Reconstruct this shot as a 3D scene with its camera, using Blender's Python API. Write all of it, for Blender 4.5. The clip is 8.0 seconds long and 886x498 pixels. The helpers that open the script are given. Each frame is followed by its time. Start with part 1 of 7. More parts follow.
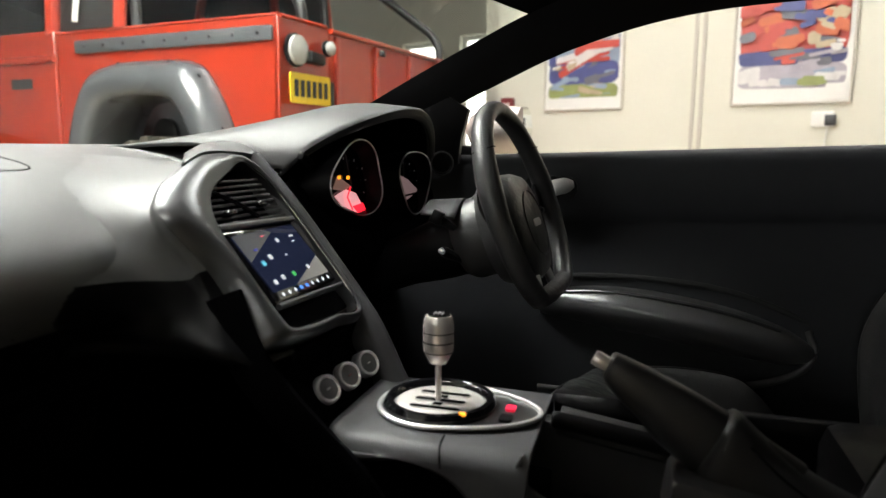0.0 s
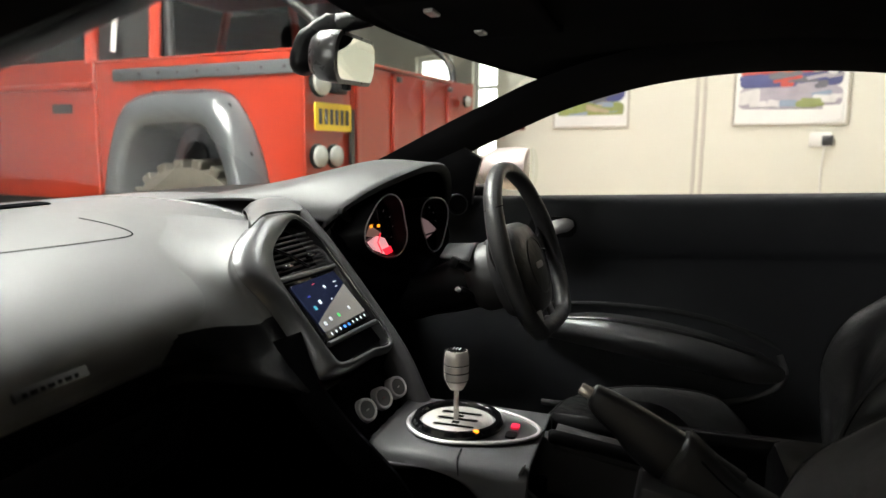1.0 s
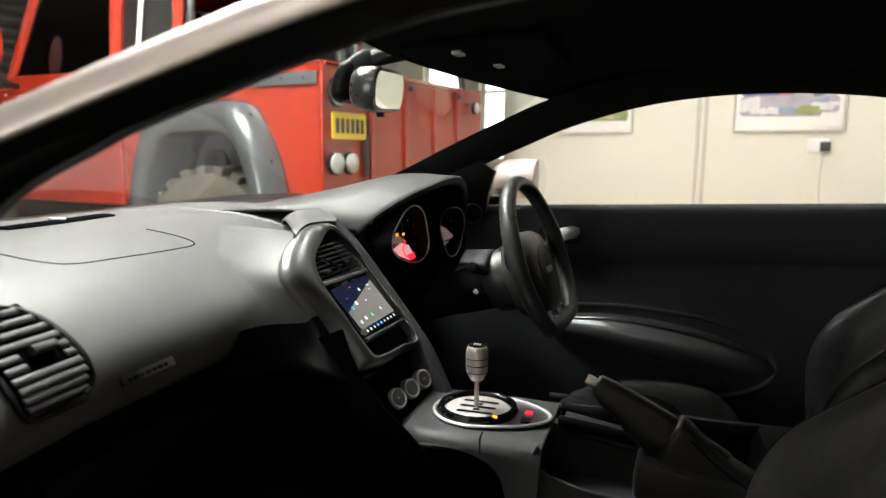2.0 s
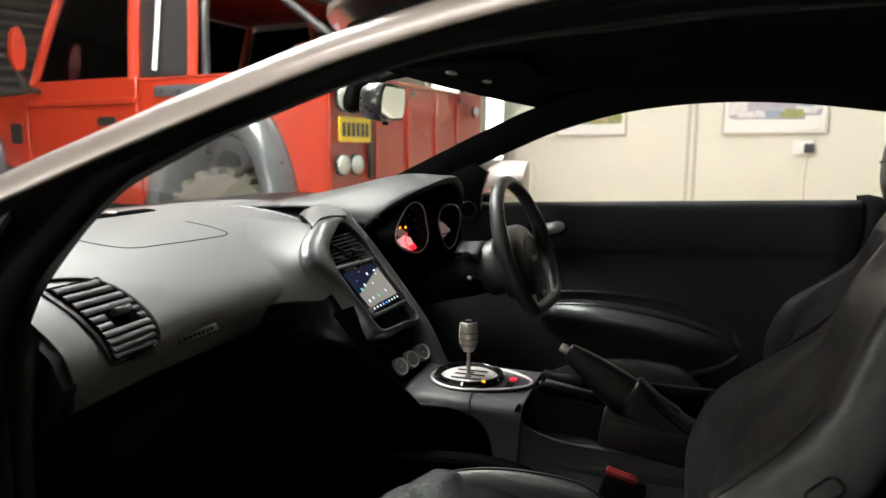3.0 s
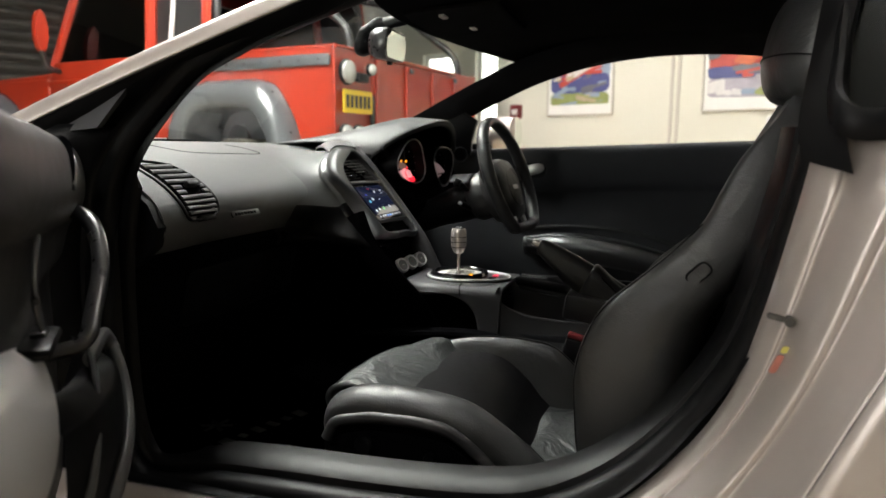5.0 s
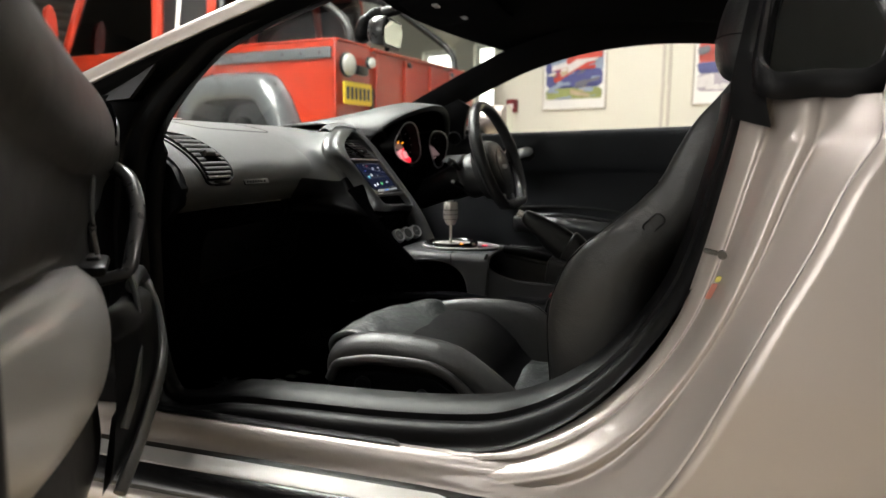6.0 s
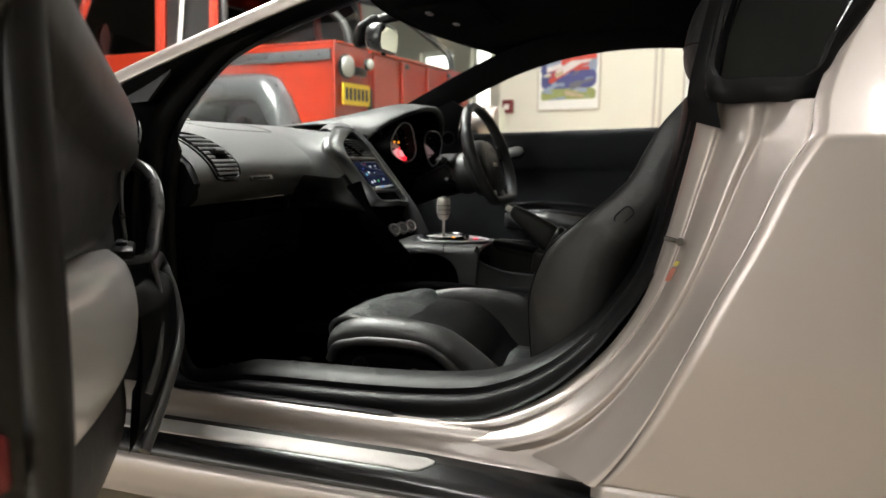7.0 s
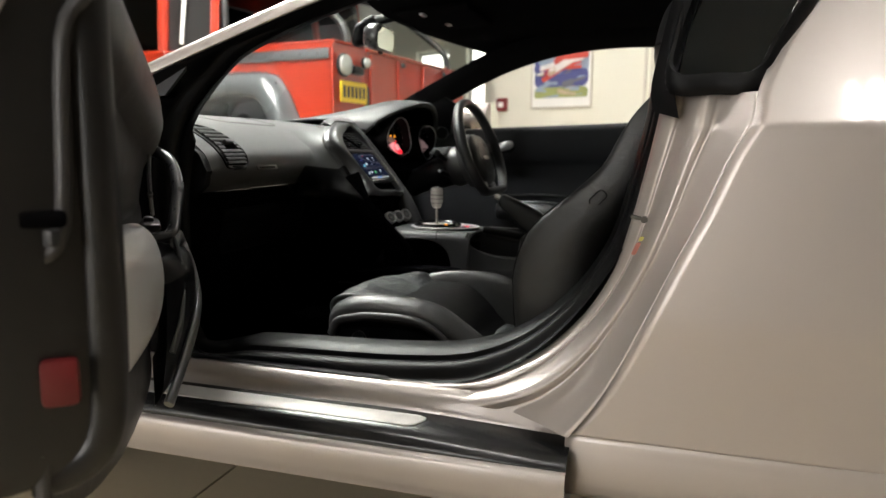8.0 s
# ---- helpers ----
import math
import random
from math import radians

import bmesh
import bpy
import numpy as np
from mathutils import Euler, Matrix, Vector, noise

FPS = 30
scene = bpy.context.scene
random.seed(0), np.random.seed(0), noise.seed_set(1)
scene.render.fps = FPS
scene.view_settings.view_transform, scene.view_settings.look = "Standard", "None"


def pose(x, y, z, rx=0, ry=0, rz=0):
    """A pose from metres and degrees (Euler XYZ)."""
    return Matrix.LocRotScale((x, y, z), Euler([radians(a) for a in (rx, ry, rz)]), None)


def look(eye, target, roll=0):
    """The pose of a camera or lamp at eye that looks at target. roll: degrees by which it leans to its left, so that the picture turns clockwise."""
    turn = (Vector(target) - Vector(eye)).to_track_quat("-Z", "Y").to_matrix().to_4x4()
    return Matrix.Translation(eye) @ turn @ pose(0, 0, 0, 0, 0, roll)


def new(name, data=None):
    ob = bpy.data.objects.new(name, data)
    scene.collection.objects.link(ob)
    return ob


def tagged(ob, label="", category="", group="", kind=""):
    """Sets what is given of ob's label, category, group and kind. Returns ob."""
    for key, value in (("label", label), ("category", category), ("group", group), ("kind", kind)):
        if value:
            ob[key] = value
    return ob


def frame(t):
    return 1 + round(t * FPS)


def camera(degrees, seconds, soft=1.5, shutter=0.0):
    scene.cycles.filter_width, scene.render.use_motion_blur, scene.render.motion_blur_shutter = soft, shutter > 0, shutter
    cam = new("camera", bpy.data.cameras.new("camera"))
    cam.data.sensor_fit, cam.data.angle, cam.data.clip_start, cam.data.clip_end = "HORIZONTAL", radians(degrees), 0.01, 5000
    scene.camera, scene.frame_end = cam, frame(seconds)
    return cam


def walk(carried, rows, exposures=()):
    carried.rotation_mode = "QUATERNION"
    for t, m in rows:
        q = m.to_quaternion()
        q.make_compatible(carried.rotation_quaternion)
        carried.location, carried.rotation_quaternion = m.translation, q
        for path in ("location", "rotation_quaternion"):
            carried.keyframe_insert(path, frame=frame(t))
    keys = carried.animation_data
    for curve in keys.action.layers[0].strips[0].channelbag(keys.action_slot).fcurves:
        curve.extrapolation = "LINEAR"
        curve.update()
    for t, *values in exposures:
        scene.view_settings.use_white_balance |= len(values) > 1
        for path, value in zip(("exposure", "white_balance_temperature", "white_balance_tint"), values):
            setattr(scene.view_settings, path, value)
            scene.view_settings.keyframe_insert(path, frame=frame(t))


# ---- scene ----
cam = camera(66.0, 8.0)
cam.data.dof.use_dof, cam.data.dof.focus_distance, cam.data.dof.aperture_fstop = True, 1.25, 3.8
PATH = [
    (0, (0.08, 0.047, 0.972), (-0.467, 1.948, 0.677), 0.5),
    (0.5, (0.102, -0.034, 1.002), (-0.464, 1.863, 0.718), 0.6),
    (1, (0.122, -0.136, 1.072), (-0.457, 1.756, 0.782), 0.5),
    (1.5, (0.129, -0.202, 1.093), (-0.459, 1.688, 0.804), 0.6),
    (2.8, (0.179, -0.428, 1.118), (-0.419, 1.459, 0.83), 0.3),
    (3, (0.206, -0.464, 1.109), (-0.395, 1.422, 0.824), 0.4),
    (3.5, (0.248, -0.533, 1.075), (-0.351, 1.353, 0.785), 0.4),
    (4, (0.278, -0.619, 1.048), (-0.321, 1.267, 0.756), 0.4),
    (4.5, (0.285, -0.681, 1.016), (-0.311, 1.206, 0.724), 0.4),
    (5, (0.312, -0.764, 0.955), (-0.283, 1.123, 0.666), 0.3),
    (6.5, (0.401, -0.959, 0.9), (-0.192, 0.929, 0.609), 0.4),
    (7, (0.425, -1.009, 0.9), (-0.166, 0.88, 0.609), 0.4),
    (7.5, (0.457, -1.065, 0.894), (-0.131, 0.824, 0.603), 0.4),
    (8, (0.475, -1.131, 0.881), (-0.107, 0.76, 0.588), 0.4),
]
walk(cam, [(t, look(eye, target, roll)) for t, eye, target, roll in PATH])

# ---- light and exposure ----
scene.view_settings.exposure = 0.0
world = bpy.data.worlds.new("world")
scene.world = world
world.use_nodes = True
wn = world.node_tree
sky = wn.nodes.new("ShaderNodeTexSky")
sky.sky_type, sky.sun_disc = "NISHITA", False
sky.sun_elevation, sky.sun_rotation = radians(35), radians(200)
wn.nodes["Background"].inputs["Strength"].default_value = 0.05
wn.links.new(sky.outputs["Color"], wn.nodes["Background"].inputs["Color"])

# strip lights: place, turn, length and height; the five low ones are added for the dash
# the last two are also added, to brighten the open door and jamb
LIGHTS = ((-1.00, 1.30, 90, 1.5, 2.8), (-1.22, 1.30, 90, 1.5, 2.8), (-1.44, 1.30, 90, 1.5, 2.8), (-1.66, 1.30, 90, 1.5, 2.8), (-1.88, 1.30, 90, 1.5, 2.8), (-2.2, 2.2, 90, 0.7, 3.34), (-4.4, 4.4, -21, 0.5, 3.34), (-0.3, 3.4, -21, 1.05, 3.34), (1.6, 3.1, -21, 0.9, 3.34), (1.15, 0.20, 90, 0.55, 3.34), (-0.5, -1.7, 0, 0.9, 3.34))


# ---- materials ----
def material(name, color, rough=0.5, metal=0.0, var=0.15, scale=6.0, grain=0.0, grain_scale=400.0, coat=0.0, island=0.0, spec=0.5, sheen=0.0, wrinkle=0.0):
    """A surface with a slow colour drift, a finer mottle in the gloss and a fine relief."""
    m = bpy.data.materials.new(name)
    m.use_nodes = True
    nt = m.node_tree
    b = nt.nodes["Principled BSDF"]
    tc = nt.nodes.new("ShaderNodeTexCoord")
    n1 = nt.nodes.new("ShaderNodeTexNoise")
    n1.inputs["Scale"].default_value, n1.inputs["Detail"].default_value = scale, 6
    nt.links.new(tc.outputs["Object"], n1.inputs["Vector"])
    ramp = nt.nodes.new("ShaderNodeMapRange")
    ramp.inputs["To Min"].default_value, ramp.inputs["To Max"].default_value = 1 - var, 1 + var
    nt.links.new(n1.outputs["Fac"], ramp.inputs["Value"])
    mul = nt.nodes.new("ShaderNodeVectorMath")
    mul.operation = "SCALE"
    mul.inputs[0].default_value = color
    nt.links.new(ramp.outputs["Result"], mul.inputs["Scale"])
    nt.links.new(mul.outputs["Vector"], b.inputs["Base Color"])
    n2 = nt.nodes.new("ShaderNodeTexNoise")
    n2.inputs["Scale"].default_value, n2.inputs["Detail"].default_value = scale * 7, 4
    nt.links.new(tc.outputs["Object"], n2.inputs["Vector"])
    r2 = nt.nodes.new("ShaderNodeMapRange")
    r2.inputs["To Min"].default_value, r2.inputs["To Max"].default_value = max(0.02, rough * (1 - var)), min(1.0, rough * (1 + var))
    nt.links.new(n2.outputs["Fac"], r2.inputs["Value"])
    nt.links.new(r2.outputs["Result"], b.inputs["Roughness"])
    b.inputs["Metallic"].default_value = metal
    b.inputs["Coat Weight"].default_value, b.inputs["Coat Roughness"].default_value = coat, 0.06
    b.inputs["Specular IOR Level"].default_value = spec
    b.inputs["Sheen Weight"].default_value = sheen
    soft = None
    if wrinkle:
        wv = nt.nodes.new("ShaderNodeTexNoise")
        wv.inputs["Scale"].default_value, wv.inputs["Detail"].default_value, wv.inputs["Distortion"].default_value = 11.0, 3, 1.6
        nt.links.new(tc.outputs["Object"], wv.inputs["Vector"])
        soft = nt.nodes.new("ShaderNodeBump")
        soft.inputs["Strength"].default_value, soft.inputs["Distance"].default_value = wrinkle, 0.012
        nt.links.new(wv.outputs["Fac"], soft.inputs["Height"])
    if grain:
        g = nt.nodes.new("ShaderNodeTexVoronoi")
        g.inputs["Scale"].default_value = grain_scale
        nt.links.new(tc.outputs["Object"], g.inputs["Vector"])
        bump = nt.nodes.new("ShaderNodeBump")
        bump.inputs["Strength"].default_value, bump.inputs["Distance"].default_value = grain, 0.0006
        nt.links.new(g.outputs["Distance"], bump.inputs["Height"])
        if soft:
            nt.links.new(soft.outputs["Normal"], bump.inputs["Normal"])
        nt.links.new(bump.outputs["Normal"], b.inputs["Normal"])
    return m


def glow(name, color, strength):
    m = bpy.data.materials.new(name)
    m.use_nodes = True
    b = m.node_tree.nodes["Principled BSDF"]
    b.inputs["Base Color"].default_value = (*color, 1)
    b.inputs["Emission Color"].default_value = (*color, 1)
    b.inputs["Emission Strength"].default_value = strength
    b.inputs["Roughness"].default_value = 0.3
    return m


def pane(name, tint=(0.9, 0.95, 0.92), gloss=1.0):
    """Thin sheet glass: clear, with its mirror image growing towards grazing angles."""
    m = bpy.data.materials.new(name)
    m.use_nodes = True
    nt = m.node_tree
    nt.nodes.remove(nt.nodes["Principled BSDF"])
    tr, gl = nt.nodes.new("ShaderNodeBsdfTransparent"), nt.nodes.new("ShaderNodeBsdfGlossy")
    tr.inputs["Color"].default_value = (*tint, 1)
    gl.inputs["Roughness"].default_value = 0.01
    lw, mix = nt.nodes.new("ShaderNodeLayerWeight"), nt.nodes.new("ShaderNodeMixShader")
    lw.inputs["Blend"].default_value = 0.5
    p5, k = nt.nodes.new("ShaderNodeMath"), nt.nodes.new("ShaderNodeMath")
    p5.operation, k.operation, k.use_clamp = "POWER", "MULTIPLY_ADD", True
    p5.inputs[1].default_value = 4.0
    k.inputs[1].default_value, k.inputs[2].default_value = 0.8 * gloss, 0.04 * gloss
    nt.links.new(lw.outputs["Facing"], p5.inputs[0])
    nt.links.new(p5.outputs["Value"], k.inputs[0])
    nt.links.new(k.outputs["Value"], mix.inputs["Fac"])
    nt.links.new(tr.outputs["BSDF"], mix.inputs[1])
    nt.links.new(gl.outputs["BSDF"], mix.inputs[2])
    nt.links.new(mix.outputs["Shader"], nt.nodes["Material Output"].inputs["Surface"])
    return m


DASH = material("dash_soft_touch", (0.092, 0.094, 0.095), 0.42, var=0.05, scale=4, grain=0.2, grain_scale=900, spec=0.25)
HOODSKIN = material("hood_leather", (0.045, 0.046, 0.047), 0.48, var=0.08, scale=6, grain=0.25, grain_scale=700, spec=0.22)
SEATPANEL = material("grey_suede_leather", (0.026, 0.029, 0.029), 0.46, var=0.4, scale=14, grain=0.3, grain_scale=800, spec=0.5, wrinkle=0.9)
GLOSSTRIM = material("dark_satin_trim", (0.030, 0.030, 0.031), 0.28, var=0.08, scale=8, spec=0.6)
SHUTBLACK = material("satin_black_shut_face", (0.0135, 0.0128, 0.0128), 0.36, var=0.15, scale=8, spec=0.45)
LEATHER = material("black_leather", (0.035, 0.0355, 0.036), 0.38, var=0.25, scale=9, grain=0.35, grain_scale=500, spec=0.34, wrinkle=0.22)
# one door leather in two tones: the far door's copy is lightened against shade
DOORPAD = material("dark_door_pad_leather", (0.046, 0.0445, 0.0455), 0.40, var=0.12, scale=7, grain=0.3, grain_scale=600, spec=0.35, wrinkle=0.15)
FARPAD = material("lightened_far_door_leather", (0.36, 0.365, 0.375), 0.5, var=0.12, scale=7, grain=0.3, grain_scale=600, spec=0.1, wrinkle=0.15)
SATIN = material("satin_grey_trim", (0.12, 0.122, 0.125), 0.30, metal=0.4, var=0.05, scale=6)
DOORCARD = material("dark_door_card", (0.027, 0.029, 0.033), 0.6, var=0.15, scale=9, grain=0.3, grain_scale=900, spec=0.25)
SUEDE = material("dark_suede", (0.016, 0.016, 0.017), 0.9, var=0.2, scale=12, grain=0.3, grain_scale=1500, spec=0.0)
# both near zero: deep cabin shade is put into these blacks
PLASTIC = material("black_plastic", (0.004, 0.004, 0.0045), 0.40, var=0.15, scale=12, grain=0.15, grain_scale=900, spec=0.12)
MATTBLACK = material("matt_black_and_shade", (0.003, 0.003, 0.0035), 0.8, var=0.2, scale=9, spec=0.0)
GLOSSBLACK = material("piano_black", (0.006, 0.006, 0.007), 0.08, var=0.2, scale=9, coat=0.5)
RUBBER = material("seal_rubber", (0.005, 0.005, 0.0055), 0.46, var=0.2, scale=20, spec=0.12)
CARPET = material("black_carpet", (0.003, 0.003, 0.0035), 0.95, var=0.3, scale=60, grain=0.6, grain_scale=700, spec=0.0)
GUNMETAL = material("gunmetal_trim", (0.115, 0.118, 0.122), 0.31, metal=0.85, var=0.02, scale=5)
DARKGLASS = material("dark_quarter_glass", (0.006, 0.007, 0.007), 0.05, var=0.1, scale=4, spec=0.22)
CONSOLE = material("console_grey", (0.054, 0.0545, 0.057), 0.40, var=0.06, scale=8, grain=0.1, grain_scale=900, spec=0.15)
ALU = material("brushed_aluminium", (0.70, 0.70, 0.70), 0.40, metal=0.65, var=0.05, scale=30)
# dark base keeps the unseen walls from bouncing light into the cabin
DARKWALL = material("darkened_unseen_wall", (0.13, 0.125, 0.115), 0.8, var=0.12, scale=1.2, grain=0.2, grain_scale=90)
TREAD = material("black_tread_plastic", (0.008, 0.008, 0.0085), 0.24, var=0.06, scale=25)
CHROME = material("chrome", (0.75, 0.75, 0.76), 0.10, metal=1.0, var=0.05, scale=30)
STEEL = material("satin_steel", (0.86, 0.80, 0.76), 0.24, metal=0.7, var=0.02, scale=30)
SILVER = material("silver_paint", (0.46, 0.415, 0.385), 0.38, metal=0.40, var=0.03, scale=3, coat=0.4)
REDPAINT = material("red_paint", (0.33, 0.024, 0.0075), 0.34, var=0.1, scale=2.5, coat=0.5)
DARKGREY = material("faded_grey_plastic", (0.075, 0.08, 0.085), 0.20, var=0.15, scale=5, grain=0.1, grain_scale=300, spec=0.8)
TYRE = material("tyre_rubber", (0.085, 0.075, 0.060), 0.85, var=0.35, scale=14, grain=0.3, grain_scale=200)
WALL = material("cream_wall_paint", (0.71, 0.70, 0.595), 0.6, var=0.03, scale=1.5, grain=0.1, grain_scale=150)
TRIMPAINT = material("grey_cream_trim", (0.52, 0.49, 0.42), 0.5, var=0.05, scale=3)
CEIL = material("grey_ceiling_board", (0.42, 0.42, 0.40), 0.8, var=0.05, scale=2)
FLOORM = material("cream_floor_paint", (0.56, 0.47, 0.325), 0.38, var=0.12, scale=1.4, grain=0.1, grain_scale=60)
GROUT = material("grey_tile_grout", (0.24, 0.20, 0.145), 0.8, var=0.15, scale=5, grain=0.2, grain_scale=90)
SHUTTER = material("brown_grey_shutter", (0.070, 0.065, 0.058), 0.5, metal=0.2, var=0.15, scale=2)
WHITE = material("white_plastic", (0.80, 0.80, 0.76), 0.4, var=0.04, scale=10)
REDPL = material("red_plastic", (0.13, 0.010, 0.012), 0.4, var=0.1, scale=20)
YELLOW = material("yellow_plate", (0.82, 0.55, 0.02), 0.35, var=0.06, scale=8)
PLATEBLACK = material("plate_black", (0.02, 0.02, 0.02), 0.4, var=0.1)
LENS = material("pale_lamp_lens", (0.42, 0.42, 0.40), 0.15, var=0.2, scale=30, coat=1.0)
GLASS = pane("clear_glass", gloss=0.6)
TINT = pane("smoked_glass", (0.12, 0.13, 0.13), 1.0)
MIRROR = material("mirror_silver", (0.85, 0.88, 0.84), 0.02, metal=1.0, var=0.01)
TUBE = glow("lamp_tube", (1.0, 0.98, 0.95), 96.0)
DAY = glow("daylight_pane", (1.0, 0.98, 0.93), 4.0)
# glow of the two unseen windows added on the south side
DAYLOW = glow("added_side_daylight_pane", (1.0, 0.97, 0.93), 11.0)
REDGLOW = glow("red_dial_light", (1.0, 0.02, 0.04), 1.6)
AMBER = glow("amber_light", (1.0, 0.35, 0.02), 1.5)
SCREEN = glow("screen_navy", (0.010, 0.013, 0.030), 0.8)
for sock, val in (("Roughness", 0.02), ("Specular IOR Level", 1.0), ("Coat Weight", 1.0), ("Coat Roughness", 0.02)):
    SCREEN.node_tree.nodes["Principled BSDF"].inputs[sock].default_value = val
SCUFF = material("brushed_scuff_metal", (0.52, 0.505, 0.48), 0.52, metal=0.35, var=0.06, scale=40)
# pale base stands for the light caught by the near door's armrest
ARM = material("lit_satin_armrest", (0.84, 0.83, 0.825), 0.28, metal=0.5, var=0.03, scale=5)

# ---- mesh helpers ----
HOME = {}


def thing(name, at, label, category, group="", kind=""):
    ob = new(name)
    ob.location = at
    HOME[ob] = Matrix.Translation(at)
    return tagged(ob, label, category, group, kind)


def part(name, bm, mat, parent=None, label="", angle=38, mods=()):
    bmesh.ops.recalc_face_normals(bm, faces=bm.faces)
    me = bpy.data.meshes.new(name)
    bm.to_mesh(me)
    bm.free()
    me.materials.append(mat)
    me.polygons.foreach_set("use_smooth", [True] * len(me.polygons))
    me.set_sharp_from_angle(angle=radians(angle))
    ob = new(name, me)
    if parent:
        ob.parent = parent
        ob.matrix_parent_inverse = HOME.get(parent, Matrix()).inverted()
    for kind, width, extra in mods:
        md = ob.modifiers.new(kind.lower(), kind)
        if kind == "SOLIDIFY":
            md.thickness, md.offset = width, extra
        else:
            md.width, md.segments, md.limit_method = width, extra, "ANGLE"
    return tagged(ob, label)


def solid(t, offset=0.0):
    return ("SOLIDIFY", t, offset)


def bevel(w, n=2):
    return ("BEVEL", w, n)


def spl(pts, n, closed=False):
    """n points on a Catmull-Rom curve through pts."""
    p = np.array(pts, float)
    k = len(p)
    if k == 2 and not closed:
        return np.array([p[0] + (p[1] - p[0]) * i / (n - 1) for i in range(n)])
    out = []
    span = k if closed else k - 1
    for i in range(n):
        u = span * i / (n if closed else n - 1)
        j = min(int(u), span - 1)
        t = u - j
        if closed:
            a, b, c, d = p[(j - 1) % k], p[j % k], p[(j + 1) % k], p[(j + 2) % k]
        else:
            b, c = p[j], p[j + 1]
            a = p[j - 1] if j else 2 * b - c
            d = p[j + 2] if j + 2 < k else 2 * c - b
        out.append(0.5 * (2 * b + (c - a) * t + (2 * a - 5 * b + 4 * c - d) * t * t + (3 * b - a - 3 * c + d) * t ** 3))
    return np.array(out)


def sheet(grid, closed_u=False, closed_v=False, cap=False):
    """A mesh from rows of points; u runs along a row, v from row to row."""
    bm = bmesh.new()
    g = [[bm.verts.new(p) for p in row] for row in grid]
    nv, nu = len(g), len(g[0])
    for j in range(nv if closed_v else nv - 1):
        for i in range(nu if closed_u else nu - 1):
            a, b, c, d = g[j][i], g[j][(i + 1) % nu], g[(j + 1) % nv][(i + 1) % nu], g[(j + 1) % nv][i]
            try:
                bm.faces.new((a, b, c, d))
            except ValueError:
                pass
    if cap:
        bm.faces.new(g[0][::-1])
        bm.faces.new(g[-1])
    return bm


def loft(curves, nu=24, nv=24, closed_u=False, closed_v=False, cap=False):
    rows = [spl(c, nu, closed_u) for c in curves]
    cols = [spl([r[i] for r in rows], nv, closed_v) for i in range(nu)]
    return sheet([[cols[i][j] for i in range(nu)] for j in range(nv)], closed_u, closed_v, cap)


def sweep(path, rx, ry=None, n=12, up=(0, 0, 1), closed=False, taper=None):
    """An oval tube along a path."""
    p = np.array(path, float)
    ry = ry or rx
    rows = []
    for i in range(len(p)):
        if closed:
            d = p[(i + 1) % len(p)] - p[i - 1]
        else:
            d = p[min(i + 1, len(p) - 1)] - p[max(i - 1, 0)]
        d = d / (np.linalg.norm(d) + 1e-9)
        s = np.cross(d, up)
        s = s / (np.linalg.norm(s) + 1e-9)
        w = np.cross(s, d)
        k = taper[i] if taper is not None else 1.0
        rows.append([p[i] + k * (rx * math.cos(a) * s + ry * math.sin(a) * w) for a in np.linspace(0, 2 * math.pi, n, endpoint=False)])
    return sheet(rows, True, closed, not closed)


def lathe(profile, n=32, at=(0, 0, 0), axis=(0, 0, 1)):
    """Turns (radius, height) pairs round an axis."""
    q = Vector((0, 0, 1)).rotation_difference(Vector(axis)).to_matrix()
    rows = [[Vector(at) + q @ Vector((max(r, 1e-4) * math.cos(a), max(r, 1e-4) * math.sin(a), h)) for a in np.linspace(0, 2 * math.pi, n, endpoint=False)] for r, h in profile]
    return sheet(rows, True, False, True)


def box(size, at=(0, 0, 0), turn=None, round_=0.0, seg=2):
    bm = bmesh.new()
    bmesh.ops.create_cube(bm, size=1)
    for v in bm.verts:
        v.co = Vector((v.co.x * size[0], v.co.y * size[1], v.co.z * size[2]))
    if round_:
        bmesh.ops.bevel(bm, geom=bm.edges[:], offset=round_, segments=seg, affect="EDGES", profile=0.5)
    m = Matrix.Translation(at) @ (turn.to_4x4() if turn else Matrix())
    bm.transform(m)
    return bm



def plate(outline, frame_, depth, round_=0.0):
    """An outline of (u, v) pairs made solid: frame_ maps (u, v, h) to space; it reaches from h = 0 down to -depth."""
    bm = bmesh.new()
    top = [bm.verts.new(frame_(u, v, 0)) for u, v in outline]
    bot = [bm.verts.new(frame_(u, v, -depth)) for u, v in outline]
    n = len(outline)
    f = bm.faces.new(top)
    bm.faces.new(bot[::-1])
    for i in range(n):
        bm.faces.new((top[i], bot[i], bot[(i + 1) % n], top[(i + 1) % n]))
    if round_:
        bmesh.ops.bevel(bm, geom=list(f.edges), offset=round_, segments=2, affect="EDGES", profile=0.5)
    return bm


def rounded(w, h, r, n=5, cx=0.0, cy=0.0):
    pts = []
    for sx, sy, a0 in ((1, 1, 0), (-1, 1, 90), (-1, -1, 180), (1, -1, 270)):
        for i in range(n + 1):
            a = radians(a0 + 90 * i / n)
            pts.append((cx + sx * (w / 2 - r) + r * math.cos(a), cy + sy * (h / 2 - r) + r * math.sin(a)))
    return pts


def merge(*bms):
    """Joins pieces of one part."""
    out = bms[0]
    for b in bms[1:]:
        me = bpy.data.meshes.new("tmp")
        b.to_mesh(me)
        b.free()
        out.from_mesh(me)
        bpy.data.meshes.remove(me)
    return out

# ---- the workshop ----
W0 = Vector((1.164, 4.335, 0.0))          # a point of the poster wall
WU = Vector((-0.930, 0.367, 0.0)).normalized()   # along it
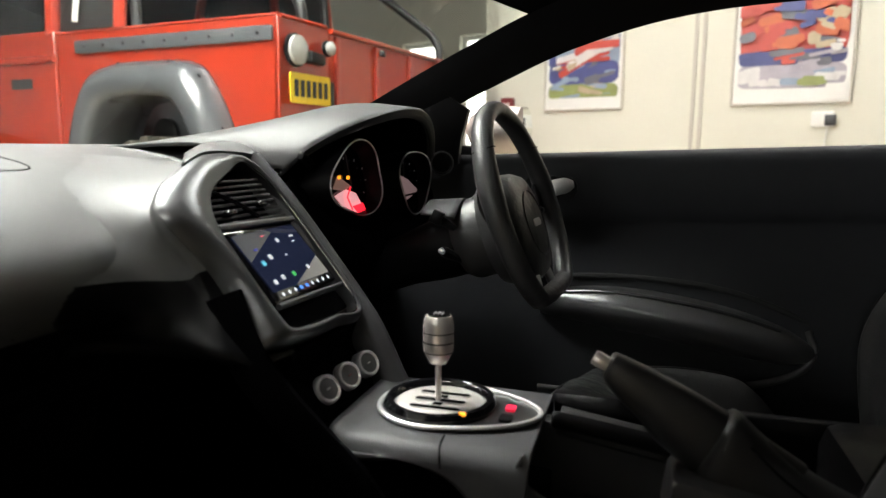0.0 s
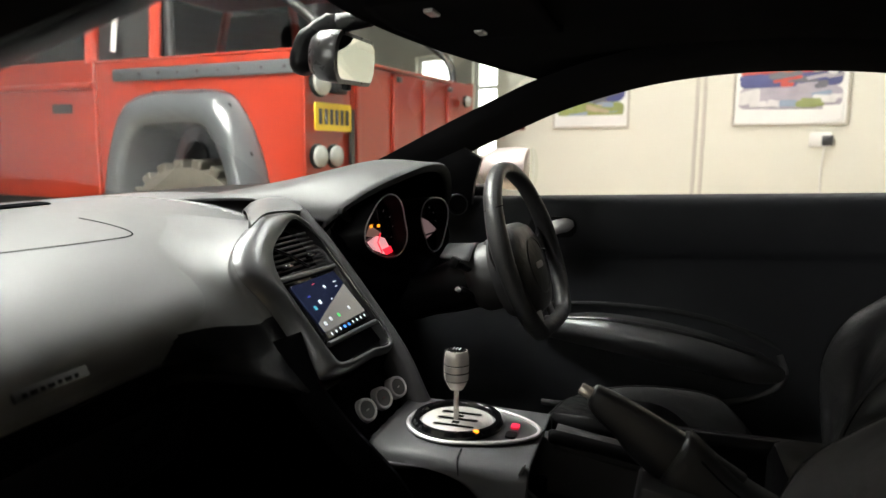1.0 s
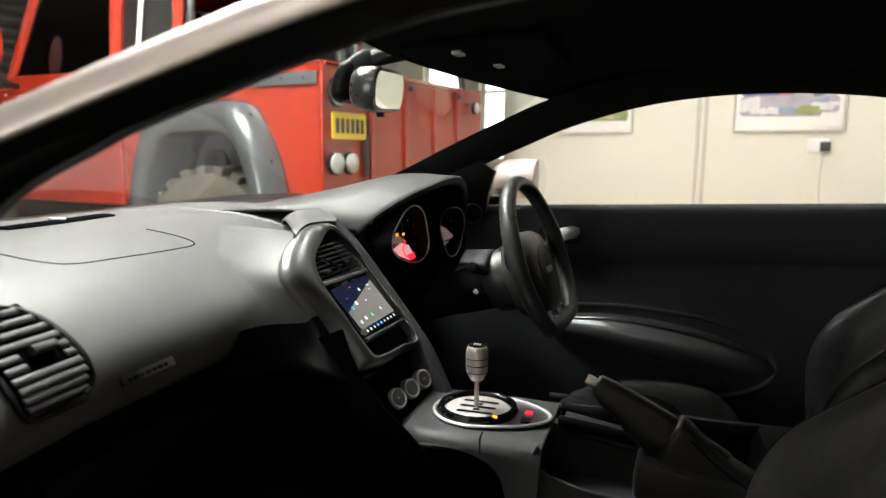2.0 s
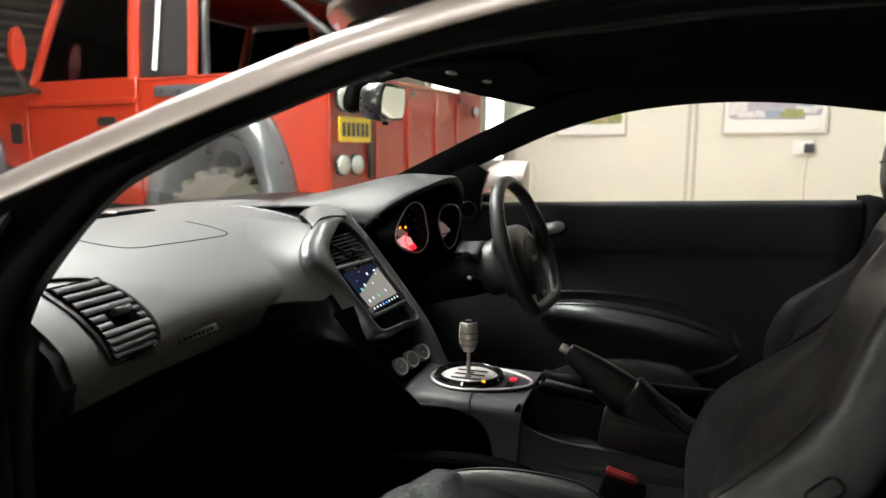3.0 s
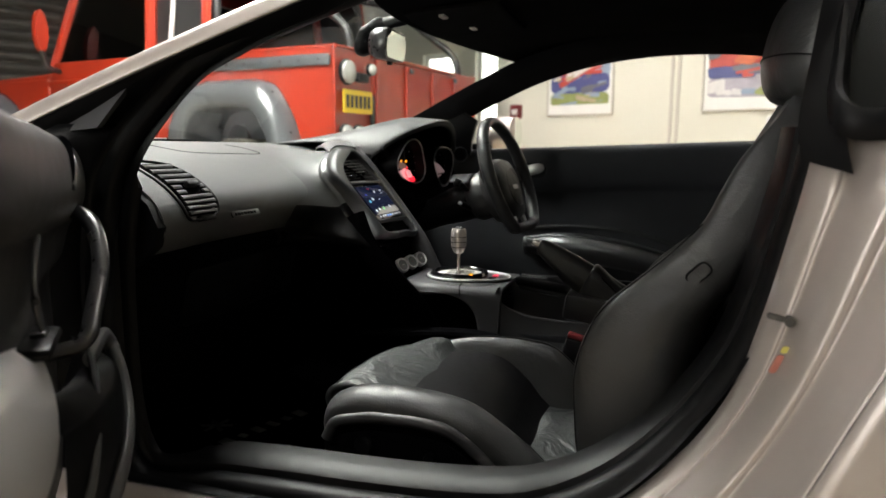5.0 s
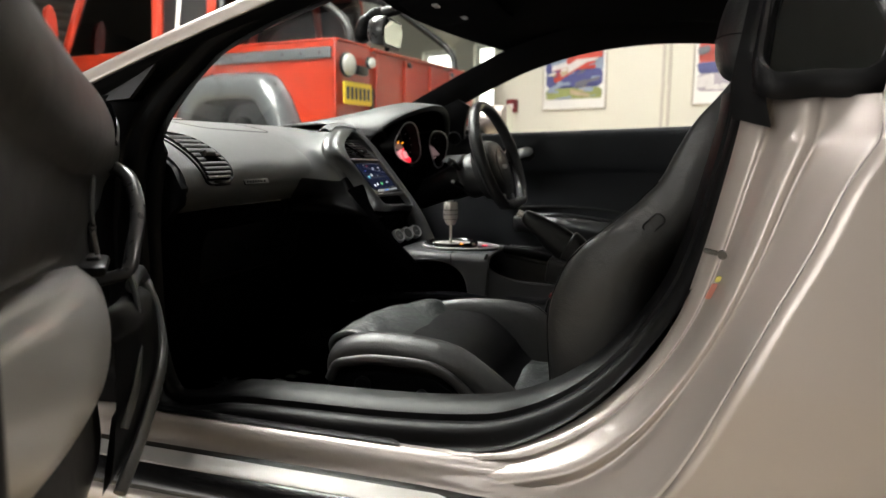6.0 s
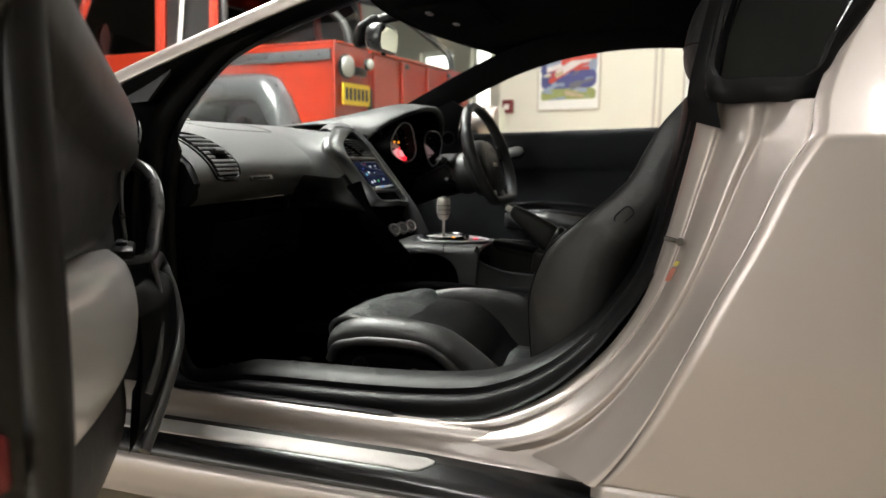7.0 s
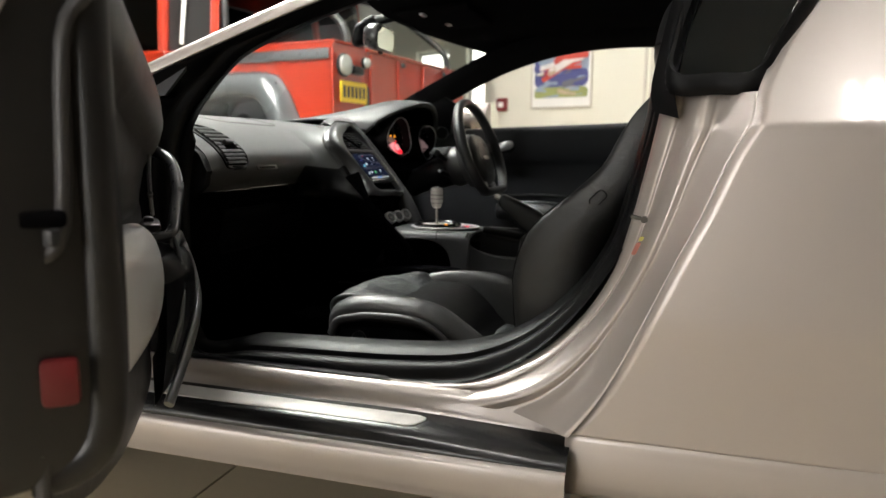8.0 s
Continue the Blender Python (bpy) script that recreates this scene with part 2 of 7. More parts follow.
WN = Vector((-0.367, -0.930, 0.0)).normalized()  # out of it, into the room
CEILING = 3.4


def on_wall(a, z, h=0.0):
    return W0 + WU * a + WN * h + Vector((0, 0, z))


def wall_run(name, p, q, z0, z1, thick, mat, label, holes=()):
    """A wall from p to q with openings (a0, a1, z0, z1) through it; its thickness lies to the right of p to q."""
    p, q = Vector((*p, 0)), Vector((*q, 0))
    d = (q - p).normalized()
    n = Vector((d.y, -d.x, 0)) * thick
    L = (q - p).length
    xs = sorted({0.0, L, *[h[0] for h in holes], *[h[1] for h in holes]})
    zs = sorted({z0, z1, *[h[2] for h in holes], *[h[3] for h in holes]})
    bm = bmesh.new()
    for a, b in zip(xs, xs[1:]):
        for c, e in zip(zs, zs[1:]):
            if any(h[0] <= a and b <= h[1] and h[2] <= c and e <= h[3] for h in holes):
                continue
            v = [bm.verts.new(p + d * u + n * k + Vector((0, 0, w))) for k in (0, 1) for u, w in ((a, c), (b, c), (b, e), (a, e))]
            for f in ((0, 1, 2, 3), (7, 6, 5, 4), (0, 4, 5, 1), (1, 5, 6, 2), (2, 6, 7, 3), (3, 7, 4, 0)):
                bm.faces.new([v[i] for i in f])
    bmesh.ops.remove_doubles(bm, verts=bm.verts, dist=1e-5)
    return tagged(part(name, bm, mat), label, "wall", kind="structure")


floor = tagged(part("floor", box((16, 14, 0.1), (-1.5, 1.0, -0.054)), GROUT), "cream tiled workshop floor with faint joints", "floor", kind="structure")
ceiling = tagged(part("ceiling", box((16, 14, 0.1), (-1.5, 1.0, CEILING + 0.05)), CEIL), "pale workshop ceiling", "ceiling", kind="structure")
corner = on_wall(2.42, 0)
far_end = on_wall(-4.6, 0)
wall_run("wall_north", far_end.xy, corner.xy, 0, CEILING, 0.12, WALL, "cream painted panel wall with posters")
# past the corner the room goes on to a wall with tall bright windows
def behind(a):
    return on_wall(a, 0, -2.2)


wall_run("wall_recess", corner.xy, behind(2.42).xy, 0, CEILING, 0.12, WALL, "short cream return wall at the corner")
win_a, win_b = behind(2.42), behind(7.0)
off = 2.42
OPENINGS = ((3.86 - off, 4.28 - off, 0.95, 2.25), (4.57 - off, 5.17 - off, 0.95, 2.22))
wall_run("wall_window", win_a.xy, win_b.xy, 0, CEILING, 0.15, WALL, "pale far wall with two tall windows", holes=OPENINGS)
for i, (a0, a1, z0, z1) in enumerate(OPENINGS):
    root = thing("window_%d" % (i + 1), behind(off + (a0 + a1) / 2) + Vector((0, 0, z0)), "bright white-framed workshop window full of daylight", "window", kind="structure")

    def fr(u, v, h, c=(a0 + a1) / 2 + off):
        return behind(c) + WU * u + Vector((0, 0, v)) + WN * (h - 0.06)

    w, zc = a1 - a0, (z0 + z1) / 2
    for u, v, sw, sh in ((-w / 2 + 0.03, zc, 0.06, z1 - z0), (w / 2 - 0.03, zc, 0.06, z1 - z0), (0, z0 + 0.03, w - 0.12, 0.06), (0, z1 - 0.03, w - 0.12, 0.06), (0, zc + 0.2, w - 0.12, 0.04)):
        part("window_frame", plate(rounded(sw, sh, 0.008, 2, u, v), fr, 0.05), WHITE, root)
    part("pane", plate(rounded(w - 0.1, z1 - z0 - 0.1, 0.005, 1, 0, zc), lambda u, v, h: fr(u, v, h - 0.02), 0.006), DAY, root)

# roller shutter wall on the far side of the pickup
SH_A, SH_B = behind(7.0), Vector((-8.6, 1.0, 0))
wall_run("wall_west", SH_A.xy, SH_B.xy, 0, CEILING, 0.15, SHUTTER, "wall closed by a brown-grey roller shutter")
shutter = thing("roller_shutter", (SH_A + SH_B) / 2, "closed brown-grey corrugated metal roller shutter", "shutter", kind="structure")
sd = (SH_B - SH_A).normalized()
sn = Vector((-sd.y, sd.x, 0))
if sn.x < 0:
    sn = -sn
slat_profile = [(0.0, 0.0), (0.018, 0.012), (0.045, 0.030), (0.075, 0.030), (0.100, 0.012), (0.115, 0.0)]
s0, s1 = SH_A + sd * 0.4, SH_A + sd * 8.4
slat_mesh = None
for k in range(27):
    if slat_mesh is None:
        rows = [[p + sn * (0.02 + h) + Vector((0, 0, z)) for z, h in slat_profile] for p in (s0, s1)]
        first = part("slat", sheet(rows), SHUTTER, shutter)
        slat_mesh = first.data
    else:
        ob = new("slat", slat_mesh)
        ob.parent = shutter
        ob.matrix_parent_inverse = HOME[shutter].inverted()
        ob.location = (0, 0, 0.117 * k)

# unseen walls close the room; their dark colour holds back fill light
wall_run("wall_southwest", SH_B.xy, (-8.6, -5.4), 0, CEILING, 0.12, DARKWALL, "unseen side wall, darkened to cut bounce light")
# two windows added out of view, to light far door, jamb and flank
ADDED_OPENINGS = ((4.2, 5.8, 0.75, 2.75), (6.0, 7.7, 0.75, 2.75))
wall_run("wall_south", (-8.6, -5.4), (6.0, -5.4), 0, CEILING, 0.12, DARKWALL, "unseen wall, darkened to cut bounce light, with two added windows", holes=ADDED_OPENINGS)
for i, (a0, a1, z0, z1) in enumerate(ADDED_OPENINGS):
    root = thing("window_%d" % (i + 3), Vector((-8.6 + (a0 + a1) / 2, -5.4, z0)), "large unseen white-framed window added to light the cabin and jamb", "window", kind="structure")

    def yard(u, v, h, c=-8.6 + (a0 + a1) / 2):
        return Vector((c + u, -5.46 + h, v))

    w, zc = a1 - a0, (z0 + z1) / 2
    for u, v, sw, sh in ((-w / 2 + 0.03, zc, 0.06, z1 - z0), (w / 2 - 0.03, zc, 0.06, z1 - z0), (0, z0 + 0.03, w - 0.12, 0.06), (0, z1 - 0.03, w - 0.12, 0.06), (0, zc + 0.3, w - 0.12, 0.05)):
        part("window_frame", plate(rounded(sw, sh, 0.008, 2, u, v), yard, 0.05), WHITE, root)
    part("pane", plate(rounded(w - 0.1, z1 - z0 - 0.1, 0.005, 1, 0, zc), lambda u, v, h: yard(u, v, h - 0.02), 0.006), DAYLOW, root)
wall_run("wall_east", (6.0, -5.4), far_end.xy, 0, CEILING, 0.12, DARKWALL, "unseen end wall, darkened to cut bounce light")

# double cover strip on the poster wall, from floor to ceiling
for a, w in ((0.855, 0.02), (0.805, 0.02)):
    part_ = part("trim", plate([(a - w / 2, 0.0), (a + w / 2, 0.0), (a + w / 2, CEILING), (a - w / 2, CEILING)], lambda u, v, h: on_wall(u, v, h + 0.012), 0.012), TRIMPAINT)
    tagged(part_, "thin grey-cream cover strip on the wall joint", "wall trim", "wall joint strips", "structure")

# ---- ceiling strip lights, the hanging ones added ----
def strip_light(at, turn, length=1.5):
    root = thing("strip_light", at, "unseen white reflector batten with two glowing tubes", "ceiling light", "ceiling strip lights")
    m = Matrix.Translation(at) @ Matrix.Rotation(radians(turn), 4, "Z")
    body = merge(box((length, 0.26, 0.03), (0, 0, 0.035), None, 0.006), box((length, 0.012, 0.10), (0, -0.125, -0.005), None, 0.003), box((length, 0.012, 0.10), (0, 0.125, -0.005), None, 0.003))
    body.transform(m)
    part("housing", body, WHITE, root)
    # rods carry the added low battens that light the dash top
    if at.z < CEILING - 0.2:
        for x in (-0.5, 0.5):
            rod = lathe([(0.004, 0.05), (0.004, CEILING - at.z)], 8, (x, 0, 0))
            rod.transform(m)
            part("hanging_rod", rod, ALU, root)
    for y in (-0.045, 0.045):
        t = lathe([(0.0, -length / 2 + 0.02), (0.016, -length / 2 + 0.02), (0.016, length / 2 - 0.02), (0.0, length / 2 - 0.02)], 12, (0, y, -0.02), (1, 0, 0))
        t.transform(m)
        part("tube", t, TUBE, root)
    return root


for x, y, turn, length, z in LIGHTS:
    strip_light(Vector((x, y, z)), turn, length)

# ---- the silver sports car ----
YC = 0.86   # the car's middle; its nose points to -x, the open passenger door is at low y
car = thing("sports_car", (0.3, YC, 0.0), "silver two-seat sports car with black interior, passenger door open", "car")


def car_part(name, bm, mat, label="", mods=(), angle=38, parent=None):
    return part(name, bm, mat, parent or car, label, angle, mods)


# --- dashboard, passenger side ---
DASH_SECTION = [(-1.02, 0.966), (-0.88, 0.972), (-0.74, 0.967), (-0.62, 0.946), (-0.533, 0.911), (-0.477, 0.871), (-0.459, 0.834), (-0.468, 0.802), (-0.496, 0.779)]

SKIN = spl([(x, 0, z) for x, z in DASH_SECTION], 1601)


def dash_point(y, u, lift=0.0):
    """A point of the dash skin: u runs 0 to 1 from the windscreen down to the lower edge."""
    i = int(round(u * 1600))
    p, q, o = SKIN[i], SKIN[min(1600, i + 12)], SKIN[max(0, i - 12)]
    d = q - o
    nrm = np.array([-d[2], 0, d[0]])
    nrm = nrm / np.linalg.norm(nrm)
    bow = 0.02 * max(0.0, (0.32 - y) / 0.22) * u
    return Vector((p[0] + bow + nrm[0] * lift, y, p[2] + nrm[2] * lift))


def dash_section(y):
    under = [Vector((x, y, z)) for x, z in ((-0.50, 0.780), (-0.505, 0.84), (-0.56, 0.89), (-0.65, 0.925), (-0.80, 0.945), (-1.02, 0.945))]
    return [dash_point(y, u) for u in np.linspace(0, 1, 41)] + under


dash = car_part("dashboard", sheet([dash_section(y) for y in np.linspace(0.145, 0.978, 24)], True, False, True), DASH, "dark grey soft-touch dashboard")
car_part("dash_end_cap", plate([(x, z) for x, z in DASH_SECTION] + [(-0.6, 0.70), (-0.95, 0.70)], lambda u, v, h: Vector((u + 0.014, 0.128 + h, v - 0.006)), -0.02), PLASTIC)
car_part("dash_top_end", sheet([[dash_point(y, u) for u in np.linspace(0, 0.50, 20)] for y in np.linspace(0.970, 1.17, 8)]), DASH, mods=(solid(0.004, -1.0),), parent=dash)
# lower dash with the glovebox, folding back under the edge
low = [[(-0.505, y, 0.776), (-0.507, y, 0.762), (-0.518, y, 0.73), (-0.535, y, 0.62), (-0.60, y, 0.48), (-0.70, y, 0.36), (-0.95, y, 0.27)] for y in (0.14, 0.3, 0.5, 0.72, 1.0, 1.3, 1.58)]
# near-black, so the shade under the dash lies in the colour
car_part("lower_dash", loft(low, 26, 10), MATTBLACK, "lower dash and footwell, their shade put into near-black colour", (solid(0.01),))
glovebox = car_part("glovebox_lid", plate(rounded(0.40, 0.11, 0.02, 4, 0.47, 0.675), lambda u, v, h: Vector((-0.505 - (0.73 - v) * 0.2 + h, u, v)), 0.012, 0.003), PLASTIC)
car_part("latch", box((0.012, 0.03, 0.018), (-0.503, 0.56, 0.70), None, 0.004), PLASTIC, parent=glovebox)

# scuttle under the windscreen, across the car
car_part("scuttle", loft([[(x, y, z) for x, z in ((-0.66, 0.945), (-0.80, 0.958), (-1.0, 0.955), (-1.16, 0.945))] for y in (0.12, 0.5, 0.86, 1.2, 1.6)], 10, 10), PLASTIC, mods=(solid(0.02),))

# airbag cover line on the dash top
loop = [(0.40, 0.29), (0.41, 0.335), (0.44, 0.372), (0.52, 0.384), (0.62, 0.392), (0.675, 0.392), (0.693, 0.375), (0.694, 0.33), (0.688, 0.28)]
path = [dash_point(y, u, 0.0) for y, u, *_ in spl([(a, b, 0) for a, b in loop], 70)]
car_part("airbag_seam", sweep(path, 0.0013, 0.0009, 6), MATTBLACK, parent=dash)
# demister grille under the windscreen
for k in range(2):
    y0, y1 = (0.30, 0.52) if k == 0 else (0.54, 0.78)
    pts = [dash_point(y, 0.12 + 0.02 * math.sin(math.pi * (y - 0.3) / 0.5), 0.002) for y in np.linspace(y0, y1, 12)]
    car_part("demister_grille", sweep(pts, 0.022, 0.003, 10), MATTBLACK, parent=dash)
    car_part("grille_clip", box((0.03, 0.012, 0.004), dash_point((y0 + y1) / 2, 0.13, 0.006), None, 0.0015), ALU, parent=dash)
# name strip on the dash face: unreadable lettering on a small metal plate
strip = car_part("dash_badge", box((0.004, 0.092, 0.0125), dash_point(0.390, 0.765, 0.001), Matrix.Rotation(radians(-28), 3, "Y"), 0.0012), GUNMETAL, "small metal nameplate with worn lettering")
for k in range(7):
    car_part("bar", box((0.001, 0.005 + 0.003 * (k % 2), 0.005), dash_point(0.356 + 0.0105 * k, 0.765, 0.0036), Matrix.Rotation(radians(-15), 3, "Y")), PLASTIC, parent=strip)

# end air vent
vent = car_part("air_vent", sheet([[dash_point(y, u, 0.0012) for u in np.linspace(0.455, 0.735, 18)] for y in np.linspace(0.212, 0.303, 6)]), MATTBLACK, "black air vent with ribbed fins", (solid(0.002),))
VENT_EDGE = [(0.208, 0.44), (0.262, 0.44), (0.300, 0.475), (0.311, 0.56), (0.309, 0.66), (0.296, 0.735), (0.262, 0.755), (0.216, 0.752), (0.206, 0.68), (0.204, 0.56)]
car_part("rim", sweep([dash_point(y, u, 0.001) for y, u, *_ in spl([(a, b, 0) for a, b in VENT_EDGE], 60, True)], 0.0045, 0.003, 8, closed=True), PLASTIC, parent=vent)
for k in range(10):
    u = 0.475 + 0.0265 * k
    ymax = float(np.interp(u, [0.46, 0.50, 0.56, 0.66, 0.73], [0.285, 0.296, 0.303, 0.301, 0.290]))
    pts = [dash_point(y, u, 0.0045) for y in np.linspace(0.213, ymax, 8)]
    if k not in (4, 5):
        car_part("fin", sweep(pts, 0.0050, 0.0018, 8, up=(0.6, 0, 0.8)), CONSOLE, parent=vent)
    else:
        car_part("fin", sweep(pts[:3], 0.0050, 0.0018, 8, up=(0.6, 0, 0.8)), CONSOLE, parent=vent)
        car_part("fin", sweep(pts[6:], 0.0050, 0.0018, 8, up=(0.6, 0, 0.8)), CONSOLE, parent=vent)
car_part("tab", box((0.012, 0.032, 0.010), dash_point(0.268, 0.580, 0.008), Matrix.Rotation(radians(-40), 3, "Y"), 0.003), DASH, parent=vent)
car_part("vent_wheel", box((0.008, 0.050, 0.010), dash_point(0.262, 0.757, 0.002), Matrix.Rotation(radians(-25), 3, "Y"), 0.003), PLASTIC, parent=vent)

# --- centre stack, on a sloping face ---
S0, SD, SN = Vector((-0.297, 0, 0.744)), Vector((0.664, 0, -0.748)), Vector((0.748, 0, 0.664))


def stack(y, s, h=0.0):
    return S0 + SD * s + SN * h + Vector((0, y, 0))


OUTER = [(0.944, -0.286), (0.858, -0.295), (0.790, -0.273), (0.733, -0.245), (0.702, -0.208), (0.708, -0.150), (0.702, -0.105), (0.686, -0.070), (0.680, -0.040), (0.700, -0.010), (0.760, 0.002), (0.850, 0.005), (0.934, 0.004), (0.958, -0.110), (0.964, -0.225)]
INNER = [(0.926, -0.270), (0.858, -0.250), (0.802, -0.225), (0.775, -0.198), (0.761, -0.168), (0.756, -0.135), (0.751, -0.095), (0.748, -0.060), (0.747, -0.035), (0.752, -0.018), (0.785, -0.012), (0.850, -0.008), (0.922, -0.006), (0.944, -0.110), (0.950, -0.220)]
ROLL = (0.004, 0.004, 0.006, 0.008, 0.010, 0.016, 0.022, 0.025, 0.024, 0.018, 0.008, 0.004, 0.003, 0.003, 0.003)


def band(k, h, roll=0.0):
    """A ring of the surround: k runs 0 to 1 from its outer to its inner edge."""
    return [stack(a[0] + (b[0] - a[0]) * k, a[1] + (b[1] - a[1]) * k, h - r * roll) for a, b, r in zip(OUTER, INNER, ROLL)]


INSET = (0.0, 0.0, 0.0, 0.0, 0.04, 0.22, 0.42, 0.52, 0.52, 0.36, 0.10, 0.0, 0.0, 0.0, 0.0)


def ring(k, h, roll=0.0):
    """The metal band alone; the roll below the shoulder is left to the blackened side wall."""
    return [stack(a[0] + (b[0] - a[0]) * (f + (1 - f) * k), a[1] + (b[1] - a[1]) * (f + (1 - f) * k), h - r * roll) for a, b, r, f in zip(OUTER, INNER, ROLL, INSET)]


rings = [ring(0.0, -0.006, 0.8), ring(0.12, 0.000, 0.5), ring(0.35, 0.0045, 0.2), ring(0.65, 0.006), ring(0.94, 0.0035), ring(1.0, 0.001), ring(1.0, -0.016)]
console_trim = car_part("stack_surround", loft(rings, 110, 28, closed_u=True), GUNMETAL, "sloping centre stack with a gunmetal surround")
EDGE = spl(ring(0.0, -0.0065, 0.8)[:11], 50)
KNEE = spl([stack(y - 0.004, s, -0.022 - r) for (y, s), r in zip(OUTER[:11], ROLL)], 50)


def fillet(lo, hi, mat, name):
    """Soft skin from the surround's edge over its knee and back to the dash."""
    grid = []
    for e, kn in zip(EDGE[lo:hi], KNEE[lo:hi]):
        e, kn = Vector(e), Vector(kn)
        k = min(1.0, max(0.0, (0.955 - e.z) / 0.20))
        foot_y = float(np.interp(k, [0.0, 0.12, 0.25, 0.5, 0.8, 1.0], [0.74, 0.60, 0.54, 0.51, 0.52, 0.58]))
        zf = e.z + 0.004
        if zf > 0.781:
            i = min(range(300, 1601, 4), key=lambda q: abs(SKIN[q][2] - zf))
            foot = Vector((SKIN[i][0] - 0.002, foot_y, SKIN[i][2] - 0.0015))
        else:
            foot = Vector((-0.495 - 0.3 * (0.781 - zf), foot_y, zf))
        c2 = foot + Vector((0.002, 0.11 * (1 - 0.3 * k), 0))
        grid.append(spl([e, e.lerp(kn, 0.55) + SN * 0.004, kn, kn.lerp(c2, 0.55) - Vector((0.012, 0, 0)), c2.lerp(foot, 0.35), foot], 18))
    return car_part(name, sheet(grid), mat, parent=console_trim)


# one skin in two colours: the lower rows are black to stand for shade
fillet(4, 27, DASH, "dash_shoulder")
fillet(26, 50, PLASTIC, "side_wall")
far_side = [[stack(y, s, h) for y, s in OUTER[9:] + OUTER[:2]] for h in (-0.009, -0.03, -0.06)]
car_part("side_wall", loft(far_side, 50, 6), GLOSSBLACK, parent=console_trim)
car_part("bright_edge", sweep(spl([stack(y, s, 0.003) for y, s in (INNER[0], INNER[14], INNER[13], INNER[12], INNER[11], INNER[10])], 40), 0.0012, 0.0012, 6), CHROME, parent=console_trim)
car_part("backing", plate([(0.84 + (u - 0.84) * 0.90, -0.13 + (v + 0.13) * 0.93) for u, v in OUTER], lambda u, v, h: stack(u, v, h - 0.040), 0.01), MATTBLACK, parent=console_trim)
# vent in the stack
vent2 = car_part("air_vent", plate([(0.764, -0.182), (0.790, -0.226), (0.852, -0.252), (0.922, -0.266), (0.945, -0.250), (0.938, -0.176)], lambda u, v, h: stack(u, v, h - 0.026), 0.003), MATTBLACK, parent=console_trim)
for k in range(8):
    s = -0.243 + 0.0095 * k
    ymin = float(np.interp(s, [-0.25, -0.226, -0.182], [0.86, 0.795, 0.770]))
    car_part("fin", sweep([stack(y, s, -0.004) for y in np.linspace(ymin, 0.938, 5)], 0.0022, 0.0007, 6, up=SN), PLASTIC, parent=vent2)
car_part("divider", sweep([stack(0.80, -0.228, 0.0), stack(0.835, -0.205, 0.001), stack(0.862, -0.178, 0.0)], 0.003, 0.003, 8, up=SN), GLOSSBLACK, parent=vent2)
for y, s in ((0.802, -0.188), (0.890, -0.196)):
    car_part("tab", box((0.006, 0.026, 0.010), stack(y, s, 0.002), Matrix.Rotation(radians(48.4), 3, "Y"), 0.002), GLOSSBLACK, parent=vent2)
for s, y0, y1 in ((-0.171, 0.762, 0.940), (-0.049, 0.760, 0.930)):
    car_part("trim_bar", sweep([stack(y0, s, 0.0), stack(y1, s + 0.006, 0.0)], 0.0045, 0.004, 8, up=SN), GUNMETAL, parent=console_trim)
# head unit
unit = car_part("head_unit", plate(rounded(0.172, 0.112, 0.006, 3, 0.848, -0.110), lambda u, v, h: stack(u, v, h - 0.002), 0.012, 0.002), GLOSSBLACK, "touch screen head unit, lit", parent=console_trim)
car_part("display", plate(rounded(0.150, 0.088, 0.003, 2, 0.848, -0.112), lambda u, v, h: stack(u, v, h + 0.0005), 0.002), SCREEN, parent=unit)
ICON = [glow("icon_%s" % n, c, 0.5) for n, c in (("white", (0.75, 0.8, 0.85)), ("green", (0.08, 0.6, 0.15)), ("blue", (0.05, 0.25, 0.8)), ("red", (0.8, 0.05, 0.08)), ("teal", (0.1, 0.45, 0.6)), ("navy", (0.03, 0.04, 0.35)))]
for u, v, w, h_, c in ((0.860, -0.136, 0.010, 0.010, 0), (0.818, -0.115, 0.012, 0.012, 0), (0.795, -0.109, 0.012, 0.012, 4), (0.855, -0.112, 0.005, 0.004, 0), (0.900, -0.138, 0.016, 0.004, 0), (0.840, -0.083, 0.011, 0.011, 1),
                        (0.812, -0.083, 0.011, 0.011, 0), (0.790, -0.080, 0.011, 0.011, 0), (0.883, -0.086, 0.009, 0.010, 0), (0.835, -0.147, 0.012, 0.002, 3), (0.800, -0.130, 0.012, 0.004, 5), (0.895, -0.129, 0.010, 0.002, 0)):
    car_part("icon", plate(rounded(w * 0.62, h_ * 0.62, min(w, h_) * 0.15, 2, u, v), lambda a, b, h: stack(a, b, h + 0.0012), 0.0005), ICON[c], parent=unit)
for k in range(9):
    car_part("icon", plate(rounded(0.007 if k in (3, 4) else 0.004, 0.005, 0.001, 1, 0.786 + 0.0155 * k, -0.0615), lambda a, b, h: stack(a, b, h + 0.0012), 0.0005), ICON[2] if k in (3, 4) else ICON[0], parent=unit)
car_part("storage_slot", plate(rounded(0.155, 0.030, 0.005, 3, 0.845, -0.027), lambda u, v, h: stack(u, v, h - 0.010), 0.004), MATTBLACK, parent=console_trim)

# cheek on the far side of the stack, running from the hood down to the console
CK = ((-0.288, 0.002), (-0.2, 0.005), (-0.08, 0.003), (0.03, -0.002), (0.12, -0.022), (0.19, -0.035))
CY = (0.966, 0.962, 0.953, 0.942, 0.934, 0.930)
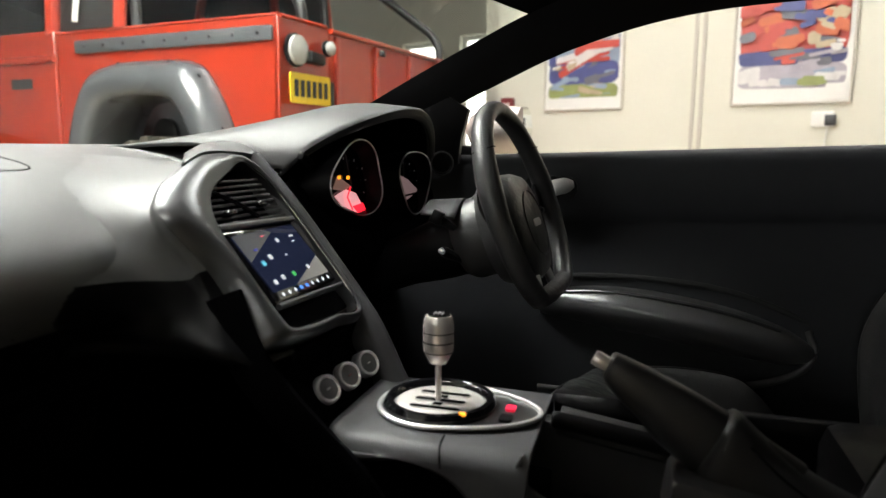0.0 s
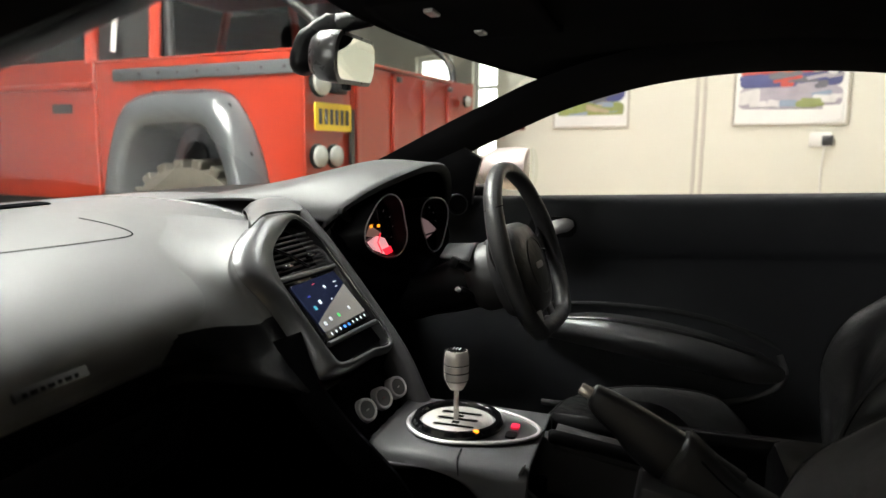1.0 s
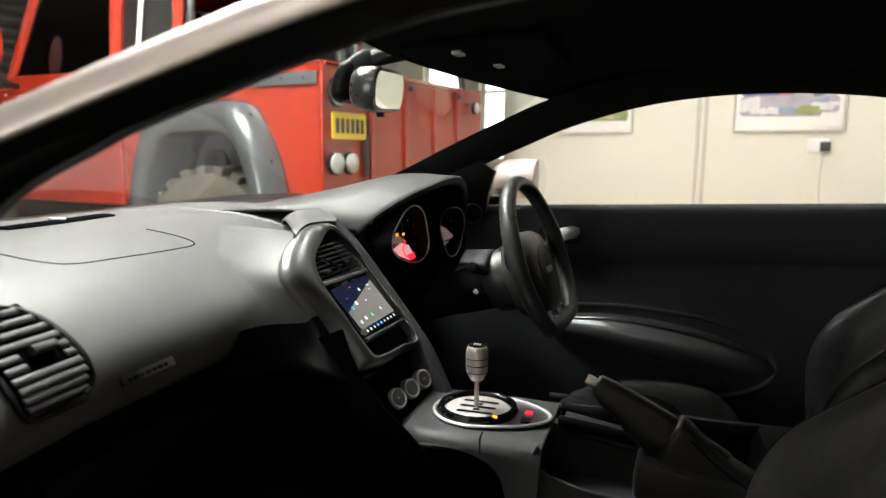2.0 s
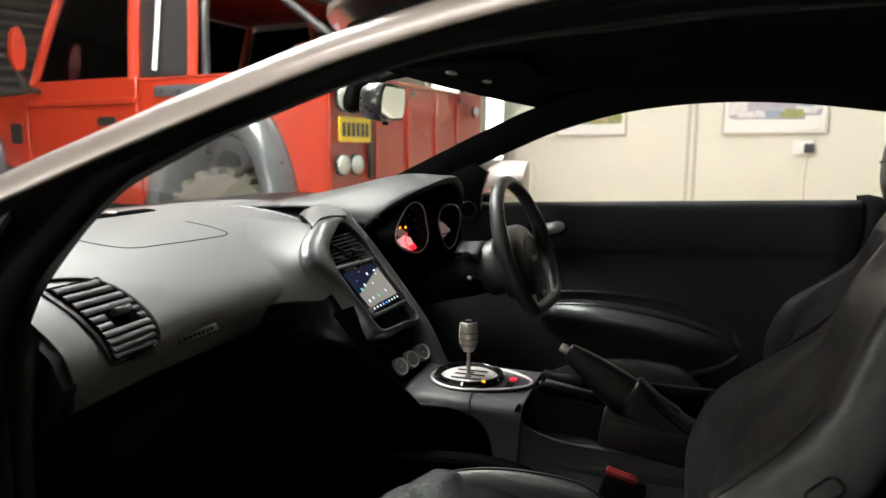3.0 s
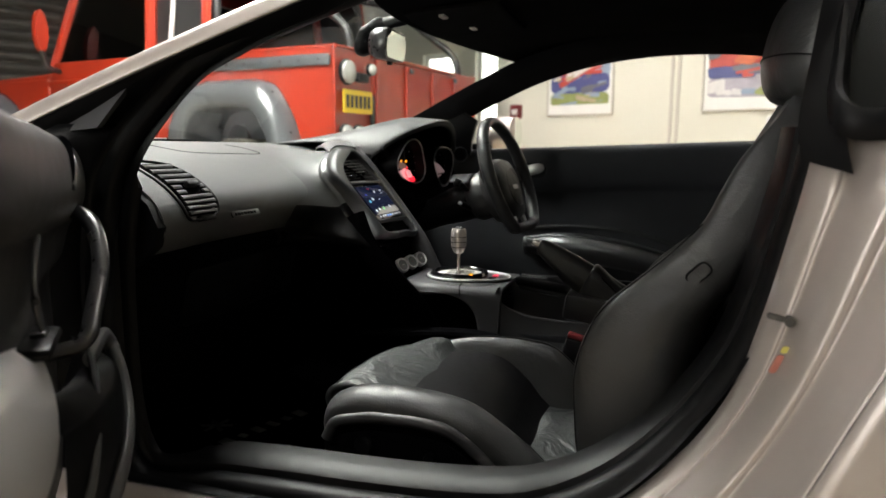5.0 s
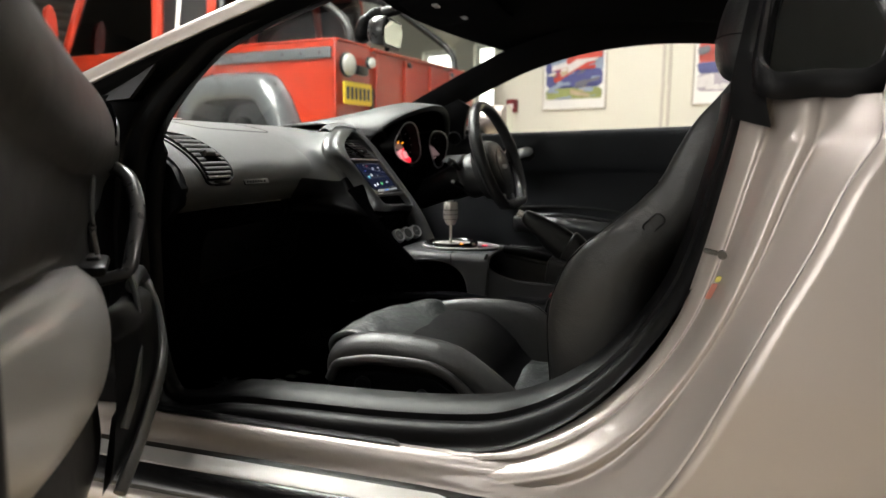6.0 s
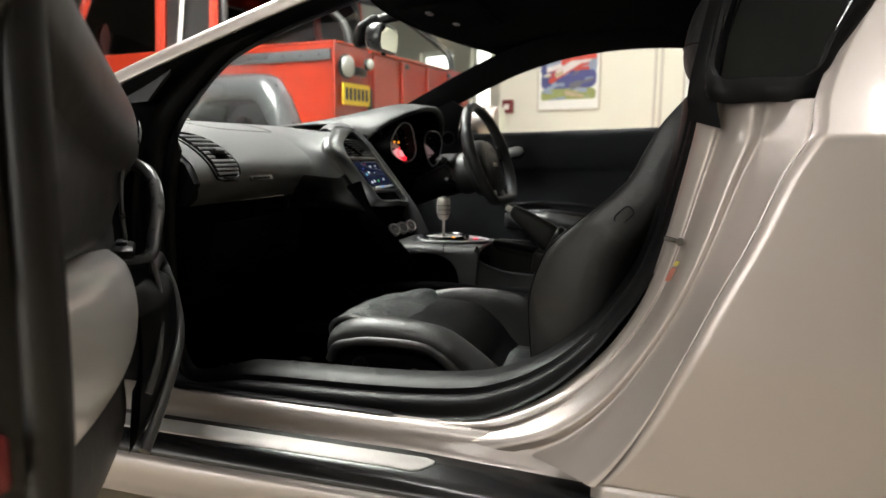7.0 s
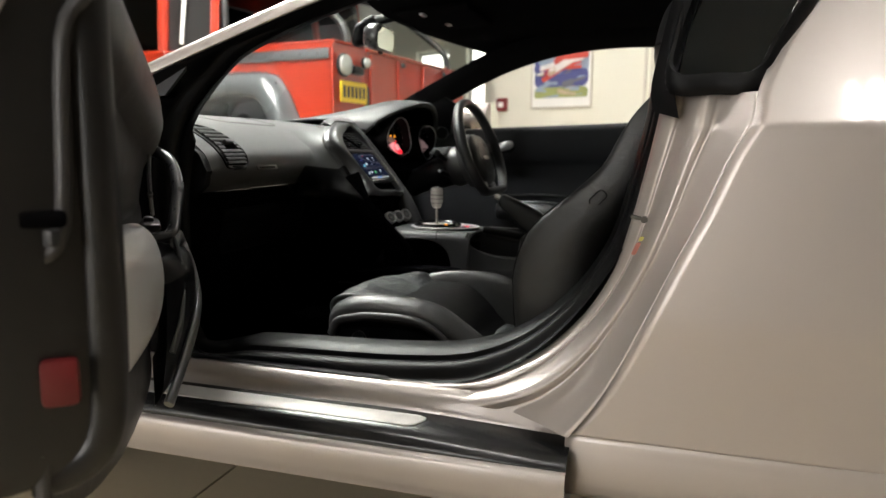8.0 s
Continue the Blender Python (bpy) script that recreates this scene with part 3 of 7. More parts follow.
cheek = [[stack(y + d, s, h + e) for (s, h), y in zip(CK, CY)] for d, e in ((-0.014, -0.060), (-0.014, -0.016), (-0.004, -0.003), (0.010, 0.003), (0.020, 0.001), (0.025, -0.012), (0.025, -0.06))]
car_part("stack_cheek", loft(cheek, 32, 14), CONSOLE, parent=console_trim)
# pale cap that closes the top of the stack towards the instrument hood
front = spl([stack(0.800, -0.277, -0.004), stack(0.858, -0.294, -0.001), stack(0.915, -0.293, 0.001), stack(0.962, -0.286, 0.003), stack(0.985, -0.284, -0.002)], 20)
rear = spl([(-0.618, 0.985, 0.955), (-0.632, 1.045, 0.969), (-0.622, 1.075, 0.976), (-0.600, 1.090, 0.980), (-0.585, 1.10, 0.976)], 20)
cap_rows = [[tuple(np.array(a) * (1 - k) + np.array(b) * k + np.array((0, 0, 0.008 * math.sin(math.pi * k) + dz))) for a, b in zip(front, rear)] for k, dz in ((0.0, -0.018), (0.0, 0.0), (0.25, 0.0), (0.5, 0.0), (0.75, 0.0), (1.0, 0.0), (1.04, -0.02))]
car_part("stack_cap", sheet(cap_rows), DASH, parent=console_trim, mods=(solid(0.003, -1.0),))
# near cheek: dark arm sweeping under the stack towards the tunnel
arm = [(-0.375, 0.715, 0.80), (-0.345, 0.708, 0.735), (-0.300, 0.712, 0.675), (-0.245, 0.722, 0.615), (-0.20, 0.730, 0.565), (-0.17, 0.735, 0.53)]
car_part("stack_arm", sweep(spl(arm, 20), 0.015, 0.026, 14, up=(1, 0, 1), taper=[1.0] * 14 + [0.9, 0.8, 0.7, 0.6, 0.5, 0.4]), MATTBLACK, parent=console_trim)
# lower panel with the three heater dials
lowp = [[stack(y, s, h) for s, h in ((0.008, -0.014), (0.03, -0.045), (0.08, -0.052), (0.14, -0.075))] for y in (0.745, 0.84, 0.925)]
car_part("heater_panel", loft(lowp, 12, 6), MATTBLACK, parent=console_trim, mods=(solid(0.006),))
DN = Vector((0.80, -0.34, 0.49)).normalized()
for k in range(3):
    at = Vector((-0.302 + 0.004 * k, 0.803 + 0.056 * k, 0.660))
    dial = car_part("heater_dial", lathe([(0.0175, -0.006), (0.0190, 0.0), (0.0192, 0.020), (0.0180, 0.0255), (0.0160, 0.0265), (0.0140, 0.0245)], 28, at, DN), ALU, "bright metal heater dial", parent=console_trim)
    car_part("face", lathe([(0.0, 0.0238), (0.0142, 0.0240), (0.0140, 0.0248), (0.0, 0.0250)], 24, at, DN), SATIN, parent=dial)
    car_part("mark", box((0.0014, 0.010, 0.0012), at + DN * 0.0254, Matrix.Rotation(radians(70), 3, "Y")), REDPL if k == 1 else ALU, parent=dial)
for k in range(5):
    car_part("button", box((0.010, 0.018, 0.008), stack(0.79 + 0.034 * k, 0.103, -0.056), Matrix.Rotation(radians(48.4), 3, "Y"), 0.002), PLASTIC, parent=console_trim)

# --- instrument hood and gauges ---
LIP = [(-0.462, 0.995, 0.938), (-0.430, 1.012, 0.968), (-0.392, 1.060, 1.000), (-0.355, 1.13, 1.026), (-0.335, 1.22, 1.041), (-0.330, 1.31, 1.036), (-0.338, 1.385, 1.005), (-0.35, 1.425, 0.955)]
hood_rows = [[(p[0], p[1], p[2] - 0.016) for p in LIP], [(p[0] + 0.006, p[1], p[2] - 0.008) for p in LIP], LIP,
             [(p[0] - 0.10, p[1], p[2] + 0.004 - 0.02 * (p[1] > 1.3)) for p in LIP], [(-0.60, p[1], 0.970 + (p[2] - 0.93) * 0.35) for p in LIP], [(-0.80, p[1], 0.965) for p in LIP]]
hood = car_part("instrument_hood", loft(hood_rows, 40, 26), HOODSKIN, "stitched black instrument hood", (solid(0.006),))
car_part("stitching", sweep(spl([(p[0] - 0.012, p[1], p[2] + 0.0015) for p in LIP], 60), 0.0009, 0.0009, 6), PLASTIC, parent=hood)
inner_rows = [[(p[0] - 0.004, p[1], p[2] - 0.016) for p in LIP], [(-0.47, YC + 0.35 + (p[1] - YC - 0.35) * 0.95, p[2] - 0.035) for p in LIP], [(-0.48, 1.21 + (p[1] - 1.21) * 0.5, 0.93) for p in LIP]]
car_part("binnacle", loft(inner_rows, 30, 10), MATTBLACK, parent=hood)
car_part("column_cover", loft([[(-0.44, 0.99, 0.93), (-0.42, 1.10, 0.86), (-0.40, 1.21, 0.845), (-0.39, 1.33, 0.86), (-0.37, 1.44, 0.93)], [(-0.42, 0.98, 0.85), (-0.37, 1.10, 0.80), (-0.35, 1.21, 0.79), (-0.35, 1.33, 0.80), (-0.35, 1.46, 0.85)],
                                [(-0.47, 0.97, 0.72), (-0.43, 1.10, 0.70), (-0.42, 1.21, 0.69), (-0.42, 1.33, 0.70), (-0.42, 1.5, 0.72)]], 20, 12), MATTBLACK, parent=hood)


def gauge(cy, cz, x, tilt, wide):
    """A hooded round dial: upright teardrop leaning by tilt, in a black tube with a thin metal ring."""
    out = []
    for a in np.linspace(0, 2 * math.pi, 48, endpoint=False):
        r = 0.0585 * (1 + 0.10 * math.cos(3 * (a - radians(tilt))) + 0.06 * math.cos(2 * (a - radians(100))))
        out.append((cy + r * wide * math.cos(a), cz + r * math.sin(a)))
    f = lambda u, v, h: Vector((x + h + (u - cy) * 0.25, u - 0.25 * h, v + 0.25 * h))
    tube_ = [[f(cy + (u - cy) * k, cz + (v - cz) * k, h) for u, v in out] for k, h in ((1.22, -0.07), (1.06, -0.006), (1.03, 0.0), (1.0, -0.004), (0.96, -0.045))]
    g = car_part("gauge", sheet(tube_, True), PLASTIC, "hooded round gauge with a red-lit needle", parent=hood)
    car_part("ring", sweep([f(u, v, 0.001) for u, v in out], 0.0013, 0.0013, 6, up=(1, 0, 0), closed=True), ALU, parent=g)
    car_part("dial_face", plate([(cy + (u - cy) * 0.97, cz + (v - cz) * 0.97) for u, v in out], lambda u, v, h: f(u, v, h - 0.032), 0.004), GLOSSBLACK, parent=g)
    for k in range(9):
        a = radians(215 - 30 * k)
        car_part("tick", box((0.001, 0.0012, 0.004), f(cy + 0.046 * wide * math.cos(a), cz + 0.042 * math.sin(a), -0.027), Matrix.Rotation(a - math.pi / 2, 3, "X")), DIMTICK, parent=g)
    return g, f


DIMTICK = glow("dial_print", (0.25, 0.25, 0.26), 0.08)
g1, f1 = gauge(1.105, 0.917, -0.372, 195, 1.20)
g2, f2 = gauge(1.347, 0.906, -0.352, 150, 0.98)
READ = glow("red_readout", (0.95, 0.45, 0.47), 0.75)
car_part("readout", plate([(1.078, 0.897), (1.106, 0.907), (1.133, 0.899), (1.156, 0.870), (1.136, 0.866), (1.097, 0.880)], lambda u, v, h: f1(u, v, h - 0.027), 0.002), READ, parent=g1)
car_part("grey_band", plate([(1.074, 0.909), (1.086, 0.930), (1.121, 0.911), (1.103, 0.905)], lambda u, v, h: f1(u, v, h - 0.027), 0.002), glow("amber_grey", (0.26, 0.15, 0.12), 0.5), parent=g1)
car_part("needle", sweep([f1(1.115, 0.910, -0.024), f1(1.106, 0.893, -0.024), f1(1.120, 0.871, -0.024)], 0.0022, 0.001, 6, up=(1, 0, 0)), REDGLOW, parent=g1)
car_part("red_band", plate([(1.121, 0.877), (1.149, 0.881), (1.157, 0.868), (1.136, 0.864)], lambda u, v, h: f1(u, v, h - 0.0245), 0.001), REDGLOW, parent=g1)
for u, v in ((1.086, 0.927), (1.109, 0.926)):
    car_part("warning_light", plate(rounded(0.008, 0.006, 0.002, 2, u, v), lambda a, b, h: f1(a, b, h - 0.024), 0.001), AMBER, parent=g1)
car_part("readout", plate([(1.333, 0.923), (1.361, 0.913), (1.416, 0.879), (1.420, 0.862), (1.388, 0.852), (1.345, 0.880)], lambda u, v, h: f2(u, v, h - 0.027), 0.002), glow("grey_readout", (0.30, 0.20, 0.20), 0.45), parent=g2)
car_part("needle", sweep([f2(1.400, 0.885, -0.023), f2(1.340, 0.880, -0.023)], 0.002, 0.001, 6, up=(1, 0, 0)), MATTBLACK, parent=g2)
slot = car_part("dash_button", box((0.012, 0.05, 0.014), (-0.425, 1.025, 0.948), Matrix.Rotation(radians(-25), 3, "X"), 0.003), PLASTIC, parent=hood)

# --- steering wheel ---
WC, WNR = Vector((-0.102, 1.185, 0.872)), Vector((0.937, -0.074, 0.342)).normalized()
WS = Vector((0.079, 0.997, 0)).normalized()
WUP = WNR.cross(WS)


def wheel_point(a, b, h=0.0):
    return WC + WS * a + WUP * b + WNR * h


wheel = car_part("steering_wheel", lathe([(0.0, -0.08), (0.05, -0.08), (0.055, -0.05), (0.03, -0.02), (0.0, -0.02)], 24, WC, WNR), PLASTIC, "flat-bottomed black leather steering wheel")
rim = []
for a in np.linspace(0, 2 * math.pi, 72, endpoint=False):
    u, v = 0.1725 * math.cos(a), 0.1725 * math.sin(a)
    if v < -0.142:
        u, v = u * 0.98, -0.142 - (-(v) - 0.142) * 0.12
    rim.append(wheel_point(u, v))
thick = [1.0 + 0.10 * math.exp(-((math.sin(a) - 0.25) / 0.2) ** 2) for a in np.linspace(0, 2 * math.pi, 72, endpoint=False)]
car_part("rim", sweep(rim, 0.0145, 0.0175, 16, up=WNR, closed=True, taper=thick), LEATHER, "black leather rim", parent=wheel)
for s in (-1, 1):
    for b in (0.075, 0.062):
        ring = [wheel_point(s * math.sqrt(0.1725 ** 2 - (b + 0.04) ** 2) + 0.0147 * 1.1 * math.cos(t), b + 0.04, 0.0177 * 1.1 * math.sin(t)) for t in np.linspace(0, 2 * math.pi, 18, endpoint=False)]
    car_part("seam", sweep(ring, 0.0008, 0.0008, 5, closed=True), MATTBLACK, parent=wheel)
pad = [[wheel_point(k * a, k * b + c, h) for a, b in rounded(0.212, 0.186, 0.082, 7)] for k, c, h in ((0.90, -0.026, -0.060), (1.0, -0.026, -0.040), (1.0, -0.028, -0.016), (0.90, -0.028, -0.002), (0.62, -0.027, 0.007), (0.25, -0.027, 0.010))]
hub = car_part("airbag_pad", sheet(pad, True, False, True), LEATHER, parent=wheel)
car_part("pad_seam", sweep([wheel_point(0.056 * math.cos(a), -0.027 + 0.056 * math.sin(a), 0.0085) for a in np.linspace(0, 2 * math.pi, 40, endpoint=False)], 0.0012, 0.0012, 6, up=WNR, closed=True), GUNMETAL, parent=hub)
car_part("emblem", plate(rounded(0.046, 0.013, 0.006, 4), lambda u, v, h: wheel_point(u, v - 0.027, h + 0.0115), 0.003, 0.001), ALU, "plain chrome emblem", parent=hub)
for s in (-1, 1):
    spoke = [[wheel_point(s * a, b + w, h) for w, h in ((-0.026 + k, -0.016), (-0.024 + k, -0.010), (0.0, -0.008), (0.024 - k, -0.010), (0.026 - k, -0.016), (0.0, -0.024))] for a, b, k in ((0.07, -0.015, 0.0), (0.11, -0.005, 0.004), (0.145, 0.01, 0.004), (0.172, 0.02, -0.004))]
    car_part("spoke", loft(spoke, 18, 10, closed_u=True, cap=True), PLASTIC, parent=wheel)
    low_spoke = [[wheel_point(s * (a + w), b, h) for w, h in ((-0.012, -0.012), (-0.01, -0.006), (0.0, -0.003), (0.01, -0.006), (0.012, -0.012), (0.0, -0.018))] for a, b in ((0.028, -0.06), (0.038, -0.10), (0.05, -0.142))]
    car_part("lower_spoke", loft(low_spoke, 16, 8, closed_u=True, cap=True), ALU, "satin metal lower spoke", parent=wheel)
    car_part("thumb_button", box((0.02, 0.02, 0.012), wheel_point(s * 0.118, -0.010, -0.010), None, 0.004), PLASTIC, parent=wheel)
column = car_part("steering_column", lathe([(0.050, 0.0), (0.056, 0.01), (0.054, 0.06), (0.046, 0.12), (0.044, 0.26)], 28, WC - WNR * 0.115 - WUP * 0.022, -WNR), PLASTIC)
shroud = car_part("column_collar", lathe([(0.060, -0.01), (0.067, 0.0), (0.069, 0.006), (0.070, 0.045), (0.064, 0.056), (0.050, 0.060)], 36, WC - WNR * 0.115 - WUP * 0.022, WNR), LEATHER, parent=column)
car_part("column_cap", loft([[(-0.27, 1.125, 0.862), (-0.27, 1.185, 0.880), (-0.27, 1.245, 0.862)], [(-0.21, 1.120, 0.858), (-0.21, 1.185, 0.884), (-0.21, 1.25, 0.858)]], 12, 6), CONSOLE, parent=column, mods=(solid(0.004),))
for tip, base, mat_tip in (((-0.223, 1.066, 0.864), wheel_point(-0.04, 0.0, -0.115), PLASTIC), ((-0.228, 1.115, 0.803), wheel_point(-0.035, -0.06, -0.115), ALU)):
    tip = Vector(tip)
    st = car_part("column_stalk", sweep(spl([base, base.lerp(tip, 0.5), tip], 10), 0.012, 0.008, 10, taper=[0.7] * 4 + [0.8, 0.9, 1, 1.1, 1.1, 0.9]), PLASTIC, parent=column)
    car_part("stalk_end", box((0.018, 0.016, 0.022) if mat_tip is PLASTIC else (0.012, 0.018, 0.008), tip, Matrix.Rotation(radians(25), 3, "Y"), 0.003), mat_tip, parent=st)

# --- centre console ---
CT = 0.640
TOP_EDGE = spl([(x, 0.738, CT - 0.018) for x in (-0.262, -0.20, -0.155, -0.120, -0.095, -0.075, -0.055, -0.036, -0.022)], 60)
ARCH = spl([(-0.262, 0.728, 0.622), (-0.20, 0.736, 0.6215), (-0.155, 0.737, 0.618), (-0.120, 0.736, 0.609), (-0.096, 0.734, 0.594), (-0.080, 0.730, 0.570), (-0.070, 0.722, 0.525), (-0.062, 0.712, 0.465), (-0.028, 0.705, 0.42)], 60)
shell = []
for y, e in ((0.978, 0.035), (0.972, 0.012), (0.955, 0.001), (0.86, 0.0), (0.772, 0.0), (0.757, 0.002), (0.747, 0.006), (0.741, 0.012), (0.738, 0.018)):
    shell.append([(p[0], y, CT + 0.005 * max(0.0, (-0.235 - p[0]) / 0.027) - 0.003 * max(0.0, (p[0] + 0.15) / 0.13) - e) for p in TOP_EDGE])
for k in (0.12, 0.28, 0.45, 0.62, 0.8, 1.0):
    shell.append([tuple(a + (b - a) * k) for a, b in zip(TOP_EDGE, ARCH)])
console = car_part("centre_console", sheet(shell), CONSOLE, "grey and black centre console with a shifter and handbrake", (solid(0.008, -1.0),))
car_part("console_side", loft([[(-0.30, y, z), (-0.15, y, z), (0.0, y, z)] for y, z in ((0.775, 0.615), (0.778, 0.55), (0.77, 0.45), (0.74, 0.36), (0.69, 0.27))], 8, 14), MATTBLACK, parent=console, mods=(solid(0.008),))
car_part("console_joint", sweep(spl([(-0.125, 0.772, CT + 0.0002), (-0.125, 0.757, CT - 0.0017), (-0.124, 0.747, CT - 0.0058), (-0.122, 0.7405, CT - 0.012), (-0.120, 0.7375, 0.616)], 16), 0.0011, 0.0011, 6), MATTBLACK, parent=console)
# lower lip along the tunnel
car_part("tunnel_lip", sweep(spl([(-0.36, 0.69, 0.515), (-0.25, 0.70, 0.525), (-0.12, 0.705, 0.535), (-0.02, 0.705, 0.528), (0.05, 0.70, 0.50)], 20), 0.02, 0.012, 10), MATTBLACK, parent=console)
# open bin behind the shifter: a dipping near rim, floor and far wall
RIMX = [(-0.028, 0.642), (-0.034, 0.622), (-0.010, 0.597), (0.045, 0.579), (0.108, 0.574), (0.20, 0.572), (0.30, 0.575), (0.46, 0.575)]
rim_pts = spl([(x, 0.742, z) for x, z in RIMX], 40)
near = [[(p[0], 0.744 + d, p[2] - e) for p in rim_pts] for d, e in ((0.014, 0.05), (0.012, 0.004), (0.006, 0.0), (0.0, 0.003), (-0.004, 0.05), (-0.03, 0.16), (-0.06, 0.30))]
car_part("bin_wall", sheet(near), CONSOLE, parent=console)
car_part("bin_floor", box((0.48, 0.24, 0.02), (0.21, 0.86, 0.53), None, 0.004), DOORCARD, parent=console)
car_part("bin_far_wall", loft([[(-0.02, 0.975, 0.634), (0.2, 0.975, 0.63), (0.46, 0.975, 0.63)], [(-0.02, 0.978, 0.53), (0.2, 0.978, 0.53), (0.46, 0.978, 0.53)], [(-0.02, 1.0, 0.3), (0.2, 1.0, 0.3), (0.46, 1.0, 0.3)]], 6, 8), PLASTIC, parent=console, mods=(solid(0.02),))
car_part("bin_inner_wall", loft([[(-0.045, 0.872, z + 0.004), (0.03, 0.874, z), (0.09, 0.874, z - 0.006), (0.15, 0.872, z - 0.014)] for z in (0.628, 0.60, 0.565, 0.525)], 10, 8), CONSOLE, parent=console, mods=(solid(0.004),))
car_part("bin_rim", sweep(rim_pts, 0.0018, 0.0018, 8), CONSOLE, parent=console)
lid = car_part("bin_lid", loft([[(x, y, 0.628 - 0.020 * x / 0.13 + dz) for x in (-0.006, 0.04, 0.09, 0.130)] for y, dz in ((0.872, -0.012), (0.872, -0.002), (0.878, 0.002), (0.90, 0.003), (0.93, 0.0), (0.935, -0.012))], 10, 16), LEATHER, parent=console, mods=(solid(0.006),))
car_part("lid_edge", sweep(spl([(-0.012, 0.865, 0.637), (0.0, 0.865, 0.6365), (0.06, 0.866, 0.629), (0.12, 0.867, 0.620), (0.136, 0.867, 0.617)], 16), 0.0085, 0.0115, 12, taper=[0.7, 0.95] + [1.0] * 12 + [0.95, 0.7]), PLASTIC, parent=lid)
car_part("tunnel_rear", box((0.5, 0.25, 0.22), (0.56, 0.86, 0.53), None, 0.03), PLASTIC, parent=console)

# gear gate: teardrop plate with a black ring and a polished slotted disc
GX, GY = -0.155, 0.857
tear = []
for a in np.linspace(0, 2 * math.pi, 64, endpoint=False):
    r = 0.078
    x, y = r * math.cos(a), r * math.sin(a)
    if math.cos(a) > 0.35:
        x = x + 0.052 * ((math.cos(a) - 0.35) / 0.65) ** 0.8
        y = y * (1.0 - 0.12 * ((math.cos(a) - 0.35) / 0.65))
    tear.append((GX + x, GY + y))
gate = car_part("gear_gate", plate(tear, lambda u, v, h: Vector((u, v, CT + 0.003 + h)), 0.006, 0.002), GUNMETAL, "polished open gear gate", parent=console)
car_part("gate_rim", sweep([(x, y, CT + 0.004) for x, y in tear], 0.0035, 0.003, 8, closed=True), ALU, parent=gate)
car_part("gate_ring", lathe([(0.072, 0.0), (0.073, 0.006), (0.069, 0.012), (0.062, 0.012), (0.0575, 0.008), (0.0565, 0.003)], 56, (GX, GY, CT + 0.003)), GLOSSBLACK, parent=gate)
disc = car_part("gate_disc", lathe([(0.0, 0.0), (0.058, 0.0), (0.058, 0.004), (0.056, 0.005), (0.0, 0.0052)], 56, (GX, GY, CT + 0.003)), SCUFF, parent=gate)
for k in (-1, 0, 1):
    car_part("slot", plate(rounded(0.066, 0.011, 0.005, 4, GX, GY + 0.026 * k), lambda u, v, h: Vector((u, v, CT + 0.0086 + h)), 0.003), MATTBLACK, parent=gate)
    car_part("slot_edge", sweep([(GX + x, GY + 0.026 * k + y, CT + 0.0088) for x, y in rounded(0.068, 0.013, 0.006, 4)], 0.0009, 0.0009, 6, closed=True), SCUFF, parent=gate)
car_part("slot", plate(rounded(0.012, 0.062, 0.005, 4, GX, GY), lambda u, v, h: Vector((u, v, CT + 0.0090 + h)), 0.003), MATTBLACK, parent=gate)
car_part("hazard_button", plate(rounded(0.013, 0.018, 0.004, 3, -0.064, 0.866), lambda u, v, h: Vector((u, v, CT + 0.0065 + h)), 0.003), glow("red_button", (0.75, 0.02, 0.06), 0.5), "red hazard button", parent=gate)
car_part("button", plate(rounded(0.016, 0.022, 0.004, 3, -0.064, 0.832), lambda u, v, h: Vector((u, v, CT + 0.0065 + h)), 0.003), PLASTIC, parent=gate)
car_part("indicator", plate(rounded(0.008, 0.006, 0.002, 2, GX + 0.043, GY - 0.052), lambda u, v, h: Vector((u, v, CT + 0.0165 + h)), 0.003), AMBER, parent=gate)

KX, KY = -0.158, 0.858
lever = car_part("gear_lever", sweep([(KX, KY, CT), (KX, KY, 0.67), (KX, KY, 0.70)], 0.0044, 0.0044, 14, up=(0, 1, 0)), STEEL, "short steel shifter with a barrel knob")
car_part("knob", lathe([(0.007, 0.0), (0.012, 0.002), (0.0165, 0.010), (0.0185, 0.0165), (0.0185, 0.0175), (0.0198, 0.018), (0.0205, 0.028), (0.0205, 0.029), (0.0200, 0.0295), (0.0200, 0.0310), (0.0206, 0.0315), (0.0206, 0.0415), (0.0192, 0.042), (0.0192, 0.043), (0.0205, 0.0435),
                        (0.0200, 0.055), (0.0180, 0.0625), (0.0165, 0.0645), (0.0, 0.0650)], 40, (KX, KY, 0.697)), STEEL, parent=lever)
for h, r in ((0.0172, 0.0190), (0.0302, 0.0204), (0.0425, 0.0198)):
    car_part("knob_groove", lathe([(r - 0.001, h - 0.0007), (r + 0.0003, h - 0.0006), (r + 0.0003, h + 0.0006), (r - 0.001, h + 0.0007)], 40, (KX, KY, 0.697)), MATTBLACK, parent=lever)
car_part("knob_cap", lathe([(0.0, 0.0), (0.0145, 0.0), (0.0140, 0.0012), (0.0, 0.0018)], 32, (KX, KY, 0.7618)), GLOSSBLACK, parent=lever)
for k in (-1, 0, 1):
    car_part("gear_mark", box((0.0012, 0.012, 0.0006), (KX + 0.005 * k, KY, 0.7638)), ALU, parent=lever)
car_part("gear_mark", box((0.012, 0.0012, 0.0006), (KX, KY, 0.7638)), ALU, parent=lever)

# handbrake
GRIP = material("handbrake_leather", (0.014, 0.0138, 0.0142), 0.34, var=0.15, scale=14, grain=0.25, grain_scale=700, spec=0.42)


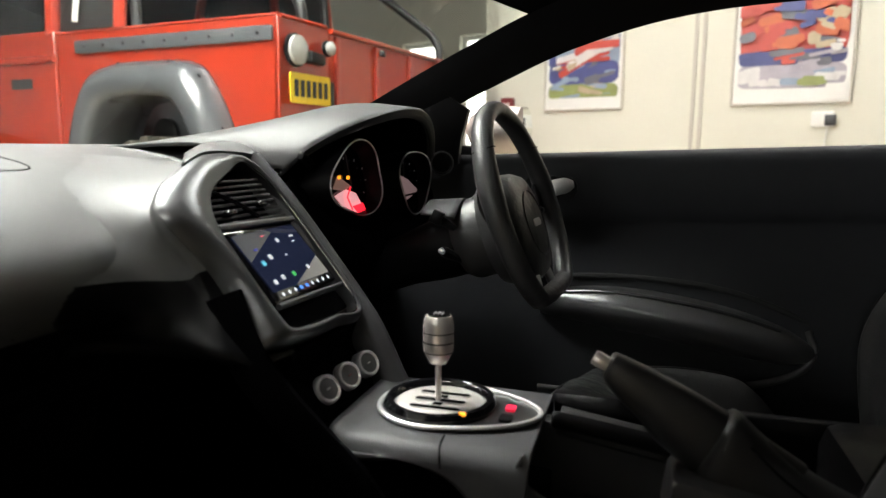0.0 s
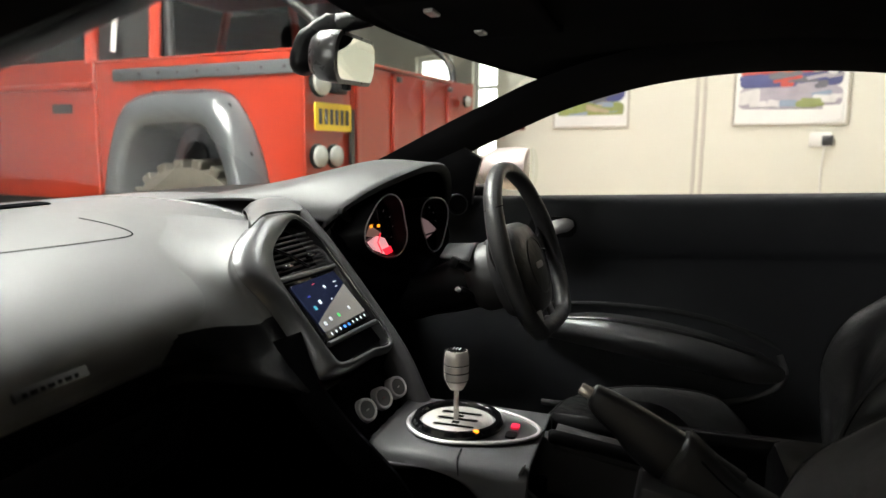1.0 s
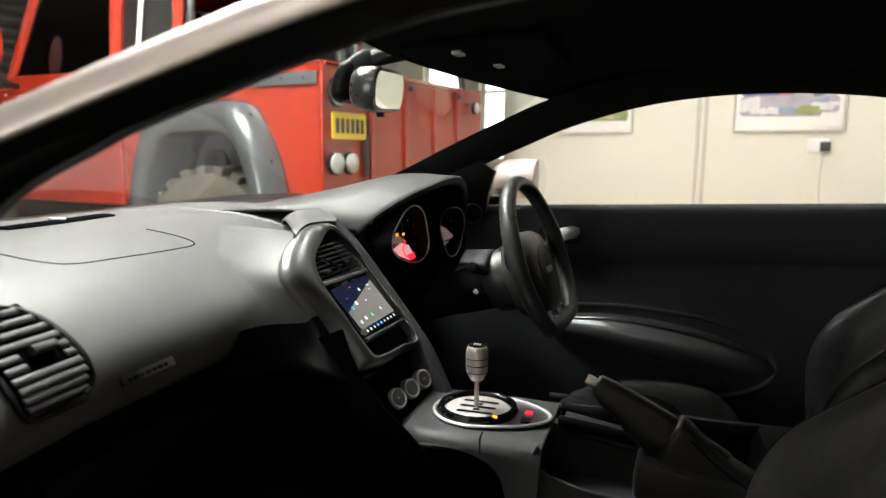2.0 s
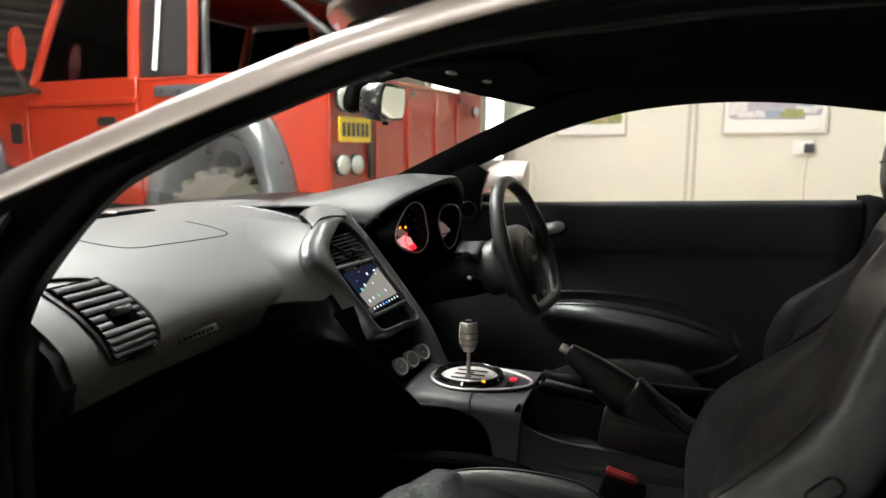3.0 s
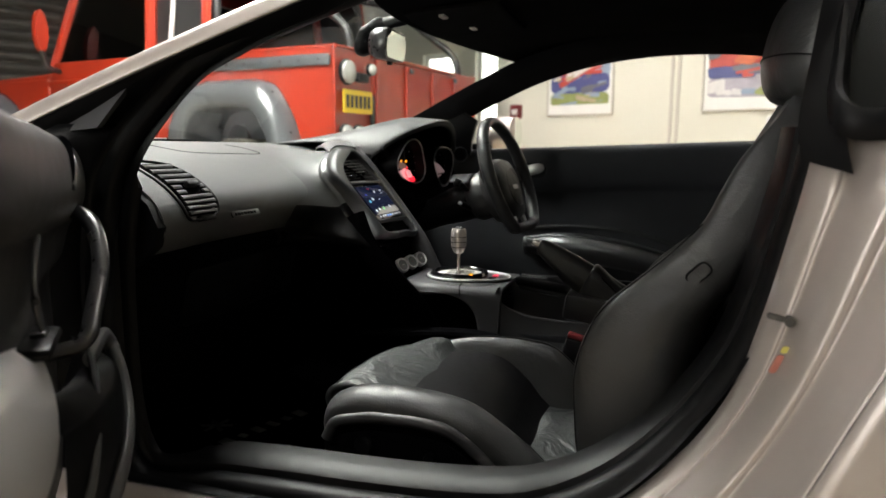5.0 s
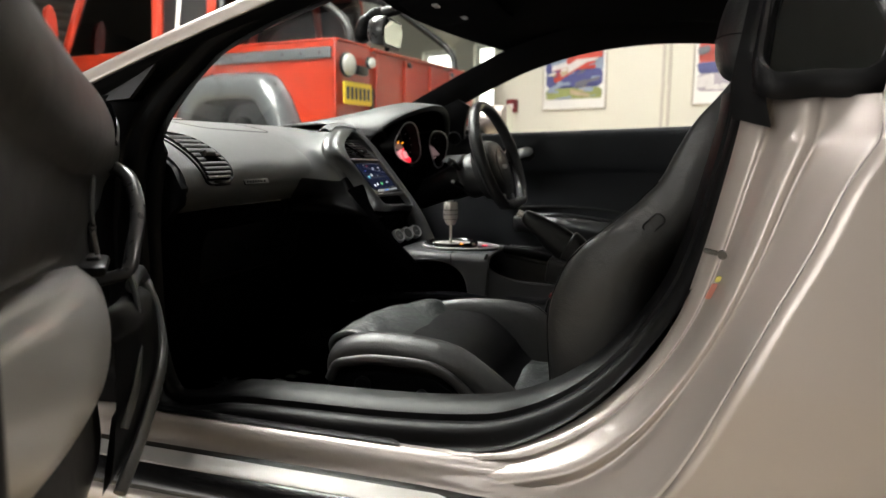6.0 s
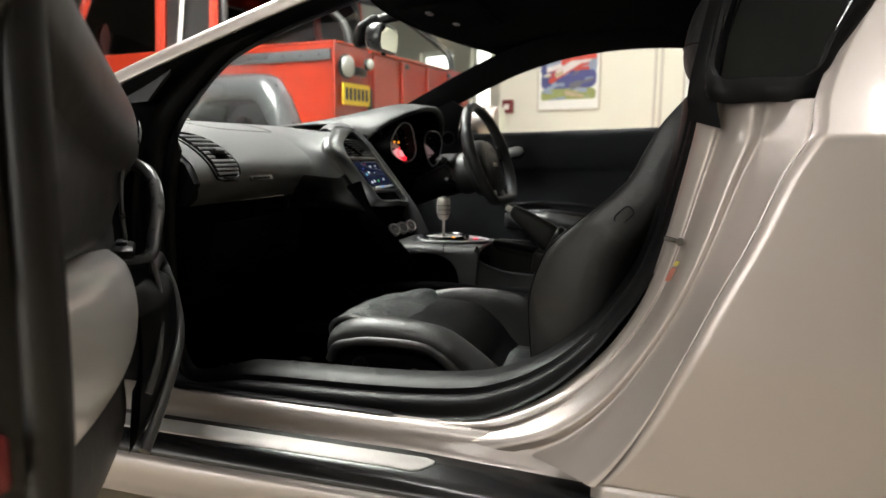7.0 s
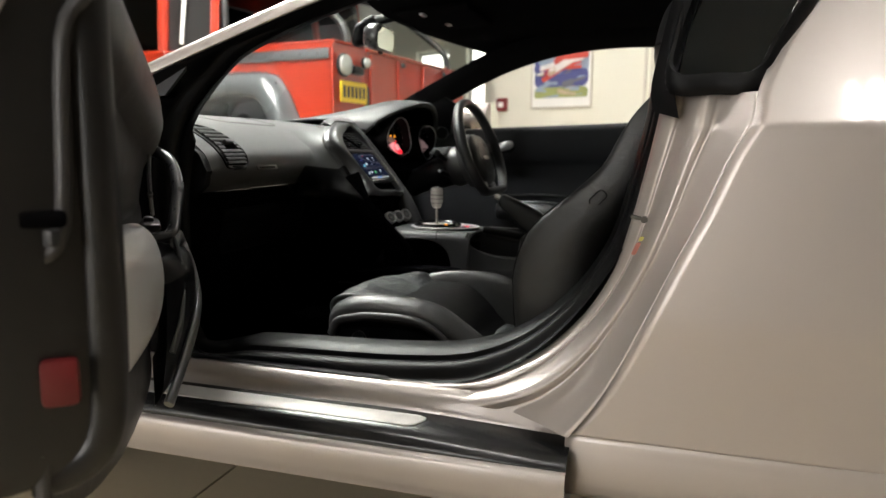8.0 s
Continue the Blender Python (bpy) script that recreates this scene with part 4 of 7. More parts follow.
def wedge(rows, n=20):
    """A lever lofted from upright slices: upper point, lower point and half width of each."""
    out = []
    for (xt, zt), (xb, zb), w in rows:
        ring_ = []
        for a in np.linspace(0, 2 * math.pi, n, endpoint=False):
            c, e = math.cos(a), math.sin(a)
            k = 0.5 + 0.5 * math.copysign(abs(e) ** 0.75, e)
            ring_.append((xb + (xt - xb) * k, 0.79 + w * math.copysign(abs(c) ** 0.75, c), zb + (zt - zb) * k))
        out.append(ring_)
    return sheet([list(r) for r in zip(*[spl(col, 26) for col in zip(*out)])], True, False, True)


brake = car_part("handbrake", wedge((((0.060, 0.750), (0.050, 0.727), 0.010), ((0.066, 0.751), (0.053, 0.719), 0.0145), ((0.085, 0.744), (0.066, 0.704), 0.0165), ((0.121, 0.7285), (0.088, 0.684), 0.018), ((0.160, 0.709), (0.108, 0.660), 0.020), ((0.20, 0.686), (0.135, 0.638), 0.022), ((0.26, 0.65), (0.18, 0.60), 0.022))), GRIP, "leather handbrake lever with a metal button")
car_part("release_button", lathe([(0.0, 0.0), (0.0080, 0.0), (0.0088, 0.003), (0.0088, 0.014), (0.0075, 0.018), (0.0, 0.018)], 20, (0.056, 0.79, 0.738), (-0.90, 0, 0.43)), STEEL, parent=brake)
car_part("shroud", wedge((((0.181, 0.697), (0.150, 0.640), 0.020), ((0.187, 0.700), (0.148, 0.628), 0.027), ((0.196, 0.696), (0.150, 0.606), 0.031), ((0.225, 0.670), (0.18, 0.585), 0.033), ((0.27, 0.638), (0.24, 0.570), 0.036), ((0.34, 0.606), (0.32, 0.55), 0.040), ((0.41, 0.59), (0.40, 0.54), 0.040))), GRIP, parent=brake)
car_part("shroud_seam", sweep(spl([(0.200, 0.757, 0.676), (0.236, 0.7545, 0.644), (0.285, 0.7525, 0.612)], 14), 0.0012, 0.0012, 6), MATTBLACK, parent=brake)
car_part("bracket", box((0.16, 0.08, 0.060), (0.200, 0.778, 0.598), Matrix.Rotation(radians(8), 3, "Y"), 0.010), GRIP, parent=brake)
car_part("bracket_clip", box((0.010, 0.012, 0.016), (0.141, 0.858, 0.619), Matrix.Rotation(radians(20), 3, "Y"), 0.004), STEEL, parent=brake)
# belt buckle
buckle = car_part("seat_belt_buckle", box((0.075, 0.028, 0.06), (0.165, 0.700, 0.515), Matrix.Rotation(radians(14), 3, "Y"), 0.008), PLASTIC, "black belt buckle with a red release")
car_part("release", box((0.055, 0.022, 0.010), (0.165, 0.700, 0.551), Matrix.Rotation(radians(14), 3, "Y"), 0.003), REDPL, "red release", parent=buckle)


# --- seats ---
SHELL = [(-0.218, 0.40), (-0.220, 0.46), (-0.204, 0.490), (-0.168, 0.501), (-0.126, 0.508), (-0.036, 0.508), (0.012, 0.496), (0.060, 0.460), (0.088, 0.428), (0.125, 0.395)]
NEAR_TOP = [(-0.238, 0.488), (-0.224, 0.518), (-0.173, 0.541), (-0.109, 0.546), (-0.036, 0.542), (0.024, 0.530), (0.073, 0.503), (0.131, 0.460), (0.168, 0.424), (0.21, 0.40)]
FAR_TOP = [(-0.168, 0.488), (-0.148, 0.518), (-0.078, 0.539), (0.012, 0.546), (0.100, 0.538), (0.144, 0.510), (0.180, 0.470), (0.205, 0.44)]


def cushion_point(y, u):
    """The sitting surface: u runs 0 to 1 from under its front edge to the backrest."""
    x0 = float(np.interp(y, [0.31, 0.45, 0.55, 0.645], [-0.247, -0.240, -0.218, -0.178]))
    line = [(x0 + 0.014, 0.462), (x0 - 0.004, 0.498), (x0 + 0.002, 0.523), (x0 + 0.022, 0.5345), (x0 + 0.060, 0.535), (-0.090, 0.503), (0.0, 0.453), (0.075, 0.420), (0.14, 0.410), (0.23, 0.415)]
    p = spl([(a, 0, b) for a, b in line], 41)[int(round(u * 40))]
    dip = -0.010 * math.exp(-((p[0] - 0.098) / 0.016) ** 2) * math.exp(-((y - 0.50) / 0.05) ** 2) + 0.008 * math.exp(-((p[0] - 0.125) / 0.018) ** 2 - ((y - 0.52) / 0.06) ** 2)
    crown = 0.006 * math.cos((y - 0.48) / 0.17 * math.pi / 2) + 0.0035 * noise.noise((p[0] * 16, y * 16, 1.7)) + 0.0012 * noise.noise((p[0] * 60, y * 45, 4.1))
    return (p[0], y, p[2] + dip + (crown if u > 0.2 else 0.0))


def seat(cy, slide=0.0, back_slide=0.0):
    """A black leather bucket seat: shell, creased cushion, thigh bolsters, winged backrest and headrest."""
    m = Matrix.Translation((slide, cy - 0.47, 0))

    def sit(name, bm, mat, parent, label="", mods=()):
        bm.transform(m)
        return car_part(name, bm, mat, label, mods, parent=parent)

    base = sheet([spl([(x, y, z - e) for x, z in SHELL], 36) for y, e in ((0.258, 0.012), (0.262, 0.002), (0.30, 0.0), (0.50, 0.0), (0.66, 0.0), (0.69, 0.004))])
    root = sit("seat", base, PLASTIC, None, "black leather bucket seat", (solid(0.012),))
    c = sheet([[cushion_point(y, u) for u in np.linspace(0, 1, 41)] for y in np.linspace(0.312, 0.648, 34)])
    cu = sit("cushion", c, SEATPANEL, root, "soft creased grey leather cushion", (solid(0.012, -1.0),))
    sit("seam", sweep([cushion_point(y, 0.30) for y in np.linspace(0.32, 0.64, 20)], 0.0012, 0.0012, 6), PLASTIC, cu)
    # thigh bolsters
    for top, cross in ((NEAR_TOP, ((0.362, -0.085), (0.345, -0.034), (0.328, -0.010), (0.306, 0.0), (0.282, -0.004), (0.264, -0.018), (0.258, -0.038), (0.264, -0.062))), (FAR_TOP, ((0.630, -0.15), (0.642, -0.065), (0.652, -0.018), (0.668, 0.0), (0.684, -0.004), (0.698, -0.026), (0.702, -0.08)))):
        line = spl([(x, 0, z) for x, z in top], 34)
        rows = []
        for i, p in enumerate(line):
            k = 0.55 + 0.45 * min(1.0, i / 4.0)
            rows.append([(p[0], cross[3][0] + (y - cross[3][0]) * k, p[2] + dz * k) for y, dz in cross])
        wg = sit("thigh_bolster", loft(rows, 26, 44, cap=False), LEATHER, root, mods=(solid(0.004, -1.0),))
        yy = cross[2][0] if top is NEAR_TOP else cross[3][0]
        sit("piping", sweep([(p[0], yy, p[2] - (0.0085 if top is NEAR_TOP else -0.0012)) for p in line[2:]], 0.0012, 0.0012, 6), PLASTIC, wg)
    # side panel under the near bolster, with its rim and switches
    side = [(x, z) for x, z, *_ in spl([(a, b, 0) for a, b in SHELL], 30)] + [(0.125, 0.30), (-0.20, 0.30)]
    panel_ = sit("side_cover", plate(side, lambda u, v, h: Vector((u, 0.262 + h, v)), -0.012), PLASTIC, root)
    sit("cover_rim", sweep([(p[0], 0.254, p[2] - 0.004) for p in spl([(a, 0, b) for a, b in SHELL[1:]], 40)], 0.010, 0.009, 12, up=(0, 1, 0)), LEATHER, panel_)
    inner_ = [(x * 0.86 - 0.014, 0.405 + (z - 0.405) * 0.72) for x, z in side[3:28]]
    sit("switch_recess", plate(inner_, lambda u, v, h: Vector((u, 0.2605 + h, v)), -0.004), MATTBLACK, panel_)
    for x, z, r in ((-0.150, 0.452, 0.016), (-0.030, 0.444, 0.011)):
        sit("seat_switch", lathe([(0.0, 0.0), (r, 0.0), (r * 1.05, 0.006), (r * 0.85, 0.011), (0.0, 0.012)], 20, (x, 0.258, z), (0, -1, 0)), PLASTIC, panel_)
    # backrest: sections up the back, each a rounded slab with forward wings; one wing is shallower
    m = Matrix.Translation((back_slide - slide, 0, 0)) @ m

    def inner_wing(q):
        k = min(1.0, max(0.0, (q[1] - 0.50) / 0.14))
        return (q[0] + 0.066 * k * k * (3 - 2 * k), q[1], q[2])

    back = []
    for z, xc, hw, th, wingf in ((0.44, 0.250, 0.198, 0.050, 0.036), (0.54, 0.262, 0.213, 0.055, 0.059), (0.62, 0.272, 0.222, 0.055, 0.071), (0.68, 0.284, 0.226, 0.055, 0.067), (0.73, 0.306, 0.226, 0.052, 0.061), (0.765, 0.336, 0.222, 0.050, 0.053), (0.80, 0.366, 0.212, 0.046, 0.043), (0.85, 0.404, 0.188, 0.042, 0.030), (0.90, 0.424, 0.168, 0.040, 0.024), (0.95, 0.446, 0.150, 0.037, 0.018), (1.00, 0.478, 0.120, 0.032, 0.008), (1.04, 0.502, 0.08, 0.024, 0.002), (1.055, 0.512, 0.04, 0.015, 0.0)):
        cyy = 0.47
        back.append([(xc + th * 0.2, cyy, z), (xc - 0.002, cyy - hw * 0.45, z + 0.002), (xc - wingf * 0.72, cyy - hw * 0.80, z), (xc - wingf, cyy - hw * 0.96, z), (xc - wingf * 0.45, cyy - hw * 1.05, z), (xc + th, cyy - hw * 1.03, z - 0.01), (xc + th * 1.8, cyy - hw * 0.6, z - 0.02),
                     (xc + th * 2.0, cyy, z - 0.02), (xc + th * 1.8, cyy + hw * 0.6, z - 0.02), (xc + th, cyy + hw * 1.03, z - 0.01), (xc - wingf * 0.45, cyy + hw * 1.05, z), (xc - wingf, cyy + hw * 0.96, z), (xc - wingf * 0.72, cyy + hw * 0.80, z), (xc - 0.002, cyy + hw * 0.45, z + 0.002)])
    back = [[inner_wing(q) for q in row] for row in back]
    bk = sit("backrest", loft(back, 84, 60, closed_u=True, cap=True), LEATHER, root, "winged leather backrest")
    for dy in (-1, 1):
        # seam along the crest of the wing and one across its flank
        crest = spl([(xc - wf * 0.97, 0.47 + dy * hw * 0.99, z) for z, xc, hw, wf in ((0.46, 0.250, 0.20, 0.040), (0.54, 0.262, 0.213, 0.059), (0.62, 0.272, 0.222, 0.071), (0.68, 0.284, 0.226, 0.067), (0.73, 0.306, 0.226, 0.061), (0.80, 0.366, 0.212, 0.043), (0.85, 0.404, 0.188, 0.030))], 30)
        crest, flank_x = [inner_wing(q) for q in crest], 0.066 * (dy > 0)
        sit("piping", sweep(crest, 0.0013, 0.0013, 6), PLASTIC, bk)
        flank = spl([(x + flank_x, 0.47 + dy * w, z) for x, z, w in ((0.262, 0.50, 0.2190), (0.268, 0.58, 0.2300), (0.290, 0.66, 0.2365), (0.325, 0.73, 0.2370), (0.375, 0.79, 0.2230))], 24)
        sit("flank_seam", sweep(flank, 0.0016, 0.0016, 6), MATTBLACK, bk)
    badge = sweep([Vector((0.371 + a * 0.70 + b * 0.70, 0.2365, 0.785 - a * 0.70 + b * 0.70)) for a, b in rounded(0.020, 0.036, 0.008, 5)], 0.0014, 0.0014, 6, up=(0, 1, 0), closed=True)
    sit("embossed_badge", badge, PLASTIC, bk)
    head = [[(x + d * math.cos(a), 0.47 + w * math.sin(a), z) for a in np.linspace(0, 2 * math.pi, 12, endpoint=False)] for z, x, d, w in ((1.025, 0.525, 0.020, 0.06), (1.04, 0.52, 0.045, 0.11), (1.08, 0.516, 0.055, 0.125), (1.14, 0.523, 0.055, 0.125), (1.185, 0.534, 0.048, 0.115), (1.208, 0.545, 0.03, 0.085), (1.215, 0.55, 0.01, 0.03))]
    hr = sit("headrest", loft(head, 30, 22, closed_u=True, cap=True), LEATHER, root)
    sit("seam", sweep([(0.516 - 0.0555 * math.cos(a), 0.47 + 0.1255 * math.sin(a), 1.09 + 0.01 * math.cos(a)) for a in np.linspace(-2.0, 2.0, 30)], 0.0013, 0.0013, 6), PLASTIC, hr)
    return root


seat(0.47)
seat(1.22, 0.17, 0.215)
# driver's and passenger floor, tunnel and rear bulkhead
car_part("cabin_floor", box((1.5, 1.50, 0.03), (-0.15, YC, 0.27), None, 0.005), CARPET, "black carpet")
car_part("bulkhead", loft([[(0.62, y, 0.28), (0.66, y, 0.6), (0.72, y, 0.9), (0.72, y, 1.0)] for y in (0.10, 0.86, 1.62)], 10, 4), SUEDE, mods=(solid(0.03),))
mat_ = thing("floor_mat", (-0.45, 0.47, 0.287), "black carpet mat with worn pale lettering, in the footwell", "floor mat")
part("carpet_pad", box((0.56, 0.46, 0.012), (-0.53, 0.49, 0.294), None, 0.004), CARPET, mat_)
PALE = material("pale_print", (0.15, 0.15, 0.15), 0.8, var=0.3, scale=60)
for k, (lw, ld) in enumerate(((0.030, 0.020), (0.038, 0.026), (0.024, 0.016), (0.036, 0.022), (0.034, 0.018), (0.026, 0.020), (0.038, 0.026))):
    part("bar", box((lw, ld, 0.002), (-0.60 + 0.014 * k, 0.44 + 0.040 * k, 0.3015), Matrix.Rotation(radians(-20 + 6 * (k % 3)), 3, "Z"), 0.0005), PALE, mat_)
for a in (-60, 0, 60):
    part("bar", box((0.075, 0.011, 0.002), (-0.665, 0.55, 0.3015), Matrix.Rotation(radians(a + 20), 3, "Z"), 0.0005), PALE, mat_)

# --- far door: inner panel, armrest, pocket, window line ---
FD = 1.545


def belt(x):
    return 0.940 + 0.035 * (x + 0.30)


panel = [[(x, FD + 0.02, belt(x) - 0.002), (x, FD + 0.004, belt(x)), (x, FD - 0.010, belt(x) - 0.012), (x, FD - 0.012, belt(x) - 0.06), (x, FD - 0.002, belt(x) - 0.11), (x, FD + 0.012, belt(x) - 0.135), (x, FD + 0.018, belt(x) - 0.20), (x, FD + 0.010, 0.66), (x, FD, 0.58), (x, FD - 0.005, 0.45), (x, FD, 0.30)] for x in (-0.85, -0.50, -0.3, -0.1, 0.1, 0.3, 0.5, 0.7)]
fdoor = car_part("driver_door", loft(panel, 50, 20), DOORCARD, "black driver's door with a leather-trimmed panel", (solid(0.03),))
# far pad, its colour raised to stand for the light on it
car_part("belt_pad", loft([[(x, FD - 0.002, belt(x) - 0.002), (x, FD - 0.016, belt(x) - 0.012), (x, FD - 0.019, belt(x) - 0.055), (x, FD - 0.010, belt(x) - 0.105)] for x in (-0.36, -0.1, 0.2, 0.5, 0.70)], 14, 14), FARPAD, parent=fdoor, mods=(solid(0.008),))
arm_rows = []
for x, z, w, h in ((-0.12, 0.640, 0.03, 0.018), (0.0, 0.645, 0.07, 0.030), (0.12, 0.637, 0.088, 0.034), (0.25, 0.617, 0.088, 0.034), (0.36, 0.590, 0.065, 0.028), (0.43, 0.566, 0.02, 0.012)):
    arm_rows.append([(x, FD + 0.02, z + h * 0.9), (x, FD - w * 0.6, z + h), (x, FD - w, z + h * 0.3), (x, FD - w * 0.95, z - h * 0.6), (x, FD - w * 0.5, z - h * 1.5), (x, FD + 0.02, z - h * 1.8)])
car_part("armrest", loft(arm_rows, 20, 30), SATIN, "curved armrest with a satin top", parent=fdoor, mods=(solid(0.006),))
car_part("armrest_inlay", sweep(spl([(-0.11, FD - 0.026, 0.660), (0.0, FD - 0.052, 0.676), (0.12, FD - 0.066, 0.671), (0.25, FD - 0.066, 0.651), (0.36, FD - 0.05, 0.618)], 24), 0.008, 0.004, 10), GUNMETAL, parent=fdoor)
car_part("recess_line", sweep(spl([(-0.14, FD - 0.006, 0.690), (0.05, FD - 0.004, 0.700), (0.25, FD - 0.004, 0.685), (0.40, FD - 0.006, 0.635), (0.46, FD - 0.008, 0.575)], 24), 0.004, 0.006, 10), LEATHER, parent=fdoor)
car_part("door_pocket", sweep(spl([(-0.12, FD - 0.03, 0.443), (0.0, FD - 0.034, 0.446), (0.18, FD - 0.034, 0.467), (0.33, FD - 0.030, 0.497), (0.405, FD - 0.024, 0.528), (0.432, FD - 0.016, 0.565), (0.418, FD - 0.010, 0.612)], 36), 0.006, 0.008, 10), SATIN, parent=fdoor)
bez = car_part("handle_bezel", plate(rounded(0.115, 0.050, 0.024, 6, -0.105, 0.888), lambda u, v, h: Vector((u, FD - 0.022 - h, v)), -0.01), PLASTIC, parent=fdoor)
car_part("door_handle", sweep(spl([(-0.130, FD - 0.028, 0.876), (-0.095, FD - 0.042, 0.889), (-0.055, FD - 0.036, 0.898)], 10), 0.009, 0.017, 12, taper=[0.4, 0.8, 1, 1, 1, 1, 1, 1, 0.8, 0.4]), ALU, "chrome handle", parent=bez)
sail = car_part("mirror_sail", plate([(-0.46, 0.93), (-0.283, 0.937), (-0.272, 0.99), (-0.250, 1.05), (-0.29, 1.075), (-0.42, 1.02)], lambda u, v, h: Vector((u - 0.02, 1.505 - (v - 0.94) * 0.35 - h, v)), -0.02), PLASTIC, parent=fdoor)
car_part("tweeter", lathe([(0.026, 0.0), (0.027, 0.004), (0.022, 0.008), (0.020, 0.004), (0.0, 0.003)], 28, (-0.335, 1.47, 0.938), (0.45, -0.89, 0.1)), PLASTIC, parent=sail)
car_part("tweeter_ring", sweep([Vector((-0.335, 1.47, 0.938)) + Matrix.Rotation(radians(-63), 3, "Z") @ Vector((0.008, 0.0245 * math.cos(a), 0.0245 * math.sin(a))) for a in np.linspace(0, 2 * math.pi, 28, endpoint=False)], 0.0016, 0.0016, 6, up=(1, 0, 0), closed=True), GUNMETAL, parent=sail)
outer_skin = [[(x, FD + 0.10, belt(x) - 0.004), (x, FD + 0.16, 0.86), (x, FD + 0.20, 0.7), (x, FD + 0.19, 0.5), (x, FD + 0.15, 0.3)] for x in (-0.9, -0.5, 0.0, 0.5, 0.9, 1.6)]
car_part("far_flank", loft(outer_skin, 18, 16), SILVER, mods=(solid(0.01),))
car_part("far_sill", box((1.5, 0.2, 0.16), (0.0, FD + 0.08, 0.34), None, 0.02), PLASTIC)
em = [[Vector((-0.285 + dx, 1.82 + 0.10 * math.cos(a) * k, 1.018 + 0.060 * math.sin(a) * k)) for a in np.linspace(0, 2 * math.pi, 24, endpoint=False)] for dx, k in ((0.070, 0.88), (0.066, 0.98), (0.02, 1.03), (-0.03, 0.95), (-0.065, 0.65), (-0.08, 0.2))]
ext = car_part("door_mirror", sheet(em, True, False, True), SILVER, "silver door mirror")
car_part("mirror_glass", lathe([(0.0, 0.0), (0.06, 0.0), (0.06, 0.002), (0.0, 0.002)], 24, (-0.214, 1.82, 1.018), (1, -0.15, 0)), MIRROR, parent=ext)
car_part("mirror_foot", box((0.05, 0.16, 0.03), (-0.32, 1.70, 0.962), None, 0.01), PLASTIC, parent=ext)

# --- pillars, roof, windscreen (both sides mirrored about the middle) ---
def flip(p):
    return (p[0], 2 * YC - p[1], p[2])


SIDE_TOP = [(-0.66, 0.055, 0.975), (-0.50, 0.085, 1.045), (-0.36, 0.125, 1.108), (-0.22, 0.165, 1.168), (-0.08, 0.205, 1.222), (0.10, 0.235, 1.268), (0.30, 0.25, 1.288), (0.50, 0.25, 1.284), (0.70, 0.24, 1.262)]
rail = spl(SIDE_TOP, 44)
for side_ in (0, 1):
    f = flip if side_ else (lambda p: tuple(p))
    # silver outer skin of pillar and roof rail
    skin = [[f((p[0] - 0.01, p[1] + 0.02, p[2] + 0.016)) for p in rail], [f((p[0] - 0.005, p[1] - 0.014, p[2] + 0.012)) for p in rail], [f((p[0], p[1] - 0.026, p[2] + 0.004)) for p in rail], [f((p[0], p[1] - 0.032, p[2] - 0.008)) for p in rail], [f((p[0], p[1] - 0.034, p[2] - 0.017)) for p in rail]]
    car_part("roof_rail", loft(skin, 44, 10), SILVER, "silver roof pillar", (solid(0.006),))
    # black frame inside it: rubber, then trim
    slim = [1.0 if side_ else 1.0 - 0.62 * min(1.0, max(0.0, (p[0] + 0.50) / 0.12)) * min(1.0, max(0.35, (0.25 - p[0]) / 0.3)) for p in rail]
    blk = [[f((p[0], p[1] - 0.033, p[2] - 0.014)) for p in rail], [f((p[0] + 0.004, p[1] - 0.022, p[2] - 0.014 - 0.013 * k)) for p, k in zip(rail, slim)], [f((p[0] + 0.008, p[1] + 0.0, p[2] - 0.012 - 0.028 * k)) for p, k in zip(rail, slim)], [f((p[0] + 0.012, p[1] + 0.022, p[2] - 0.008 - 0.044 * k)) for p, k in zip(rail, slim)],
           [f((p[0] + 0.010, p[1] + 0.050, p[2] - 0.004 - 0.046 * k)) for p, k in zip(rail, slim)], [f((p[0] - 0.012, p[1] + 0.100 + 0.035 * side_, p[2] - 0.008 - 0.014 * side_)) for p in rail], [f((p[0] - 0.03, p[1] + 0.135 + 0.035 * side_, p[2] + 0.014 - 0.010 * side_)) for p in rail]]
    car_part("pillar_trim", loft(blk, 44, 18), RUBBER if side_ == 0 else SUEDE, "black pillar trim and door seal")



def header(y):
    return -0.295 + 0.125 * ((y - YC) / 0.53) ** 2


ROOF_Y = np.linspace(0.24, 1.48, 11)
roof_rows = [[(header(y) * (1 - k) + x * k, y, 1.235 + 0.030 * (1 - ((y - YC) / 0.62) ** 2) + dz) for y in ROOF_Y] for x, k, dz in ((0, 0, 0.0), (0.0, 0.12, 0.006), (0.0, 0.9, 0.03), (0.2, 1, 0.042), (0.45, 1, 0.040), (0.72, 1, 0.0), (0.95, 1, -0.12))]
car_part("headlining", loft(roof_rows, 24, 28), SUEDE, "black suede headlining", (solid(0.02),))
roof_out = [[(header(y) * (1 - k) + x * k - 0.03, y, 1.262 + 0.035 * (1 - ((y - YC) / 0.62) ** 2) + dz) for y in np.linspace(0.20, 1.52, 11)] for x, k, dz in ((0, 0, 0.0), (0.0, 0.9, 0.03), (0.2, 1, 0.044), (0.45, 1, 0.042), (0.72, 1, 0.002), (0.95, 1, -0.116), (1.3, 1, -0.3))]
car_part("roof_panel", loft(roof_out, 24, 24), SILVER, mods=(solid(0.004),))
